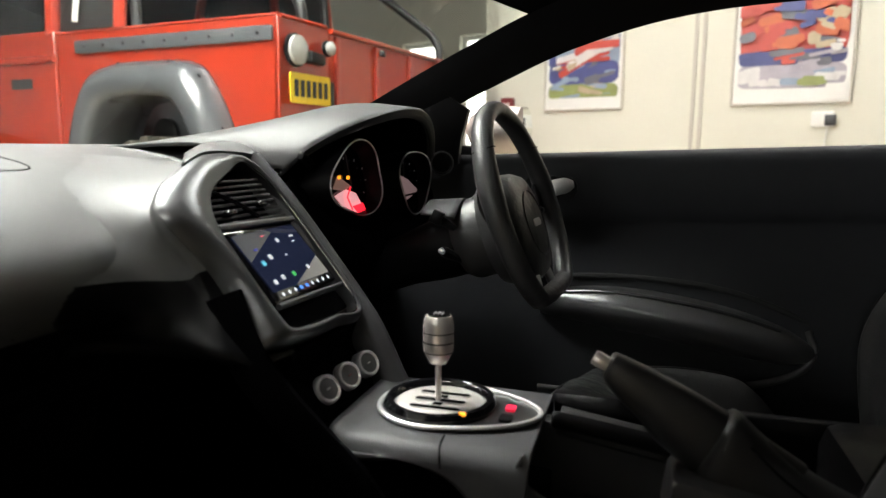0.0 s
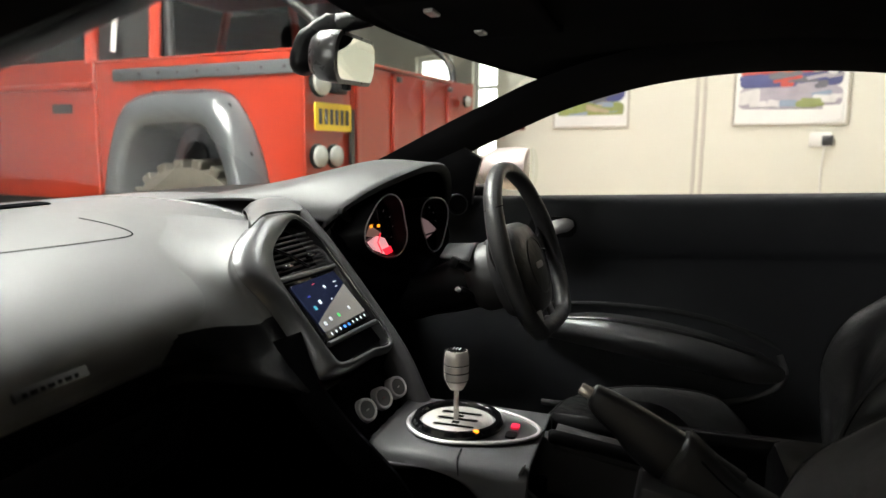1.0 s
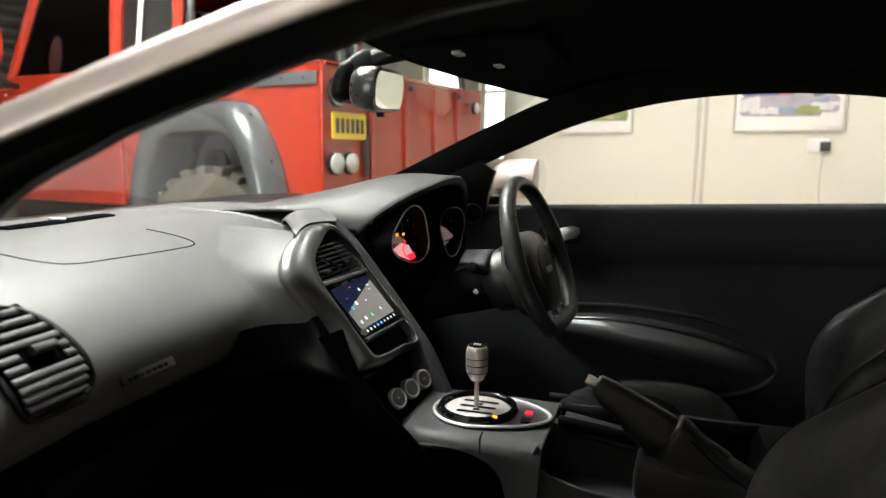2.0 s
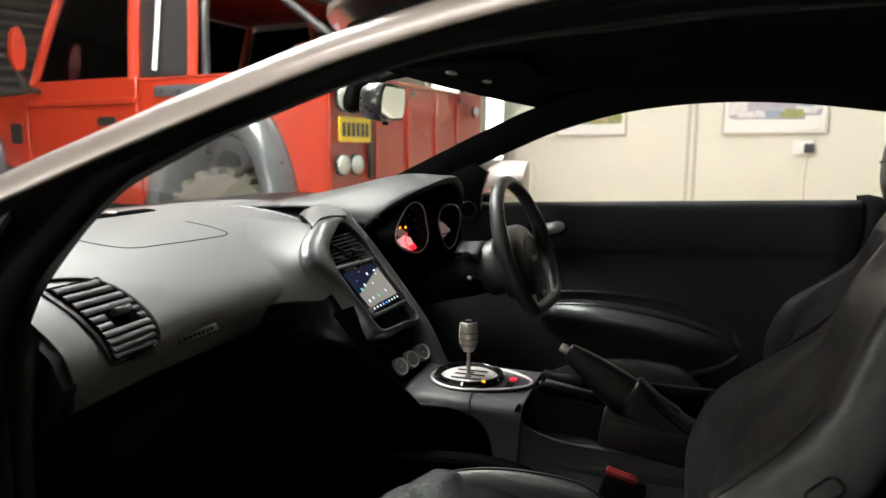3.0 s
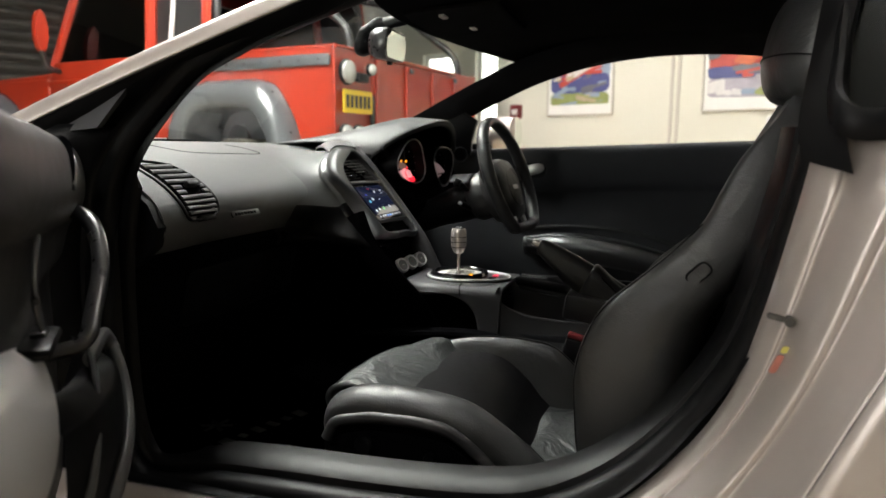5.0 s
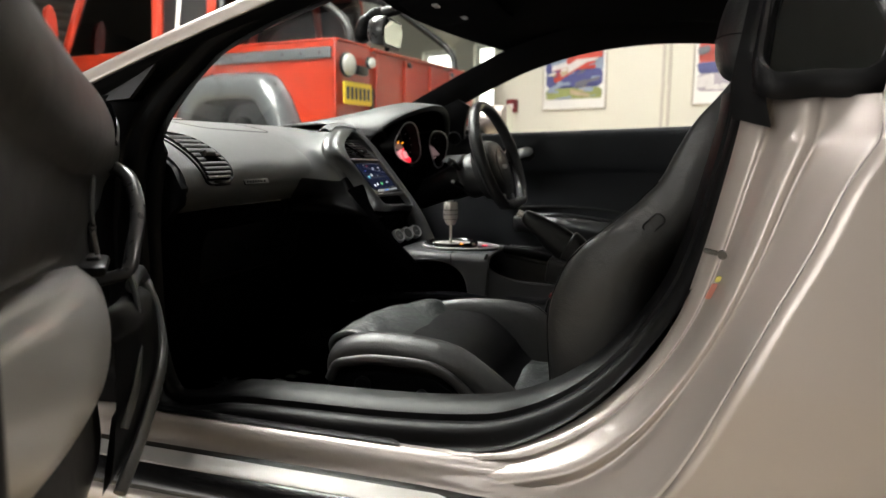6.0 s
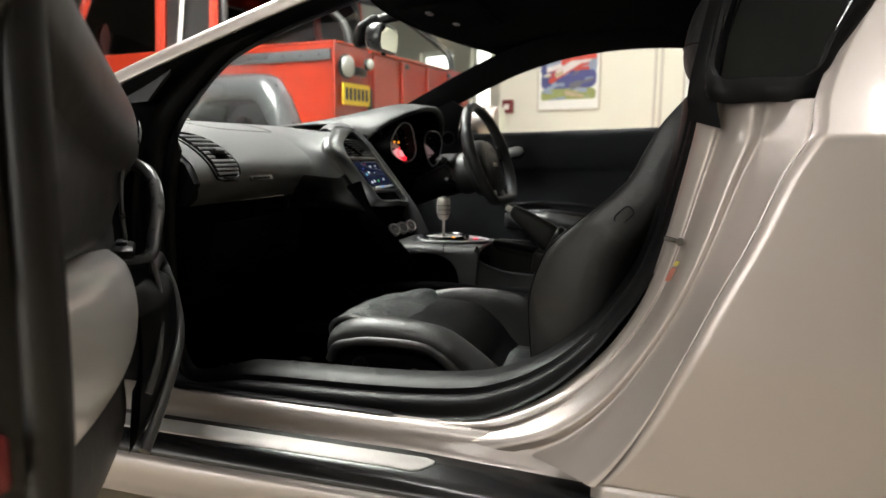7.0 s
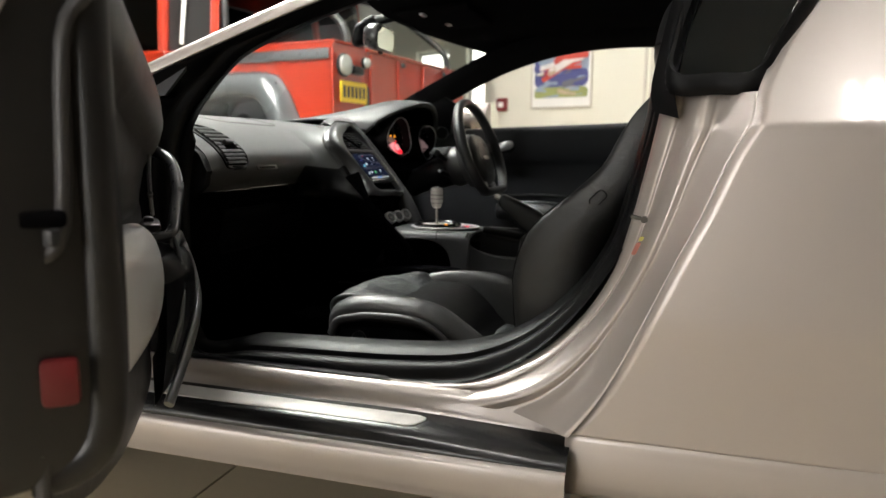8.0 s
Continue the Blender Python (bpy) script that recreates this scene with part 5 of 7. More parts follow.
screen_rows = [[(x + (header(y) + 0.31) * w, y, z - 0.012 * ((y - YC) / 0.7) ** 2) for y in np.linspace(YC - h, YC + h, 11)] for x, z, h, w in ((-0.325, 1.262, 0.60, 1.0), (-0.52, 1.185, 0.66, 1.2), (-0.80, 1.075, 0.72, 1.6), (-1.16, 0.950, 0.78, 2.0))]
ws = car_part("windscreen", loft(screen_rows, 24, 24), GLASS, "clear windscreen")
ws.visible_shadow = False
console_up = car_part("roof_console", loft([[(x, y, 1.262 + (x + 0.25) * 0.05 - d) for x in (-0.25, -0.18, -0.08, -0.03)] for y, d in ((0.72, 0.0), (0.735, 0.010), (0.88, 0.013), (1.005, 0.010), (1.02, 0.0))], 14, 14), SUEDE, "black roof console with map lights", (solid(0.008),))
for x, y in ((-0.168, 0.752), (-0.142, 0.915)):
    car_part("map_light", box((0.014, 0.034, 0.006), (x, y, 1.2495), Matrix.Rotation(radians(-3), 3, "Y"), 0.002), ALU, parent=console_up)

# interior mirror
MC = Vector((-0.327, 0.850, 1.205))
mq = Matrix.Rotation(0.152, 3, "Z") @ Matrix.Rotation(0.10, 3, "Y") @ Matrix.Rotation(0.056, 3, "X")
mrows = [[MC + mq @ Vector((d, k * a, k * b)) for a, b in rounded(0.222, 0.074, 0.034, 8)] for d, k in ((-0.046, 0.50), (-0.042, 0.72), (-0.026, 0.93), (-0.004, 1.0), (0.006, 0.985), (0.007, 0.94))]
mir = car_part("rear_view_mirror", sheet(mrows, True, False, True), GLOSSTRIM, "black rear-view mirror on the windscreen")
car_part("mirror_glass", plate(rounded(0.203, 0.061, 0.027, 8), lambda u, v, h: MC + mq @ Vector((0.0082 + h, u, v)), 0.002), MIRROR, parent=mir)
car_part("mount", sweep(spl([(-0.30, 0.86, 1.270), (-0.36, 0.855, 1.258), (-0.398, 0.850, 1.236), (-0.408, 0.850, 1.208), (-0.402, 0.850, 1.188)], 20), 0.026, 0.020, 14, up=(1, 0, 0.3), taper=[0.7] * 5 + [0.85] * 4 + [1.0] * 4 + [1.1] * 4 + [1.0, 0.85, 0.6]), PLASTIC, parent=mir)
car_part("mirror_arm", sweep([(-0.405, 0.850, 1.212), (-0.38, 0.846, 1.212), (-0.355, 0.840, 1.208)], 0.012, 0.010, 10), PLASTIC, parent=mir)
car_part("mirror_button", box((0.012, 0.014, 0.012), MC + mq @ Vector((-0.004, -0.01, -0.040)), None, 0.003), PLASTIC, parent=mir)

# --- near side: door opening, sill, rear pillar and quarter ---
APERTURE = [(-0.452, 0.478), (-0.470, 0.55), (-0.474, 0.68), (-0.468, 0.80), (-0.440, 0.92), (-0.402, 0.990), (-0.356, 1.048), (-0.295, 1.093), (-0.215, 1.136), (-0.115, 1.177), (0.0, 1.210), (0.15, 1.230), (0.32, 1.238)]
LOWER = [(0.462, 0.985), (0.456, 0.933), (0.440, 0.86), (0.416, 0.76), (0.386, 0.685), (0.328, 0.602), (0.248, 0.535), (0.150, 0.498), (0.0, 0.480), (-0.25, 0.472), (-0.42, 0.466)]
# path of the seal, from the rear roof down round the sill and up the front
SEAL = spl(LOWER + APERTURE, 140)
tang = [SEAL[min(i + 1, 139)] - SEAL[max(i - 1, 0)] for i in range(140)]
OUTN = [np.array((-t[1], t[0])) / np.linalg.norm(t) for t in tang]
cen = np.array((0.0, 0.8))
OUTN = [n if n @ (p - cen) > 0 else -n for n, p in zip(OUTN, SEAL)]


def ring_at(off, y):
    """The seal line moved outwards by off; narrower and deeper in the car on the rear pillar."""
    out = []
    for i, (p, n) in enumerate(zip(SEAL, OUTN)):
        upper = i > 70 and p[1] > 0.9
        w = 0.0 if upper else min(1.0, max(0.0, (p[0] - 0.15) / 0.2))
        o = off * (1.0 - 0.42 * w)
        fw = min(1.0, max(0.0, (-0.29 - p[0]) / 0.06)) if p[1] > 0.6 else min(1.0, max(0.0, (-0.34 - p[0]) / 0.08))
        o += 0.012 * fw
        yy = y + 0.062 * w - (0.9 if upper else 0.75 * fw) * max(0.0, y - 0.095)
        if upper:
            o = o * (1.0 - 0.45 * min(1.0, (p[1] - 0.9) / 0.12)) + 0.3 * max(0.0, y - 0.125)
            yy = yy + float(np.interp(p[0], [-0.45, -0.36, -0.22, -0.08, 0.10, 0.30], [0.0, 0.040, 0.082, 0.122, 0.152, 0.168]))
        out.append(Vector((p[0] + n[0] * o, yy, p[1] + n[1] * o)))
    return out


car_part("kick_strip", sheet([ring_at(-0.004, 0.165), ring_at(-0.002, 0.14), ring_at(0.004, 0.118), ring_at(0.010, 0.108), ring_at(0.022, 0.104)]), PLASTIC, "black sill edge trim")
rubber = [ring_at(0.020, 0.106), ring_at(0.018, 0.090), ring_at(0.024, 0.076), ring_at(0.036, 0.070), ring_at(0.046, 0.066), ring_at(0.050, 0.056)]
car_part("door_seal", loft([[tuple(v) for v in r] for r in rubber], 170, 14), RUBBER, "black rubber door seal")

# silver jamb outside the seal: a rolled flange, a channel, then the outer edge
QUARTER_EDGE = [(0.760, 1.24), (0.692, 1.105), (0.648, 1.03), (0.620, 0.970)]
JAMB_EDGE = [(0.620, 0.970), (0.608, 0.921), (0.580, 0.868), (0.548, 0.785), (0.512, 0.705), (0.472, 0.612), (0.432, 0.522), (0.395, 0.455), (0.358, 0.402)]
edge = spl(JAMB_EDGE, 60)
inner = spl([(0.482, 0.972), (0.474, 0.92), (0.459, 0.845), (0.438, 0.752), (0.408, 0.655), (0.352, 0.566), (0.268, 0.492), (0.16, 0.447), (0.02, 0.434)], 60)
jamb = []
for k, y in ((0.0, 0.060), (0.05, 0.050), (0.14, 0.047), (0.20, 0.048), (0.25, 0.054), (0.30, 0.044), (0.40, 0.025), (0.50, 0.018), (0.58, 0.022), (0.64, 0.027), (0.71, 0.021), (0.82, 0.003), (0.92, -0.017), (0.97, -0.029), (1.0, -0.031)):
    row = []
    for a, b in zip(inner, edge):
        w = min(1.0, max(0.0, (a[0] - 0.15) / 0.2)) * (1 - k) ** 1.5
        zz = a[1] + (b[1] - a[1]) * k
        row.append((a[0] + (b[0] - a[0]) * k, y + 0.066 * w + 1.1 * k * max(0.0, zz - 0.915), zz))
    jamb.append(row)
car_part("door_jamb", loft(jamb, 70, 72), SILVER, "silver rear door jamb with pressed channels")
# sill: silver step, black tread with a metal scuff plate, silver rocker
xs = np.linspace(-0.95, 0.36, 30)


def sill_drop(x):
    return 0.012 * max(0.0, (x - 0.05) / 0.3)


sill_top = [[(x, 0.062, 0.436) for x in xs], [(x, 0.050, 0.437) for x in xs], [(x, 0.036, 0.432) for x in xs], [(x, 0.026, 0.420) for x in xs], [(x, 0.020, 0.404 - sill_drop(x)) for x in xs], [(x, 0.012, 0.394 - sill_drop(x)) for x in xs]]
car_part("sill_step", loft(sill_top, 30, 16), SILVER)
car_part("sill_strip", loft([[(x, 0.072, 0.4385) for x in (-0.5, -0.2, -0.02)], [(x, 0.058, 0.4405) for x in (-0.5, -0.2, 0.0)], [(x, 0.048, 0.4395) for x in (-0.5, -0.2, 0.006)]], 10, 6), PLASTIC)
tread = [[(x, 0.018, 0.397 - sill_drop(x)) for x in xs], [(x, -0.020, 0.393 - sill_drop(x)) for x in xs], [(x, -0.052, 0.384 - sill_drop(x)) for x in xs], [(x, -0.066, 0.366 - sill_drop(x) * 0.6) for x in xs], [(x, -0.068, 0.356 - sill_drop(x) * 0.5) for x in xs]]
tr = car_part("sill_tread", loft(tread, 30, 14), TREAD, "black sill tread with a metal scuff plate")
car_part("scuff_plate", plate([(-0.62, -0.004), (0.085, -0.004), (0.100, -0.008), (0.100, -0.016), (0.085, -0.034), (0.070, -0.040), (-0.62, -0.040)], lambda u, v, h: Vector((u, v, 0.3985 - sill_drop(u) + h + (v + 0.004) * 0.20)), 0.003, 0.0008), SCUFF, "brushed metal scuff plate", parent=tr)
rocker = [[(x, -0.066, 0.357) for x in xs], [(x, -0.077, 0.352) for x in xs], [(x, -0.081, 0.335) for x in xs], [(x, -0.079, 0.310) for x in xs], [(x, -0.072, 0.288) for x in xs], [(x, -0.04, 0.272) for x in xs], [(x, 0.2, 0.27) for x in xs]]
car_part("rocker", loft(rocker, 30, 18), SILVER)
car_part("underbody", box((3.6, 1.3, 0.06), (0.2, YC, 0.27), None, 0.02), MATTBLACK)
# striker pin on the jamb
latch = car_part("door_striker", box((0.020, 0.009, 0.007), (0.448, 0.085, 0.765), Matrix.Rotation(radians(12), 3, "Y"), 0.003), SHUTTER, "small metal door striker")
car_part("striker_pin", lathe([(0.0, 0.0), (0.006, 0.0), (0.006, 0.012), (0.0, 0.012)], 12, (0.462, 0.088, 0.762), (0, -1, 0)), SHUTTER, parent=latch)

TAG = {n: material("tag_" + n, c, 0.4, var=0.1) for n, c in (("red", (0.45, 0.16, 0.12)), ("yellow", (0.55, 0.50, 0.12)))}
tag = car_part("jamb_sticker", plate(rounded(0.008, 0.022, 0.003, 3, 0.446, 0.712), lambda u, v, h: Vector((u + (v - 0.70) * 0.4, 0.078 - h, v)), -0.003), TAG["red"], "small red and yellow warning sticker")
car_part("sticker_top", plate(rounded(0.007, 0.008, 0.002, 3, 0.447, 0.729), lambda u, v, h: Vector((u + (v - 0.70) * 0.4, 0.080 - h, v)), -0.003), TAG["yellow"], parent=tag)

# rear quarter panel: flat lower flank, a soft shoulder and the upper haunch
qx = [0.0, 0.12, 0.30, 0.55, 0.90, 1.5]
quarter = []
for p in spl(QUARTER_EDGE + JAMB_EDGE[1:], 70):
    z = p[1]
    row = []
    for d in qx:
        x = p[0] + d
        zz = z + 0.04 * d
        y = -0.036 - 0.10 * d + 0.02 * d * d
        if zz < 0.62:
            y += 0.02 * ((0.62 - zz) / 0.2)
        if zz > 0.915:
            y += 1.1 * (zz - 0.915)
        row.append((x, y, zz))
    quarter.append(row)
car_part("quarter_panel", loft(quarter, 30, 140), SILVER, "silver rear quarter panel", (solid(0.008),))
low_q = [[(x, -0.036 - 0.10 * (x - 0.36) + dy, z + 0.045 * (x - 0.36)) for x in (0.352, 0.5, 0.8, 1.2, 1.8)] for z, dy in ((0.402, 0.055), (0.400, 0.026), (0.396, 0.020), (0.38, 0.018), (0.36, 0.016), (0.325, 0.018), (0.29, 0.035), (0.28, 0.1))]
car_part("quarter_skirt", loft(low_q, 24, 16), SILVER, mods=(solid(0.006),))
# black end of the sill tread where it meets the quarter
# quarter window: smoked glass in a black frame
qw = [[(0.492, 0.085, 0.982), (0.56, 0.078, 0.982), (0.628, 0.066, 0.982)], [(0.503, 0.145, 1.06), (0.58, 0.140, 1.06), (0.668, 0.132, 1.06)], [(0.52, 0.195, 1.13), (0.61, 0.193, 1.13), (0.708, 0.188, 1.13)], [(0.54, 0.25, 1.21), (0.64, 0.25, 1.21), (0.748, 0.245, 1.21)]]
g = car_part("quarter_window", loft(qw, 12, 12), DARKGLASS, "dark quarter window with a black frame", (solid(0.006),))
car_part("window_frame", sweep(spl([(0.750, 0.235, 1.215), (0.700, 0.170, 1.118), (0.655, 0.108, 1.045), (0.622, 0.060, 0.990), (0.56, 0.066, 0.986), (0.497, 0.072, 0.990), (0.502, 0.130, 1.06), (0.53, 0.235, 1.2)], 44), 0.010, 0.018, 10), RUBBER, parent=g)
# black upper rear pillar trim with its hanging corner tab
bp = [[(0.466, 0.115, 0.945), (0.487, 0.085, 0.938), (0.508, 0.060, 0.931)], [(0.462, 0.125, 0.99), (0.480, 0.105, 0.986), (0.500, 0.072, 0.978)], [(0.474, 0.15, 1.06), (0.488, 0.13, 1.06), (0.503, 0.115, 1.06)], [(0.490, 0.19, 1.14), (0.505, 0.172, 1.14), (0.523, 0.160, 1.14)], [(0.512, 0.22, 1.21), (0.528, 0.205, 1.21), (0.547, 0.195, 1.21)]]
car_part("rear_pillar_trim", loft(bp, 14, 20), RUBBER, "black rear pillar trim")
# front wing behind the open door, hinge pillar
car_part("hinge_pillar", loft([[(-0.49, 0.115, z), (-0.53, 0.07, z), (-0.58, 0.055, z), (-0.66, 0.05, z)] for z in (0.44, 0.6, 0.8, 0.93, 0.99)], 12, 12), RUBBER, "black painted hinge pillar", (solid(0.01),))
car_part("front_quarter_panel", plate([(-0.64, 0.972), (-0.565, 1.006), (-0.420, 1.078), (-0.488, 0.984)], lambda u, v, h: Vector((u, 0.070 + (v - 0.98) * 0.30 + h, v)), 0.01), CONSOLE)
wing = [[(-0.60, -0.02, 0.93), (-0.62, -0.06, 0.80), (-0.62, -0.07, 0.55), (-0.62, -0.05, 0.33)], [(-1.0, -0.03, 0.90), (-1.0, -0.08, 0.8), (-1.0, -0.09, 0.55), (-1.0, -0.06, 0.33)], [(-1.7, 0.0, 0.80), (-1.7, -0.07, 0.7), (-1.7, -0.07, 0.5), (-1.7, -0.03, 0.33)]]
car_part("front_wing", loft(wing, 14, 14), SILVER, mods=(solid(0.01),))
bonnet = [[(-1.05, y, 0.925), (-1.3, y, 0.86), (-1.7, y, 0.76), (-2.0, y, 0.62), (-2.1, y, 0.45)] for y in (0.0, 0.4, 0.86, 1.3, 1.72)]
car_part("bonnet", loft(bonnet, 14, 14), SILVER, mods=(solid(0.01),))
# rear deck and tail close the body behind the cabin
deck = [[(0.90, y, 1.14 - 0.05 * ((y - YC) / 0.6) ** 2), (1.2, y * 1.0, 1.03), (1.6, y, 0.96), (2.0, y, 0.91), (2.12, y, 0.86), (2.16, y, 0.70), (2.12, y, 0.45), (2.0, y, 0.30)] for y in (-0.06, 0.25, 0.6, 0.86, 1.12, 1.47, 1.78)]
car_part("rear_deck", loft(deck, 24, 16), SILVER, "silver rear deck and tail", (solid(0.01),))
for wx, wy in ((-1.35, 0.08), (-1.35, 1.64), (1.30, 0.08), (1.30, 1.64)):
    wh = car_part("wheel", lathe([(0.20, -0.10), (0.21, -0.04), (0.06, 0.02), (0.0, 0.02)], 32, (wx, wy, 0.34), (0, -1 if wy < 1 else 1, 0)), GUNMETAL, "alloy wheel with a low tyre")
    car_part("tyre", lathe([(0.22, -0.11), (0.31, -0.115), (0.34, -0.09), (0.34, 0.09), (0.31, 0.115), (0.22, 0.11)], 40, (wx, wy, 0.34), (0, -1, 0)), TYRE, parent=wh)

# --- open passenger door, swung out on its front hinges ---
HINGE = Vector((-0.53, 0.03, 0.0))
DA = Vector((0.655, -0.755, 0)).normalized()     # hinge to free edge
DI = Vector((0.755, 0.655, 0)).normalized()      # out of the inner face


def dr(a, z, h=0.0):
    """A point of the door: a along it, z up, h out of its inner face."""
    return HINGE + DA * a + DI * h + Vector((0, 0, z))


def door_loft(rows, nu, nv):
    return loft([[tuple(dr(*p)) for p in r] for r in rows], nu, nv)


DL = 0.83
def top_z(a):
    """Upper edge of the door, sweeping up towards its free end."""
    return 0.955 + 0.05 * a + 0.095 * max(0.0, (a - 0.45) / 0.38) ** 2


def arm_w(a):
    """How far the armrest bulges out of the inner face."""
    return float(np.interp(a, [0.20, 0.25, 0.30, 0.36, 0.42, 0.50, 0.58, 0.66, 0.80], [0.01, 0.026, 0.040, 0.036, 0.024, 0.004, -0.018, -0.040, -0.060]))


pan = []
for a in (0.0, 0.1, 0.2, 0.3, 0.38, 0.46, 0.54, 0.62, 0.70, 0.76, 0.80, DL):
    k = 0.060 * max(0.0, (a - 0.35) / 0.48) ** 2
    tz = top_z(a)
    lo = min(-0.012 - k, arm_w(a) - 0.040)
    bot = 0.44 + 1.6 * k
    pan.append([(a, tz, -0.10), (a, tz + 0.012, -0.04 - k), (a, tz - 0.004, 0.010 - k), (a, tz - 0.07, 0.022 - k), (a, tz - 0.115, 0.0 - k), (a, 0.80, -0.012 - k), (a, 0.772, lo), (a, 0.70, lo), (a, 0.58, lo), (a, bot + 0.06, lo), (a, bot, -0.045 - k), (a, bot - 0.005, -0.12)])
door = car_part("passenger_door", door_loft(pan, 50, 40), DOORPAD, "open black-trimmed passenger door", (solid(0.012),))
def fall(a):
    """How far the inner face falls back towards the free edge."""
    return 0.060 * max(0.0, (a - 0.35) / 0.48) ** 2


car_part("belt_pad", door_loft([[(a, top_z(a) + 0.016, -0.045 - fall(a)), (a, top_z(a) + 0.010, 0.004 - fall(a)), (a, top_z(a) - 0.010, 0.026 - fall(a)), (a, top_z(a) - 0.045, 0.034 - fall(a)), (a, top_z(a) - 0.085, 0.028 - fall(a)), (a, top_z(a) - 0.112, 0.006 - fall(a))] for a in (0.03, 0.1, 0.2, 0.35, 0.5, 0.62, 0.74, 0.815)], 30, 20), DOORPAD, parent=door)
# free edge of the door: a black shut face with latch and red reflector
face = [[(DL - 0.012 + 0.02 * math.sin(math.pi * min(1.0, t / 0.17)), z, -0.050 - b - t * (1 - b / 0.17)) for t in (0.0, 0.03, 0.08, 0.13, 0.17)] for z, b in ((0.556, 0.060), (0.564, 0.030), (0.585, 0.010), (0.62, 0.0), (0.7, 0.0), (0.85, 0.0), (0.95, 0.0), (1.08, 0.0))]
car_part("shut_face", door_loft(face, 20, 24), SHUTBLACK, parent=door)
car_part("edge_seal", sweep(spl([dr(DL - 0.022, z, h) for z, h in ((0.562, -0.112), (0.564, -0.088), (0.574, -0.066), (0.598, -0.050), (0.640, -0.043), (0.75, -0.040), (0.90, -0.040), (1.07, -0.040))], 40), 0.020, 0.020, 12, up=(1, 0, 0)), SHUTBLACK, parent=door)
car_part("door_reflector", plate(rounded(0.032, 0.045, 0.006, 3, -0.080, 0.663), lambda u, v, h: dr(DL + 0.010 + h, v, u), 0.008, 0.002), REDPL, "red door-edge reflector", parent=door)
car_part("door_latch", plate(rounded(0.07, 0.016, 0.006, 3, -0.100, 0.815), lambda u, v, h: dr(DL + 0.004 + h, v, u), 0.006, 0.002), MATTBLACK, parent=door)
car_part("latch_tongue", box((0.012, 0.012, 0.016), dr(DL + 0.004, 0.798, -0.078), None, 0.003), CONSOLE, parent=door)
skin_rows = [[(a, z, -h) for z, h in ((0.965 + 0.05 * a, 0.10), (0.86, 0.17), (0.70, 0.20), (0.60, 0.20), (0.53, 0.17))] for a in (-0.05, 0.3, 0.6, DL + 0.01)]
car_part("door_skin", door_loft(skin_rows, 16, 14), SILVER, "silver outer door skin", parent=door, mods=(solid(0.006),))
hd = car_part("handle_recess", sweep(spl([tuple(dr(a, z, h)) for a, z, h in ((0.150, 0.962, 0.010), (0.180, 0.950, 0.028), (0.207, 0.930, 0.0335), (0.228, 0.905, 0.031))], 18), 0.0035, 0.014, 12, up=(0, 0, 1), taper=[0.4, 0.7, 0.9] + [1.0] * 12 + [0.9, 0.7, 0.4]), MATTBLACK, parent=door)
car_part("door_handle", sweep(spl([tuple(dr(a, z, h)) for a, z, h in ((0.178, 0.944, 0.032), (0.202, 0.927, 0.037), (0.220, 0.908, 0.034))], 12), 0.003, 0.007, 10), SATIN, parent=hd)
car_part("pull_handle", sweep(spl([tuple(dr(a, z, h)) for a, z, h in ((0.115, 0.876, -0.01), (0.118, 0.872, 0.02), (0.16, 0.855, 0.048), (0.218, 0.812, 0.058), (0.268, 0.765, 0.050), (0.295, 0.735, 0.040), (0.30, 0.725, 0.0))], 34), 0.0085, 0.011, 12, up=(1, 0, 0)), GLOSSTRIM, "satin grey pull handle", parent=door)
LEDGE_A = (0.25, 0.30, 0.36, 0.42, 0.50, 0.58, 0.66, 0.73, 0.775)
LEDGE_Z = (0.728, 0.742, 0.750, 0.755, 0.758, 0.757, 0.752, 0.742, 0.735)
LEDGE_W = (-0.020, 0.002, 0.016, 0.022, 0.016, -0.002, -0.032, -0.067, -0.094)
ledge = []
for a, z, w in zip(LEDGE_A, LEDGE_Z, LEDGE_W):
    ledge.append([(a, z + 0.022, w - 0.085), (a, z + 0.012, w - 0.036), (a, z - 0.008, w - 0.012), (a, z - 0.045, w - 0.001), (a, z - 0.09, w), (a, z - 0.135, w - 0.010), (a, z - 0.180, w - 0.036), (a, z - 0.215, w - 0.070), (a, z - 0.240, w - 0.108), (a, z - 0.25, w - 0.15)])
car_part("armrest", door_loft(ledge, 44, 44), ARM, "satin armrest bulge, its bright gloss put into the colour", parent=door, angle=85)
car_part("armrest_edge", sweep(spl([tuple(dr(*p)) for p in ((0.275, 0.735, 0.040), (0.315, 0.705, 0.050), (0.345, 0.655, 0.053), (0.375, 0.600, 0.046), (0.40, 0.555, 0.030))], 24), 0.004, 0.007, 8), SATIN, parent=door)
slot_ = car_part("switch_block", box((0.10, 0.034, 0.014), dr(0.37, 0.757, 0.006), Matrix.Rotation(radians(-49), 3, "Z"), 0.006), PLASTIC, parent=door)
car_part("window_switch", box((0.032, 0.016, 0.010), dr(0.36, 0.765, 0.006), Matrix.Rotation(radians(-49), 3, "Z"), 0.004), SHUTBLACK, parent=slot_)
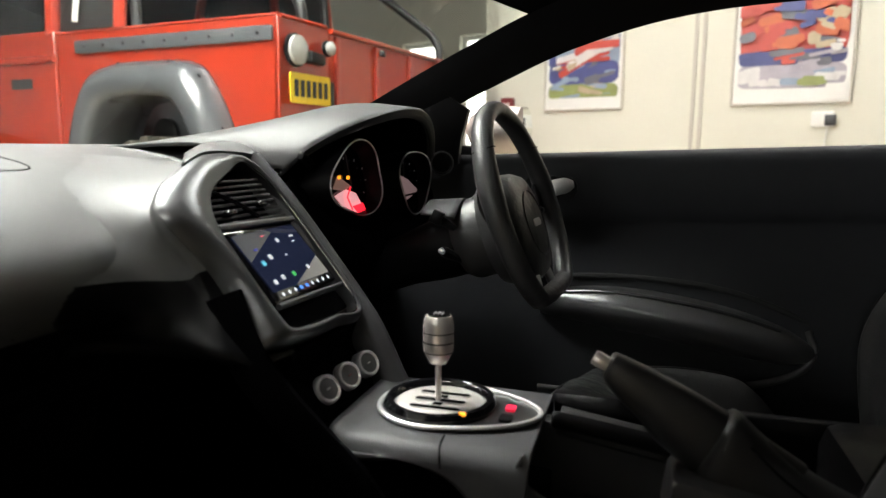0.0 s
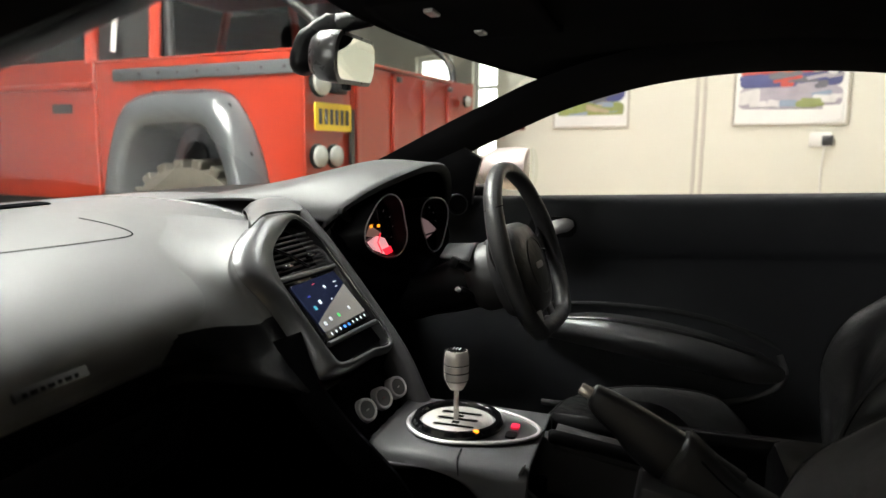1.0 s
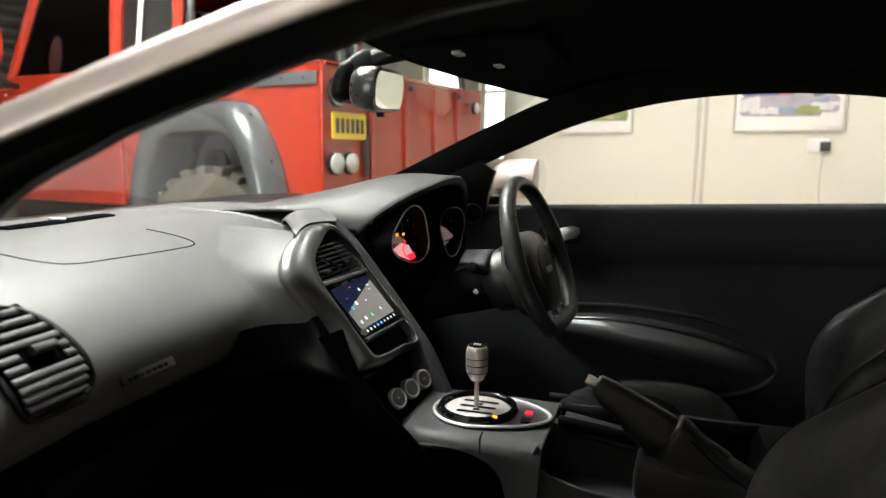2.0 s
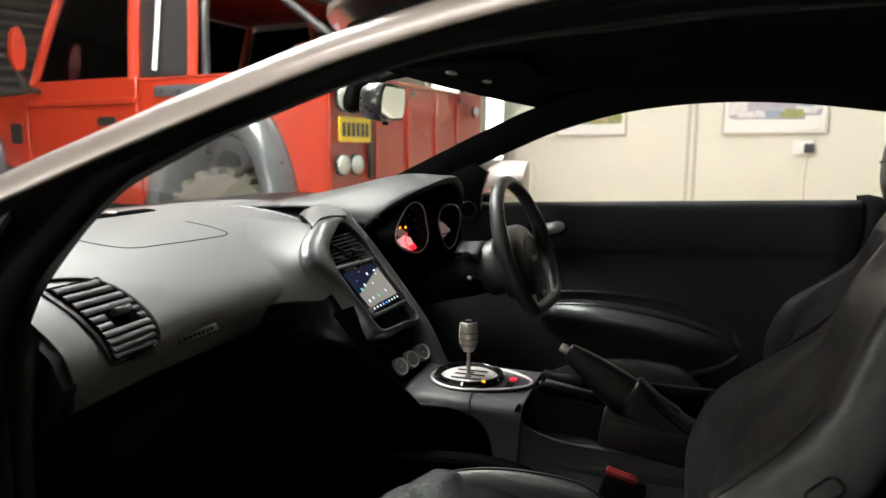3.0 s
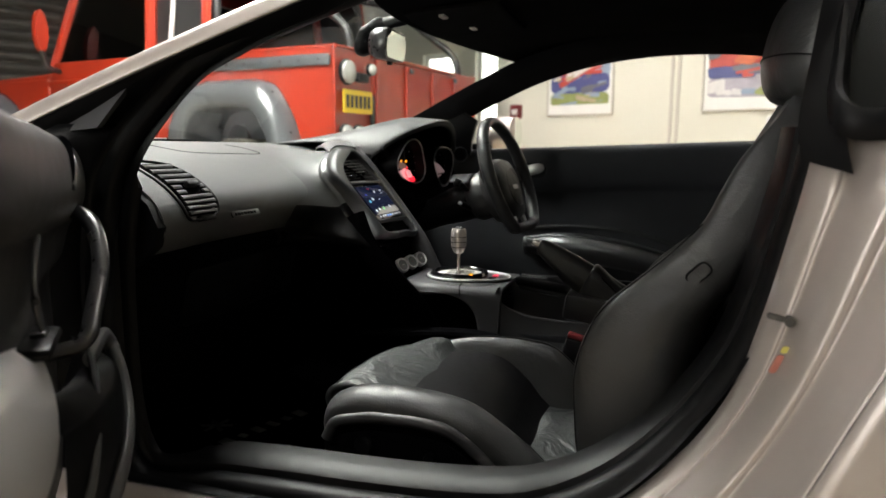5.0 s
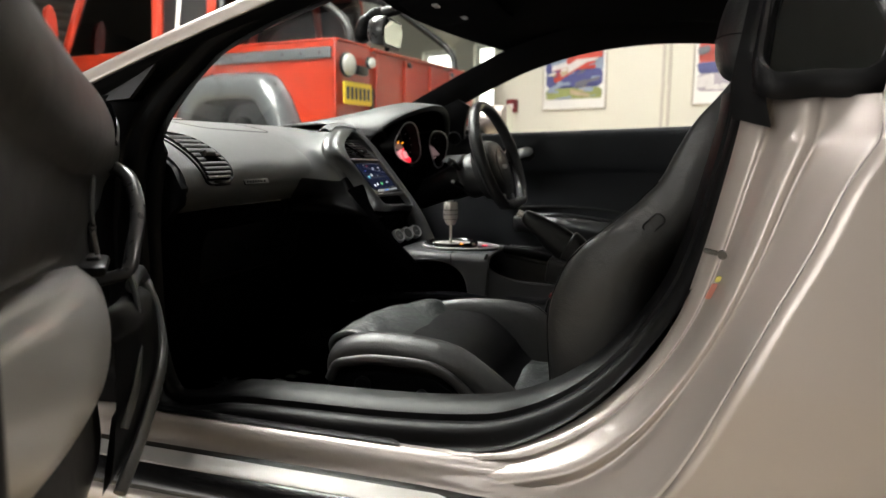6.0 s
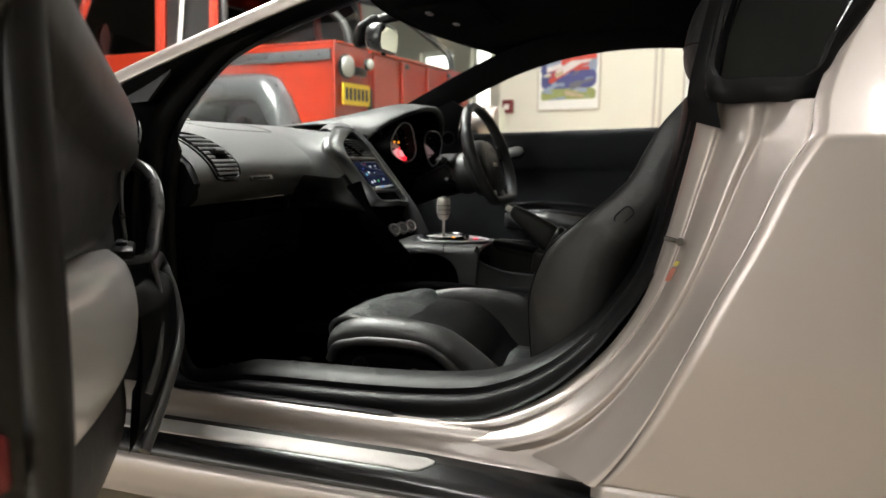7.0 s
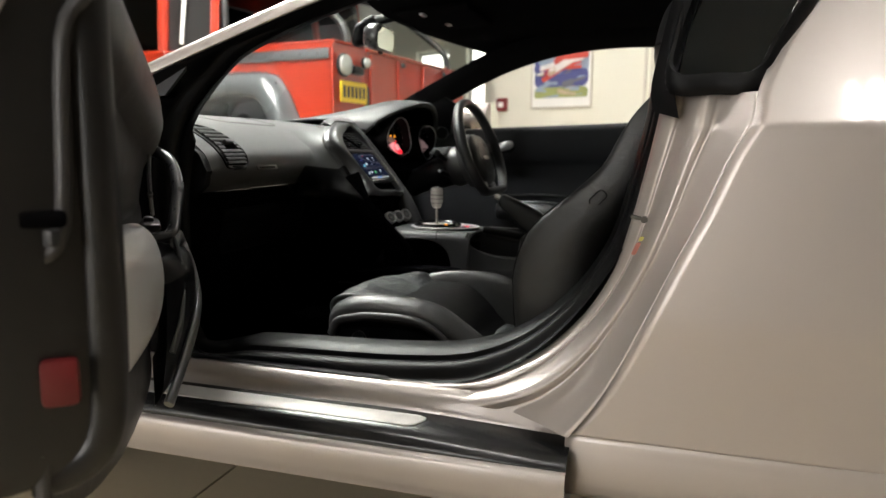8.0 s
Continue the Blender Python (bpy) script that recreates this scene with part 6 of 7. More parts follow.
# dark panel between belt pad and armrest, and the vertical grip seam beside the pull handle
car_part("grip_seam", sweep(spl([tuple(dr(*p)) for p in ((0.36, 0.865, 0.012), (0.385, 0.835, 0.010), (0.395, 0.805, 0.010), (0.38, 0.775, 0.012))], 20), 0.003, 0.006, 8), SATIN, parent=door)
pock = [[(a, 0.47, 0.0), (a, 0.50, h * 0.55), (a, 0.60, h * 0.95), (a, 0.66, h), (a, 0.70 - 0.02 * abs(a - 0.25) / 0.1, h * 0.9), (a, 0.705, h * 0.5), (a, 0.67, 0.01)] for a, h in ((0.13, 0.02), (0.19, 0.055), (0.26, 0.075), (0.31, 0.070), (0.36, 0.052), (0.40, 0.025))]
car_part("door_pocket", door_loft(pock, 26, 24), PLASTIC, parent=door)
car_part("pocket_rim", sweep(spl([tuple(dr(a, z, h)) for a, z, h in ((0.30, 0.715, 0.045), (0.22, 0.722, 0.055), (0.19, 0.70, 0.062), (0.22, 0.655, 0.076), (0.28, 0.60, 0.078), (0.34, 0.53, 0.052), (0.40, 0.47, 0.02))], 30), 0.0075, 0.010, 12), SATIN, parent=door)
dg = [[tuple(dr(a, 0.955 + 0.05 * a, -0.055)) for a in (0.02, 0.3, 0.6, DL - 0.02)], [tuple(dr(a, 1.09, -0.085)) for a in (0.22, 0.45, 0.66, DL - 0.03)], [tuple(dr(a, 1.24, -0.15)) for a in (0.50, 0.6, 0.72, DL - 0.06)]]
gl = car_part("door_glass", loft(dg, 14, 12), GLASS, parent=door, mods=(solid(0.004),))
gl.visible_shadow = False

# ---- the red off-road pickup ----
PC = Vector((-1.37, 2.62, 0))
PF = Vector((-0.988, 0.156, 0)).normalized()    # towards its nose
PR = Vector((0.156, 0.988, 0)).normalized()     # across its back
pick = thing("pickup_truck", PC + PF * 1.5 + PR * 0.9, "red off-road pickup with grey wheel arches and a yellow plate", "pickup truck")


def pk(s, z, d=0.0):
    """s forward from the near rear corner, z up, d across from the near flank."""
    return PC + PF * s + PR * d + Vector((0, 0, z))


def pk_part(name, bm, mat, label="", mods=(), parent=None):
    return part(name, bm, mat, parent or pick, label, 38, mods)


AX, AZ = 0.70, 0.80
WID = 1.86
# near and far tub flanks with the wheel arch cut out
for d0 in (0.0, WID):
    s_ = 1 if d0 == 0 else -1
    arch = [(AX + 0.46 * math.cos(a), AZ + 0.46 * math.sin(a)) for a in np.linspace(0, math.pi, 18)]
    outline = [(0.02, 0.78), (0.0, 0.82), (0.0, 1.48), (0.02, 1.50), (1.34, 1.50), (1.34, 0.78)] + [(1.20, 0.78)] + arch + [(0.20, 0.78)]
    pk_part("tub_side", plate(outline, lambda u, v, h, e=d0, k=s_: pk(u, v, e - h * k), 0.04), REDPAINT, "red tub side", (bevel(0.008, 2),))
    out_a = spl([(AX - 0.53, AZ - 0.05), (AX - 0.46, AZ + 0.24), (AX - 0.36, AZ + 0.44), (AX - 0.26, AZ + 0.525), (AX - 0.05, AZ + 0.545), (AX + 0.22, AZ + 0.535), (AX + 0.36, AZ + 0.47), (AX + 0.47, AZ + 0.24), (AX + 0.53, AZ - 0.05)], 40)
    flare = []
    for k, h in ((1.0, 0.0), (0.985, 0.05), (0.94, 0.10), (0.87, 0.13), (0.78, 0.13), (0.72, 0.11), (0.71, 0.05), (0.71, -0.20)):
        flare.append([tuple(pk(AX + (u - AX) * k, AZ + (v - AZ) * k, d0 - h * s_)) for u, v in out_a])
    pk_part("wheel_arch", loft(flare, 40, 22), DARKGREY, "wide grey plastic wheel arch", (solid(0.008),))
    for i in range(5, 36, 6):
        u, v = out_a[i]
        pk_part("arch_bolt", lathe([(0.012, 0.0), (0.012, 0.004), (0.0, 0.006)], 10, pk(AX + (u - AX) * 0.975, AZ + (v - AZ) * 0.975, d0 - 0.062 * s_), tuple(-PR * s_)), PLASTIC)
    pk_part("arch_liner", plate(rounded(1.0, 0.75, 0.2, 5, AX, AZ + 0.12), lambda u, v, h, e=d0, k=s_: pk(u, v, e + (0.30 + h) * k), 0.02), DARKGREY)
    pk_part("rubbing_strip", plate(rounded(1.18, 0.062, 0.012, 3, 0.61, 1.43), lambda u, v, h, e=d0, k=s_: pk(u, v - 0.0 * u, e - (0.014 + h) * k), 0.014, 0.004), DARKGREY, "grey riveted rubbing strip")
    for i in range(9):
        pk_part("rivet", lathe([(0.008, 0.0), (0.008, 0.003), (0.0, 0.005)], 8, pk(0.09 + 0.13 * i, 1.43, d0 - 0.014 * s_), tuple(-PR * s_)), PLASTIC)
    # wheel
    wc = pk(AX, 0.50, d0 + 0.09 * s_)
    ax_ = tuple(-PR * s_)
    wheel_ = pk_part("wheel", lathe([(0.22, -0.10), (0.22, 0.04), (0.18, 0.08), (0.08, 0.06), (0.07, 0.10), (0.0, 0.10)], 28, wc, ax_), PLATEBLACK, "chunky off-road wheel")
    pk_part("tyre", lathe([(0.22, -0.13), (0.40, -0.15), (0.47, -0.13), (0.48, 0.0), (0.47, 0.13), (0.40, 0.15), (0.22, 0.13)], 48, wc, ax_), TYRE, parent=wheel_)
    q = Vector((0, 0, 1)).rotation_difference(Vector(ax_)).to_matrix()
    for i in range(26):
        a = 2 * math.pi * i / 26
        for side2 in (-1, 1):
            bmt = box((0.075, 0.062, 0.10), (0.475, 0, 0.075 * side2), None, 0.008, 1)
            bmt.transform(Matrix.Translation(wc) @ q.to_4x4() @ Matrix.Rotation(a + side2 * 0.06, 4, "Z"))
            pk_part("tread_block", bmt, TYRE, parent=wheel_)
# round dark cap on the inner arch
pk_part("round_cap", lathe([(0.085, 0.0), (0.085, 0.02), (0.07, 0.03), (0.0, 0.03)], 28, pk(AX + 0.22, 1.02, 0.27), tuple(-PR)), PLASTIC)
# tub rim
for a, b in ((pk(0.0, 1.50, 0.02), pk(1.34, 1.50, 0.02)), (pk(0.0, 1.50, WID - 0.02), pk(1.34, 1.50, WID - 0.02)), (pk(0.01, 1.50, 0.02), pk(0.01, 1.50, 0.34))):
    pk_part("tub_rail", sweep([a, a.lerp(b, 0.5), b], 0.025, 0.012, 8), REDPAINT)
pk_part("tub_floor", plate([(0.0, 0.0), (1.34, 0.0), (1.34, WID), (0.0, WID)], lambda u, v, h: pk(u, 0.82 + h, v), 0.05), DARKGREY)
# back face: corner panels, tailgate with ribs
for d0, d1 in ((0.0, 0.36), (1.50, WID)):
    pk_part("corner_panel", plate([(d0, 0.86), (d1, 0.86), (d1, 1.50), (d0, 1.50)], lambda u, v, h: pk(-0.004 - h, v, u), 0.03), REDPAINT, "red rear corner panel", (bevel(0.006, 2),))
gate_ = pk_part("tailgate", plate([(0.37, 0.88), (1.49, 0.88), (1.49, 1.485), (0.37, 1.485)], lambda u, v, h: pk(-0.0 - h, v, u), 0.025), REDPAINT, "red ribbed tailgate", (bevel(0.006, 2),))
for u in (0.42, 0.78, 1.14, 1.46):
    pk_part("rib", plate(rounded(0.035, 0.58, 0.012, 3, u, 1.18), lambda a, b, h: pk(-0.016 - h, b, a), 0.016, 0.005), REDPAINT, parent=gate_)
pk_part("top_rail", sweep([pk(-0.005, 1.488, 0.37), pk(-0.005, 1.488, 0.9), pk(-0.005, 1.488, 1.49)], 0.018, 0.012, 8), REDPAINT, parent=gate_)
for u in (0.80, 1.44):
    pk_part("gate_catch", box((0.02, 0.05, 0.03), pk(-0.03, 1.44, u), None, 0.006), PLATEBLACK, parent=gate_)
pk_part("gate_strap", plate(rounded(0.032, 0.30, 0.008, 3, 0.345, 1.11), lambda a, b, h: pk(-0.030 - h, b, a), 0.014, 0.003), PLATEBLACK, "black rubber strap")
pk_part("rear_bumper", plate(rounded(WID - 0.1, 0.12, 0.02, 3, WID / 2, 0.78), lambda a, b, h: pk(-0.10 - h, b, a), 0.10, 0.01), REDPAINT)


def lamp(d, z, r, pale=True):
    at = pk(-0.032, z, d)
    lp = pk_part("rear_lamp", lathe([(r * 1.12, 0.0), (r * 1.12, 0.012), (r, 0.018)], 28, at, tuple(-PF)), PLASTIC, "round rear lamp with a pale lens")
    pk_part("lens", lathe([(r, 0.012), (r * 0.96, 0.030), (r * 0.6, 0.040), (0.0, 0.043)], 28, at, tuple(-PF)), LENS if pale else REDPL, parent=lp)


for d in (0.0, 1.54):
    lamp(0.045 + d, 1.035, 0.050)
    lamp(0.170 + d, 1.035, 0.050)
lamp(0.065, 1.365, 0.062)
lamp(1.66, 1.38, 0.035)
lamp(0.30, 1.40, 0.032)
pk_part("lamp_bracket", box((0.05, 0.14, 0.05), pk(-0.045, 1.345, 0.19), None, 0.012), PLASTIC)
np_ = pk_part("number_plate", plate(rounded(0.285, 0.125, 0.010, 3, 0.165, 1.212), lambda a, b, h: pk(-0.044 - h, b, a), 0.006), YELLOW, "yellow number plate with dark characters")
for k in range(6):
    pk_part("bar", plate(rounded(0.026, 0.070, 0.004, 2, 0.060 + 0.042 * k, 1.212), lambda a, b, h: pk(-0.047 - h, b, a), 0.002), PLATEBLACK, parent=np_)

# cab: lower body, door, windows, roof, bonnet and front wing
for d0 in (0.0, WID):
    s_ = 1 if d0 == 0 else -1
    lowb = [(1.36, 0.78), (1.36, 1.52), (2.30, 1.52), (2.36, 1.40), (2.36, 0.78)]
    pk_part("door", plate(lowb, lambda u, v, h, e=d0, k=s_: pk(u, v, e - h * k), 0.05), REDPAINT, "red cab door", (bevel(0.008, 2),))
    pk_part("waist_ridge", sweep([pk(1.36, 1.385, d0 - 0.008 * s_), pk(1.9, 1.385, d0 - 0.008 * s_), pk(2.36, 1.385, d0 - 0.008 * s_)], 0.014, 0.018, 8), REDPAINT)
    pk_part("louvre_panel", plate(rounded(0.16, 0.05, 0.005, 2, 1.62, 1.27), lambda u, v, h, e=d0, k=s_: pk(u, v, e - (0.005 + h) * k), 0.006), PLATEBLACK)
    for a, b in (((1.40, 1.50), (1.43, 2.12)), ((2.32, 1.50), (2.06, 2.12))):
        pk_part("pillar", sweep([pk(a[0], a[1], d0 + 0.03 * s_), pk((a[0] + b[0]) / 2, (a[1] + b[1]) / 2, d0 + 0.06 * s_), pk(b[0], b[1], d0 + 0.10 * s_)], 0.035, 0.04, 8, up=tuple(PR)), REDPAINT)
    pk_part("side_glass", plate([(1.44, 1.52), (2.28, 1.52), (2.07, 2.08), (1.46, 2.08)], lambda u, v, h, e=d0, k=s_: pk(u, v, e + (0.03 + (v - 1.52) * 0.11 + h) * k), 0.006), TINT, "dark side window")
    # rear cab quarter: dark soft side behind the door
    pk_part("quarter_cover", plate([(0.98, 1.52), (1.36, 1.52), (1.38, 2.12), (1.02, 2.12)], lambda u, v, h, e=d0, k=s_: pk(u, v, e + (0.06 + (v - 1.52) * 0.10 + h) * k), 0.02), PLATEBLACK, "black side cover behind the door")
    pk_part("white_tube", sweep([pk(1.20, 1.55, d0 - 0.0), pk(1.20, 1.75, d0 + 0.03 * s_), pk(1.20, 2.0, d0 + 0.06 * s_)], 0.014, 0.014, 8, up=tuple(PR)), WHITE)
    pk_part("rear_pillar", sweep([pk(0.96, 1.50, d0 + 0.05 * s_), pk(0.97, 1.8, d0 + 0.08 * s_), pk(0.99, 2.12, d0 + 0.11 * s_)], 0.03, 0.03, 8, up=tuple(PR)), REDPAINT)
    wingo = [(2.38, 0.95), (2.38, 1.42), (3.55, 1.40), (3.62, 1.30), (3.62, 1.0), (3.45, 1.0), (3.38, 1.18), (3.22, 1.27), (2.95, 1.27), (2.78, 1.18), (2.70, 1.0)]
    pk_part("front_wing", plate(wingo, lambda u, v, h, e=d0, k=s_: pk(u, v, e - h * k), 0.05), REDPAINT, "red front wing", (bevel(0.008, 2),))
    pk_part("wing_vent", plate(rounded(0.12, 0.13, 0.01, 2, 2.50, 1.20), lambda u, v, h, e=d0, k=s_: pk(u, v, e - (0.004 + h) * k), 0.008), PLATEBLACK)
    fa = spl([(2.62, 0.85), (2.68, 1.16), (2.86, 1.32), (3.08, 1.35), (3.30, 1.32), (3.46, 1.16), (3.52, 0.85)], 30)
    fl = [[tuple(pk(3.08 + (u - 3.08) * k, 0.85 + (v - 0.85) * k, d0 - h * s_)) for u, v in fa] for k, h in ((1.0, 0.0), (0.97, 0.08), (0.90, 0.12), (0.84, 0.10), (0.84, -0.05))]
    pk_part("wheel_arch", loft(fl, 30, 16), DARKGREY, "wide grey plastic wheel arch", (solid(0.008),))
    wc = pk(3.08, 0.50, d0 + 0.09 * s_)
    wheel_ = pk_part("wheel", lathe([(0.22, -0.10), (0.22, 0.04), (0.08, 0.06), (0.0, 0.10)], 28, wc, tuple(-PR * s_)), PLATEBLACK, "chunky off-road wheel")
    pk_part("tyre", lathe([(0.22, -0.13), (0.40, -0.15), (0.47, -0.13), (0.48, 0.0), (0.47, 0.13), (0.40, 0.15), (0.22, 0.13)], 40, wc, tuple(-PR * s_)), TYRE, parent=wheel_)
    pk_part("headlamp", lathe([(0.10, 0.0), (0.10, 0.03), (0.06, 0.06), (0.0, 0.065)], 24, pk(3.62, 1.2, d0 + 0.18 * s_), tuple(PF)), LENS)
    # door mirror on its arm
    mm = pk_part("door_mirror", sheet([[pk(2.20 + x, 1.70 + 0.14 * math.sin(a) * k, d0 - (0.14 + 0.048 * math.cos(a) * k) * s_) for a in np.linspace(0, 2 * math.pi, 16, endpoint=False)] for x, k in ((-0.01, 0.9), (0.0, 1.0), (0.03, 0.95), (0.05, 0.6), (0.055, 0.1))], True, False, True), REDPAINT, "red door mirror on a black arm")
    pk_part("mirror_arm", sweep(spl([tuple(pk(2.24, 1.46, d0)), tuple(pk(2.22, 1.48, d0 - 0.10 * s_)), tuple(pk(2.20, 1.58, d0 - 0.15 * s_))], 10), 0.018, 0.018, 8), PLATEBLACK, parent=mm)
pk_part("bonnet", plate([(2.40, 0.04), (3.60, 0.06), (3.60, WID - 0.06), (2.40, WID - 0.04)], lambda u, v, h: pk(u, 1.46 + h - 0.03 * (u - 2.4), v), 0.06), REDPAINT, "red bonnet", (bevel(0.02, 3),))
pk_part("grille", plate(rounded(WID - 0.6, 0.35, 0.03, 3, WID / 2, 1.2), lambda a, b, h: pk(3.63 + h, b, a), 0.03), PLATEBLACK)
pk_part("cab_roof", plate([(0.98, 0.10), (2.08, 0.12), (2.08, WID - 0.12), (0.98, WID - 0.10)], lambda u, v, h: pk(u, 2.17 + h, v), 0.06), REDPAINT, "red cab roof", (bevel(0.02, 3),))
pk_part("cab_back", plate([(0.05, 0.80), (WID - 0.05, 0.80), (WID - 0.05, 1.52), (0.05, 1.52)], lambda u, v, h: pk(1.36 + h, v, u), 0.03), REDPAINT)
pk_part("windscreen", plate([(0.12, 1.52), (WID - 0.12, 1.52), (WID - 0.14, 2.10), (0.14, 2.10)], lambda u, v, h: pk(2.30 - (v - 1.52) * 0.38 + h, v, u), 0.006), TINT)
pk_part("chassis", plate([(0.05, 0.2), (3.55, 0.2), (3.55, WID - 0.2), (0.05, WID - 0.2)], lambda u, v, h: pk(u, 0.80 + h, v), 0.22), PLATEBLACK)
# black roll cage: bent tubes from the cab roof down to the tub corners
for d0, k in ((0.30, 1), (WID - 0.12, 1)):
    pk_part("roll_bar", sweep(spl([tuple(pk(1.05, 2.15, d0)), tuple(pk(0.7, 2.05, d0)), tuple(pk(0.25, 1.75, d0)), tuple(pk(0.12, 1.63, d0)), tuple(pk(0.09, 1.50, d0))], 24), 0.026, 0.026, 12, up=tuple(PR)), PLATEBLACK, "black roll cage tube")
pk_part("roll_hoop", sweep(spl([tuple(pk(0.95, 1.50, 0.14)), tuple(pk(0.95, 1.95, 0.16)), tuple(pk(0.95, 2.12, 0.30)), tuple(pk(0.95, 2.14, WID / 2)), tuple(pk(0.95, 2.12, WID - 0.30)), tuple(pk(0.95, 1.95, WID - 0.16)), tuple(pk(0.95, 1.50, WID - 0.14))], 48), 0.026, 0.026, 12, up=tuple(PF)), PLATEBLACK, "black roll cage hoop")

# ---- posters and small things on the wall ----
INKS = {n: material("ink_" + n, c, 0.5, var=0.25, scale=16) for n, c in (("red", (0.46, 0.060, 0.042)), ("blue", (0.065, 0.075, 0.22)), ("sky", (0.25, 0.32, 0.42)), ("white", (0.66, 0.65, 0.63)), ("green", (0.26, 0.30, 0.10)), ("grey", (0.13, 0.13, 0.155)), ("sand", (0.45, 0.36, 0.23)), ("lilac", (0.40, 0.37, 0.42)), ("orange", (0.52, 0.12, 0.045)))}


def poster(a0, a1, z0, z1, label, patches):
    """A framed print on the wall: backing, thin frame and a sheet with painted patches (u, v, w, h, ink) in shares of the sheet."""
    root = thing("poster", on_wall((a0 + a1) / 2, z0), label, "poster", "framed posters on the wall")
    f = lambda u, v, h: on_wall(a1 + (a0 - a1) * u, z0 + (z1 - z0) * v, h)
    part("backing", plate([(0, 0), (1, 0), (1, 1), (0, 1)], lambda u, v, h: f(u, v, h + 0.012), 0.012), WHITE, root)
    for p, q in (((0, 0), (1, 0)), ((1, 0), (1, 1)), ((1, 1), (0, 1)), ((0, 1), (0, 0))):
        part("frame_bar", sweep([f(*p, 0.016), f((p[0] + q[0]) / 2, (p[1] + q[1]) / 2, 0.016), f(*q, 0.016)], 0.008, 0.008, 6, up=tuple(WN)), TRIMPAINT, root)
    for i, (u, v, w, h_, tilt, ink) in enumerate(patches):
        W, H = abs(a1 - a0), z1 - z0
        pts = []
        for x, y in rounded(w * W, h_ * H, min(w * W, h_ * H) * 0.4, 5):
            c, s = math.cos(radians(tilt)), math.sin(radians(tilt))
            n_ = noise.noise((x * 9 + i, y * 9, u * 7)) * 0.012
            px = min(0.95, max(0.05, u + (x * c - y * s + n_) / W))
            py = min(0.96, max(0.10, v + (x * s + y * c + n_) / H))
            pts.append((px, py))
        part("painted_patch", plate(pts, lambda a, b, h: f(a, b, h + 0.0124 + 0.0004 * (i + 1)), 0.0004), INKS[ink], root)
    return root


def dabs(seed, zones):
    """Loose brush dabs, zone by zone: (count, u range, v range, size, slant, inks)."""
    rnd = random.Random(seed)
    out = []
    for count, u0, u1, v0, v1, w, h_, slant, inks in zones:
        for _ in range(count):
            out.append((rnd.uniform(u0, u1), rnd.uniform(v0, v1), w * rnd.uniform(0.5, 1.3), h_ * rnd.uniform(0.5, 1.4), slant + rnd.uniform(-14, 14), rnd.choice(inks)))
    return out


poster(1.317, 1.896, 1.236, 2.06, "framed poster of red and white stripes over blue", [(0.5, 0.55, 0.9, 0.80, 0, "sky"), (0.5, 0.15, 0.90, 0.13, 0, "green"), (0.5, 0.30, 0.90, 0.18, 0, "blue")] + dabs(3, (
    (14, 0.1, 0.9, 0.11, 0.20, 0.22, 0.03, 0, ("green", "sand", "green", "sky")), (16, 0.1, 0.9, 0.22, 0.38, 0.20, 0.05, 8, ("blue", "grey", "blue", "sky")), (3, 0.3, 0.7, 0.39, 0.40, 0.6, 0.045, 14, ("red",)), (3, 0.3, 0.7, 0.45, 0.46, 0.6, 0.05, 14, ("white",)),
    (3, 0.3, 0.8, 0.51, 0.52, 0.6, 0.05, 14, ("red",)), (3, 0.4, 0.8, 0.57, 0.58, 0.6, 0.05, 14, ("white",)), (3, 0.4, 0.8, 0.63, 0.65, 0.6, 0.05, 13, ("red",)), (14, 0.1, 0.9, 0.66, 0.92, 0.22, 0.06, 10, ("white", "blue", "sky", "lilac", "red")), (6, 0.08, 0.2, 0.3, 0.7, 0.08, 0.12, 0, ("blue", "grey")), (5, 0.15, 0.4, 0.33, 0.42, 0.10, 0.04, 20, ("sand", "white")))))
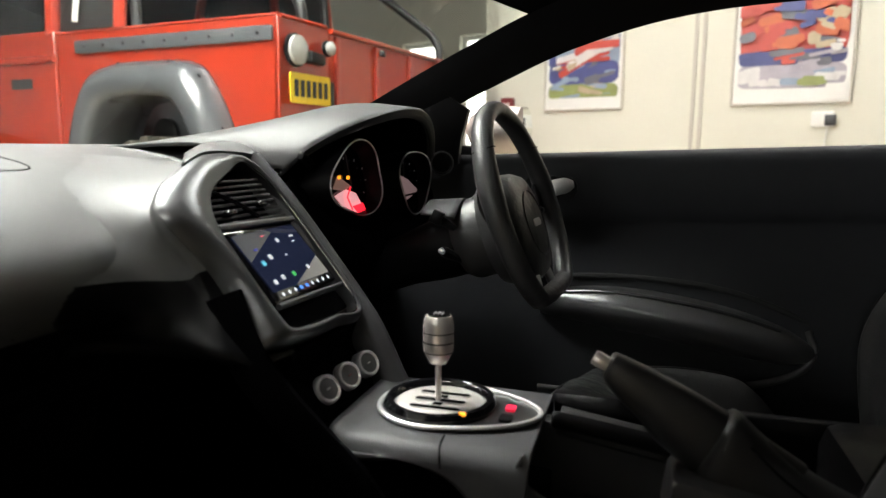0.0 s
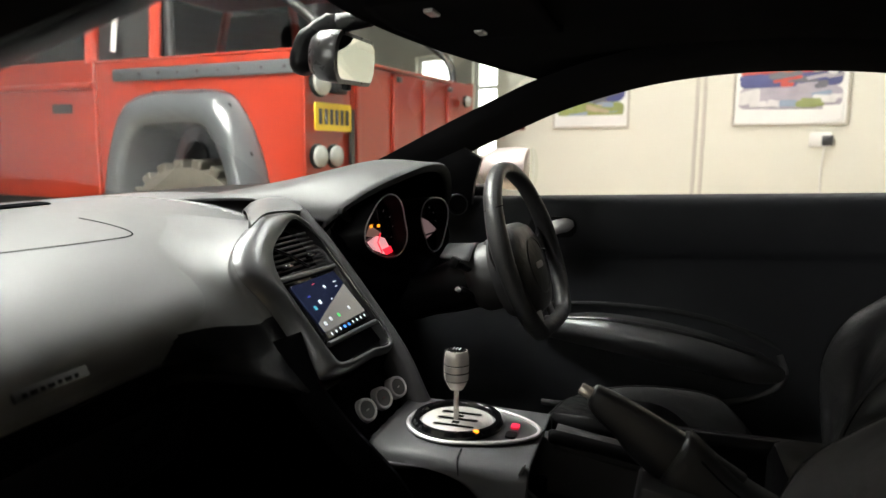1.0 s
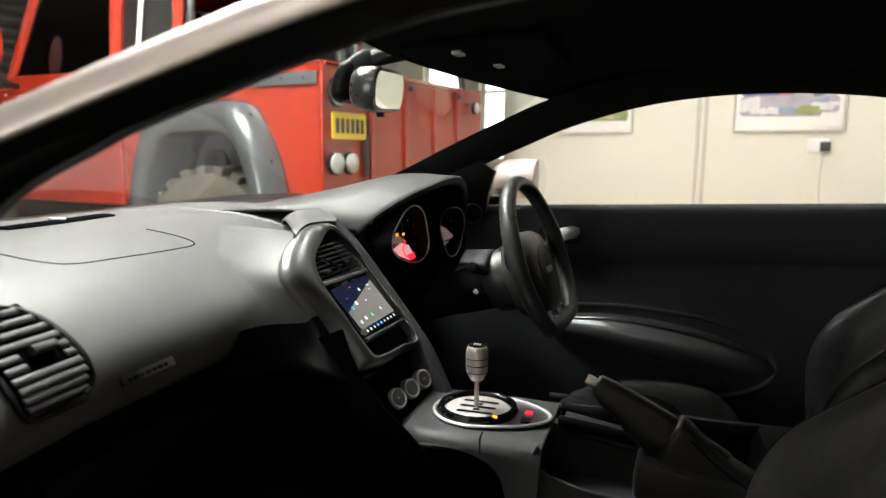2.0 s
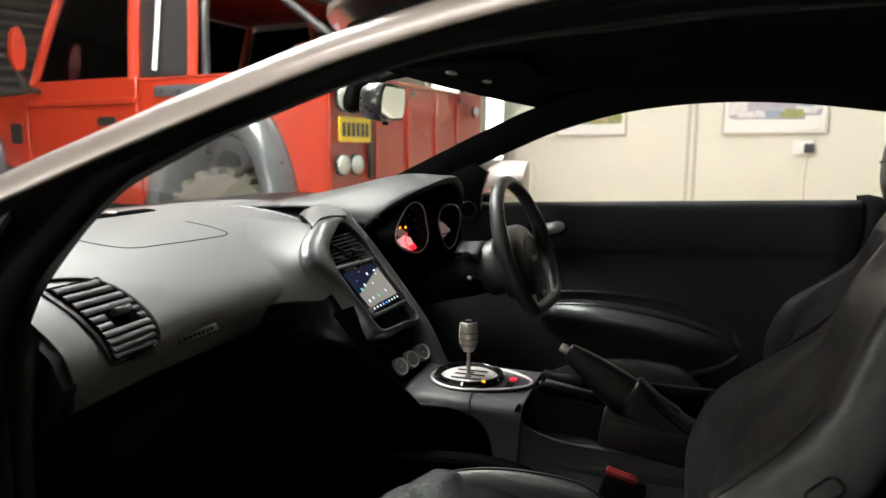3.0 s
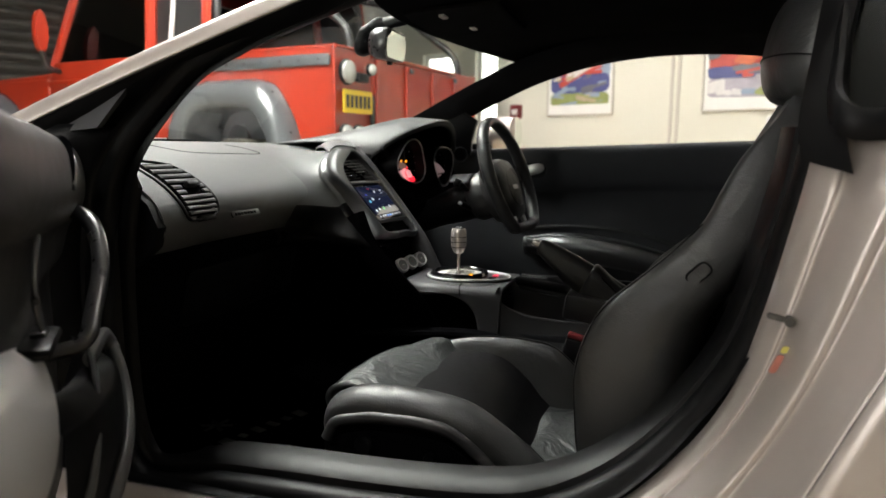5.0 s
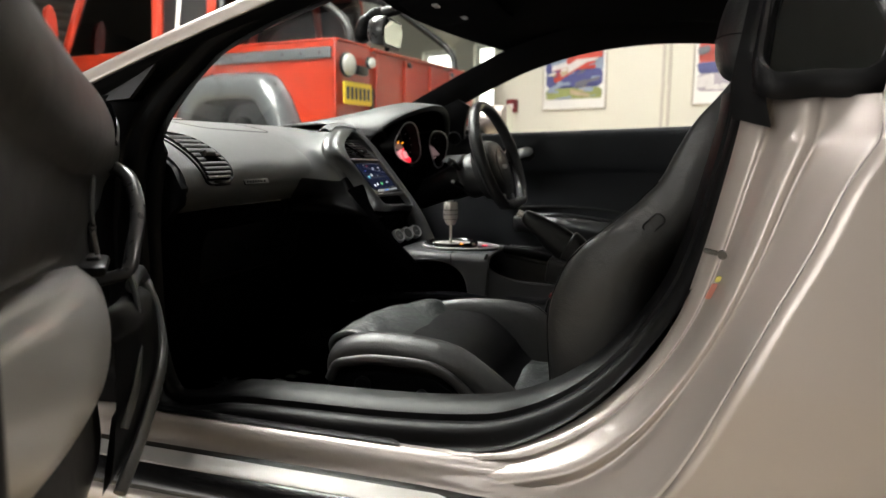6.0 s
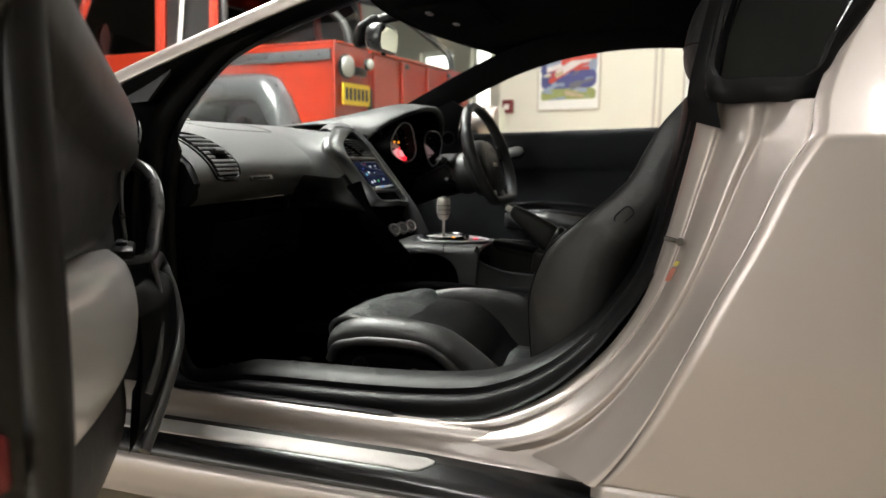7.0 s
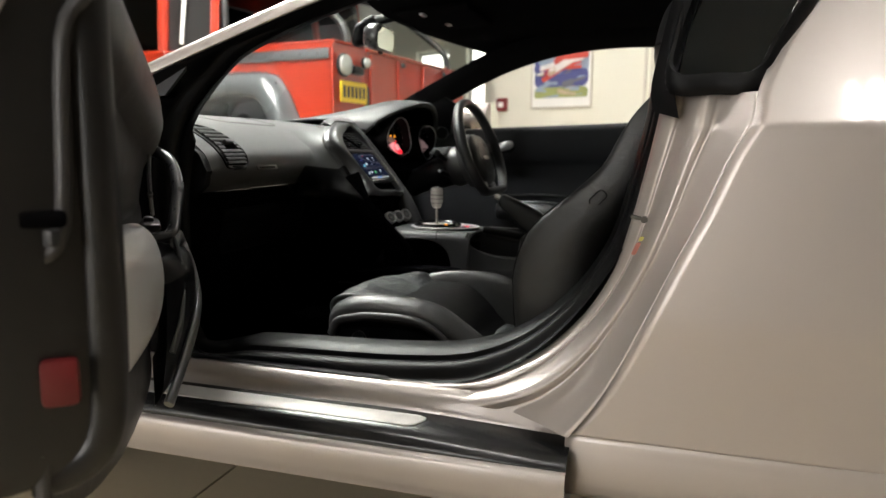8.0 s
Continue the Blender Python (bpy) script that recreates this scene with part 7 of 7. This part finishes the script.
poster(0.0, 0.625, 1.236, 2.08, "framed poster of a red racing car", [(0.5, 0.55, 0.9, 0.80, 0, "red"), (0.5, 0.19, 0.92, 0.16, 0, "lilac"), (0.5, 0.31, 0.9, 0.09, 0, "blue")] + dabs(7, (
    (18, 0.08, 0.92, 0.11, 0.26, 0.22, 0.04, 2, ("lilac", "white", "white", "sky")), (6, 0.55, 0.92, 0.12, 0.22, 0.2, 0.04, 3, ("green", "white")), (12, 0.08, 0.92, 0.26, 0.34, 0.22, 0.035, 3, ("blue", "grey", "lilac", "red")), (18, 0.08, 0.5, 0.36, 0.62, 0.18, 0.07, 6, ("red", "orange", "red", "grey")),
    (12, 0.5, 0.85, 0.36, 0.60, 0.14, 0.07, 0, ("grey", "blue", "grey", "sand")), (10, 0.75, 0.95, 0.45, 0.7, 0.16, 0.06, -20, ("red", "orange", "sand")), (18, 0.08, 0.92, 0.62, 0.94, 0.22, 0.06, 8, ("grey", "red", "orange", "red", "blue")), (3, 0.85, 0.92, 0.35, 0.40, 0.1, 0.04, 0, ("white",)))))
alarm = thing("fire_alarm_call_point", on_wall(2.20, 1.22), "small red fire alarm call point on the wall", "alarm")
part("case", plate(rounded(0.10, 0.115, 0.012, 3, 2.203, 1.28), lambda u, v, h: on_wall(u, v, h + 0.045), 0.045, 0.006), REDPL, alarm)
part("window", plate(rounded(0.055, 0.045, 0.004, 2, 2.203, 1.275), lambda u, v, h: on_wall(u, v, h + 0.0475), 0.003), WHITE, alarm)
stat = thing("wall_thermostat", on_wall(0.10, 1.10), "small white and black controller with a hanging cable on the wall", "thermostat")
part("case", plate(rounded(0.115, 0.085, 0.012, 3, 0.125, 1.145), lambda u, v, h: on_wall(u, v, h + 0.03), 0.03, 0.005), WHITE, stat)
part("panel", plate(rounded(0.058, 0.060, 0.008, 3, 0.085, 1.140), lambda u, v, h: on_wall(u, v, h + 0.036), 0.006, 0.002), PLATEBLACK, stat)
part("cable", sweep(spl([tuple(on_wall(0.10, 1.10, 0.02)), tuple(on_wall(0.11, 0.95, 0.012)), tuple(on_wall(0.105, 0.8, 0.015)), tuple(on_wall(0.115, 0.35, 0.012))], 20), 0.004, 0.004, 6, up=tuple(WN)), WHITE, stat)
note = thing("paper_note", on_wall(0.07, 1.29), "small white paper note taped to the poster", "paper")
part("sheet", plate(rounded(0.10, 0.085, 0.003, 1, 0.075, 1.30), lambda u, v, h: on_wall(u, v, h + 0.026), 0.002), WHITE, note)

# ---- floor tiles ----
tile_bm = box((0.595, 0.595, 0.008), (0, 0, -0.004), None, 0.0015, 1)
tile = part("tile", tile_bm, FLOORM, floor)
tile.location = (-5.7, -4.5, 0)
for i in range(17):
    for j in range(16):
        if i or j:
            ob = new("tile", tile.data)
            ob.parent = floor
            ob.location = (-5.7 + 0.6 * i, -4.5 + 0.6 * j, 0)
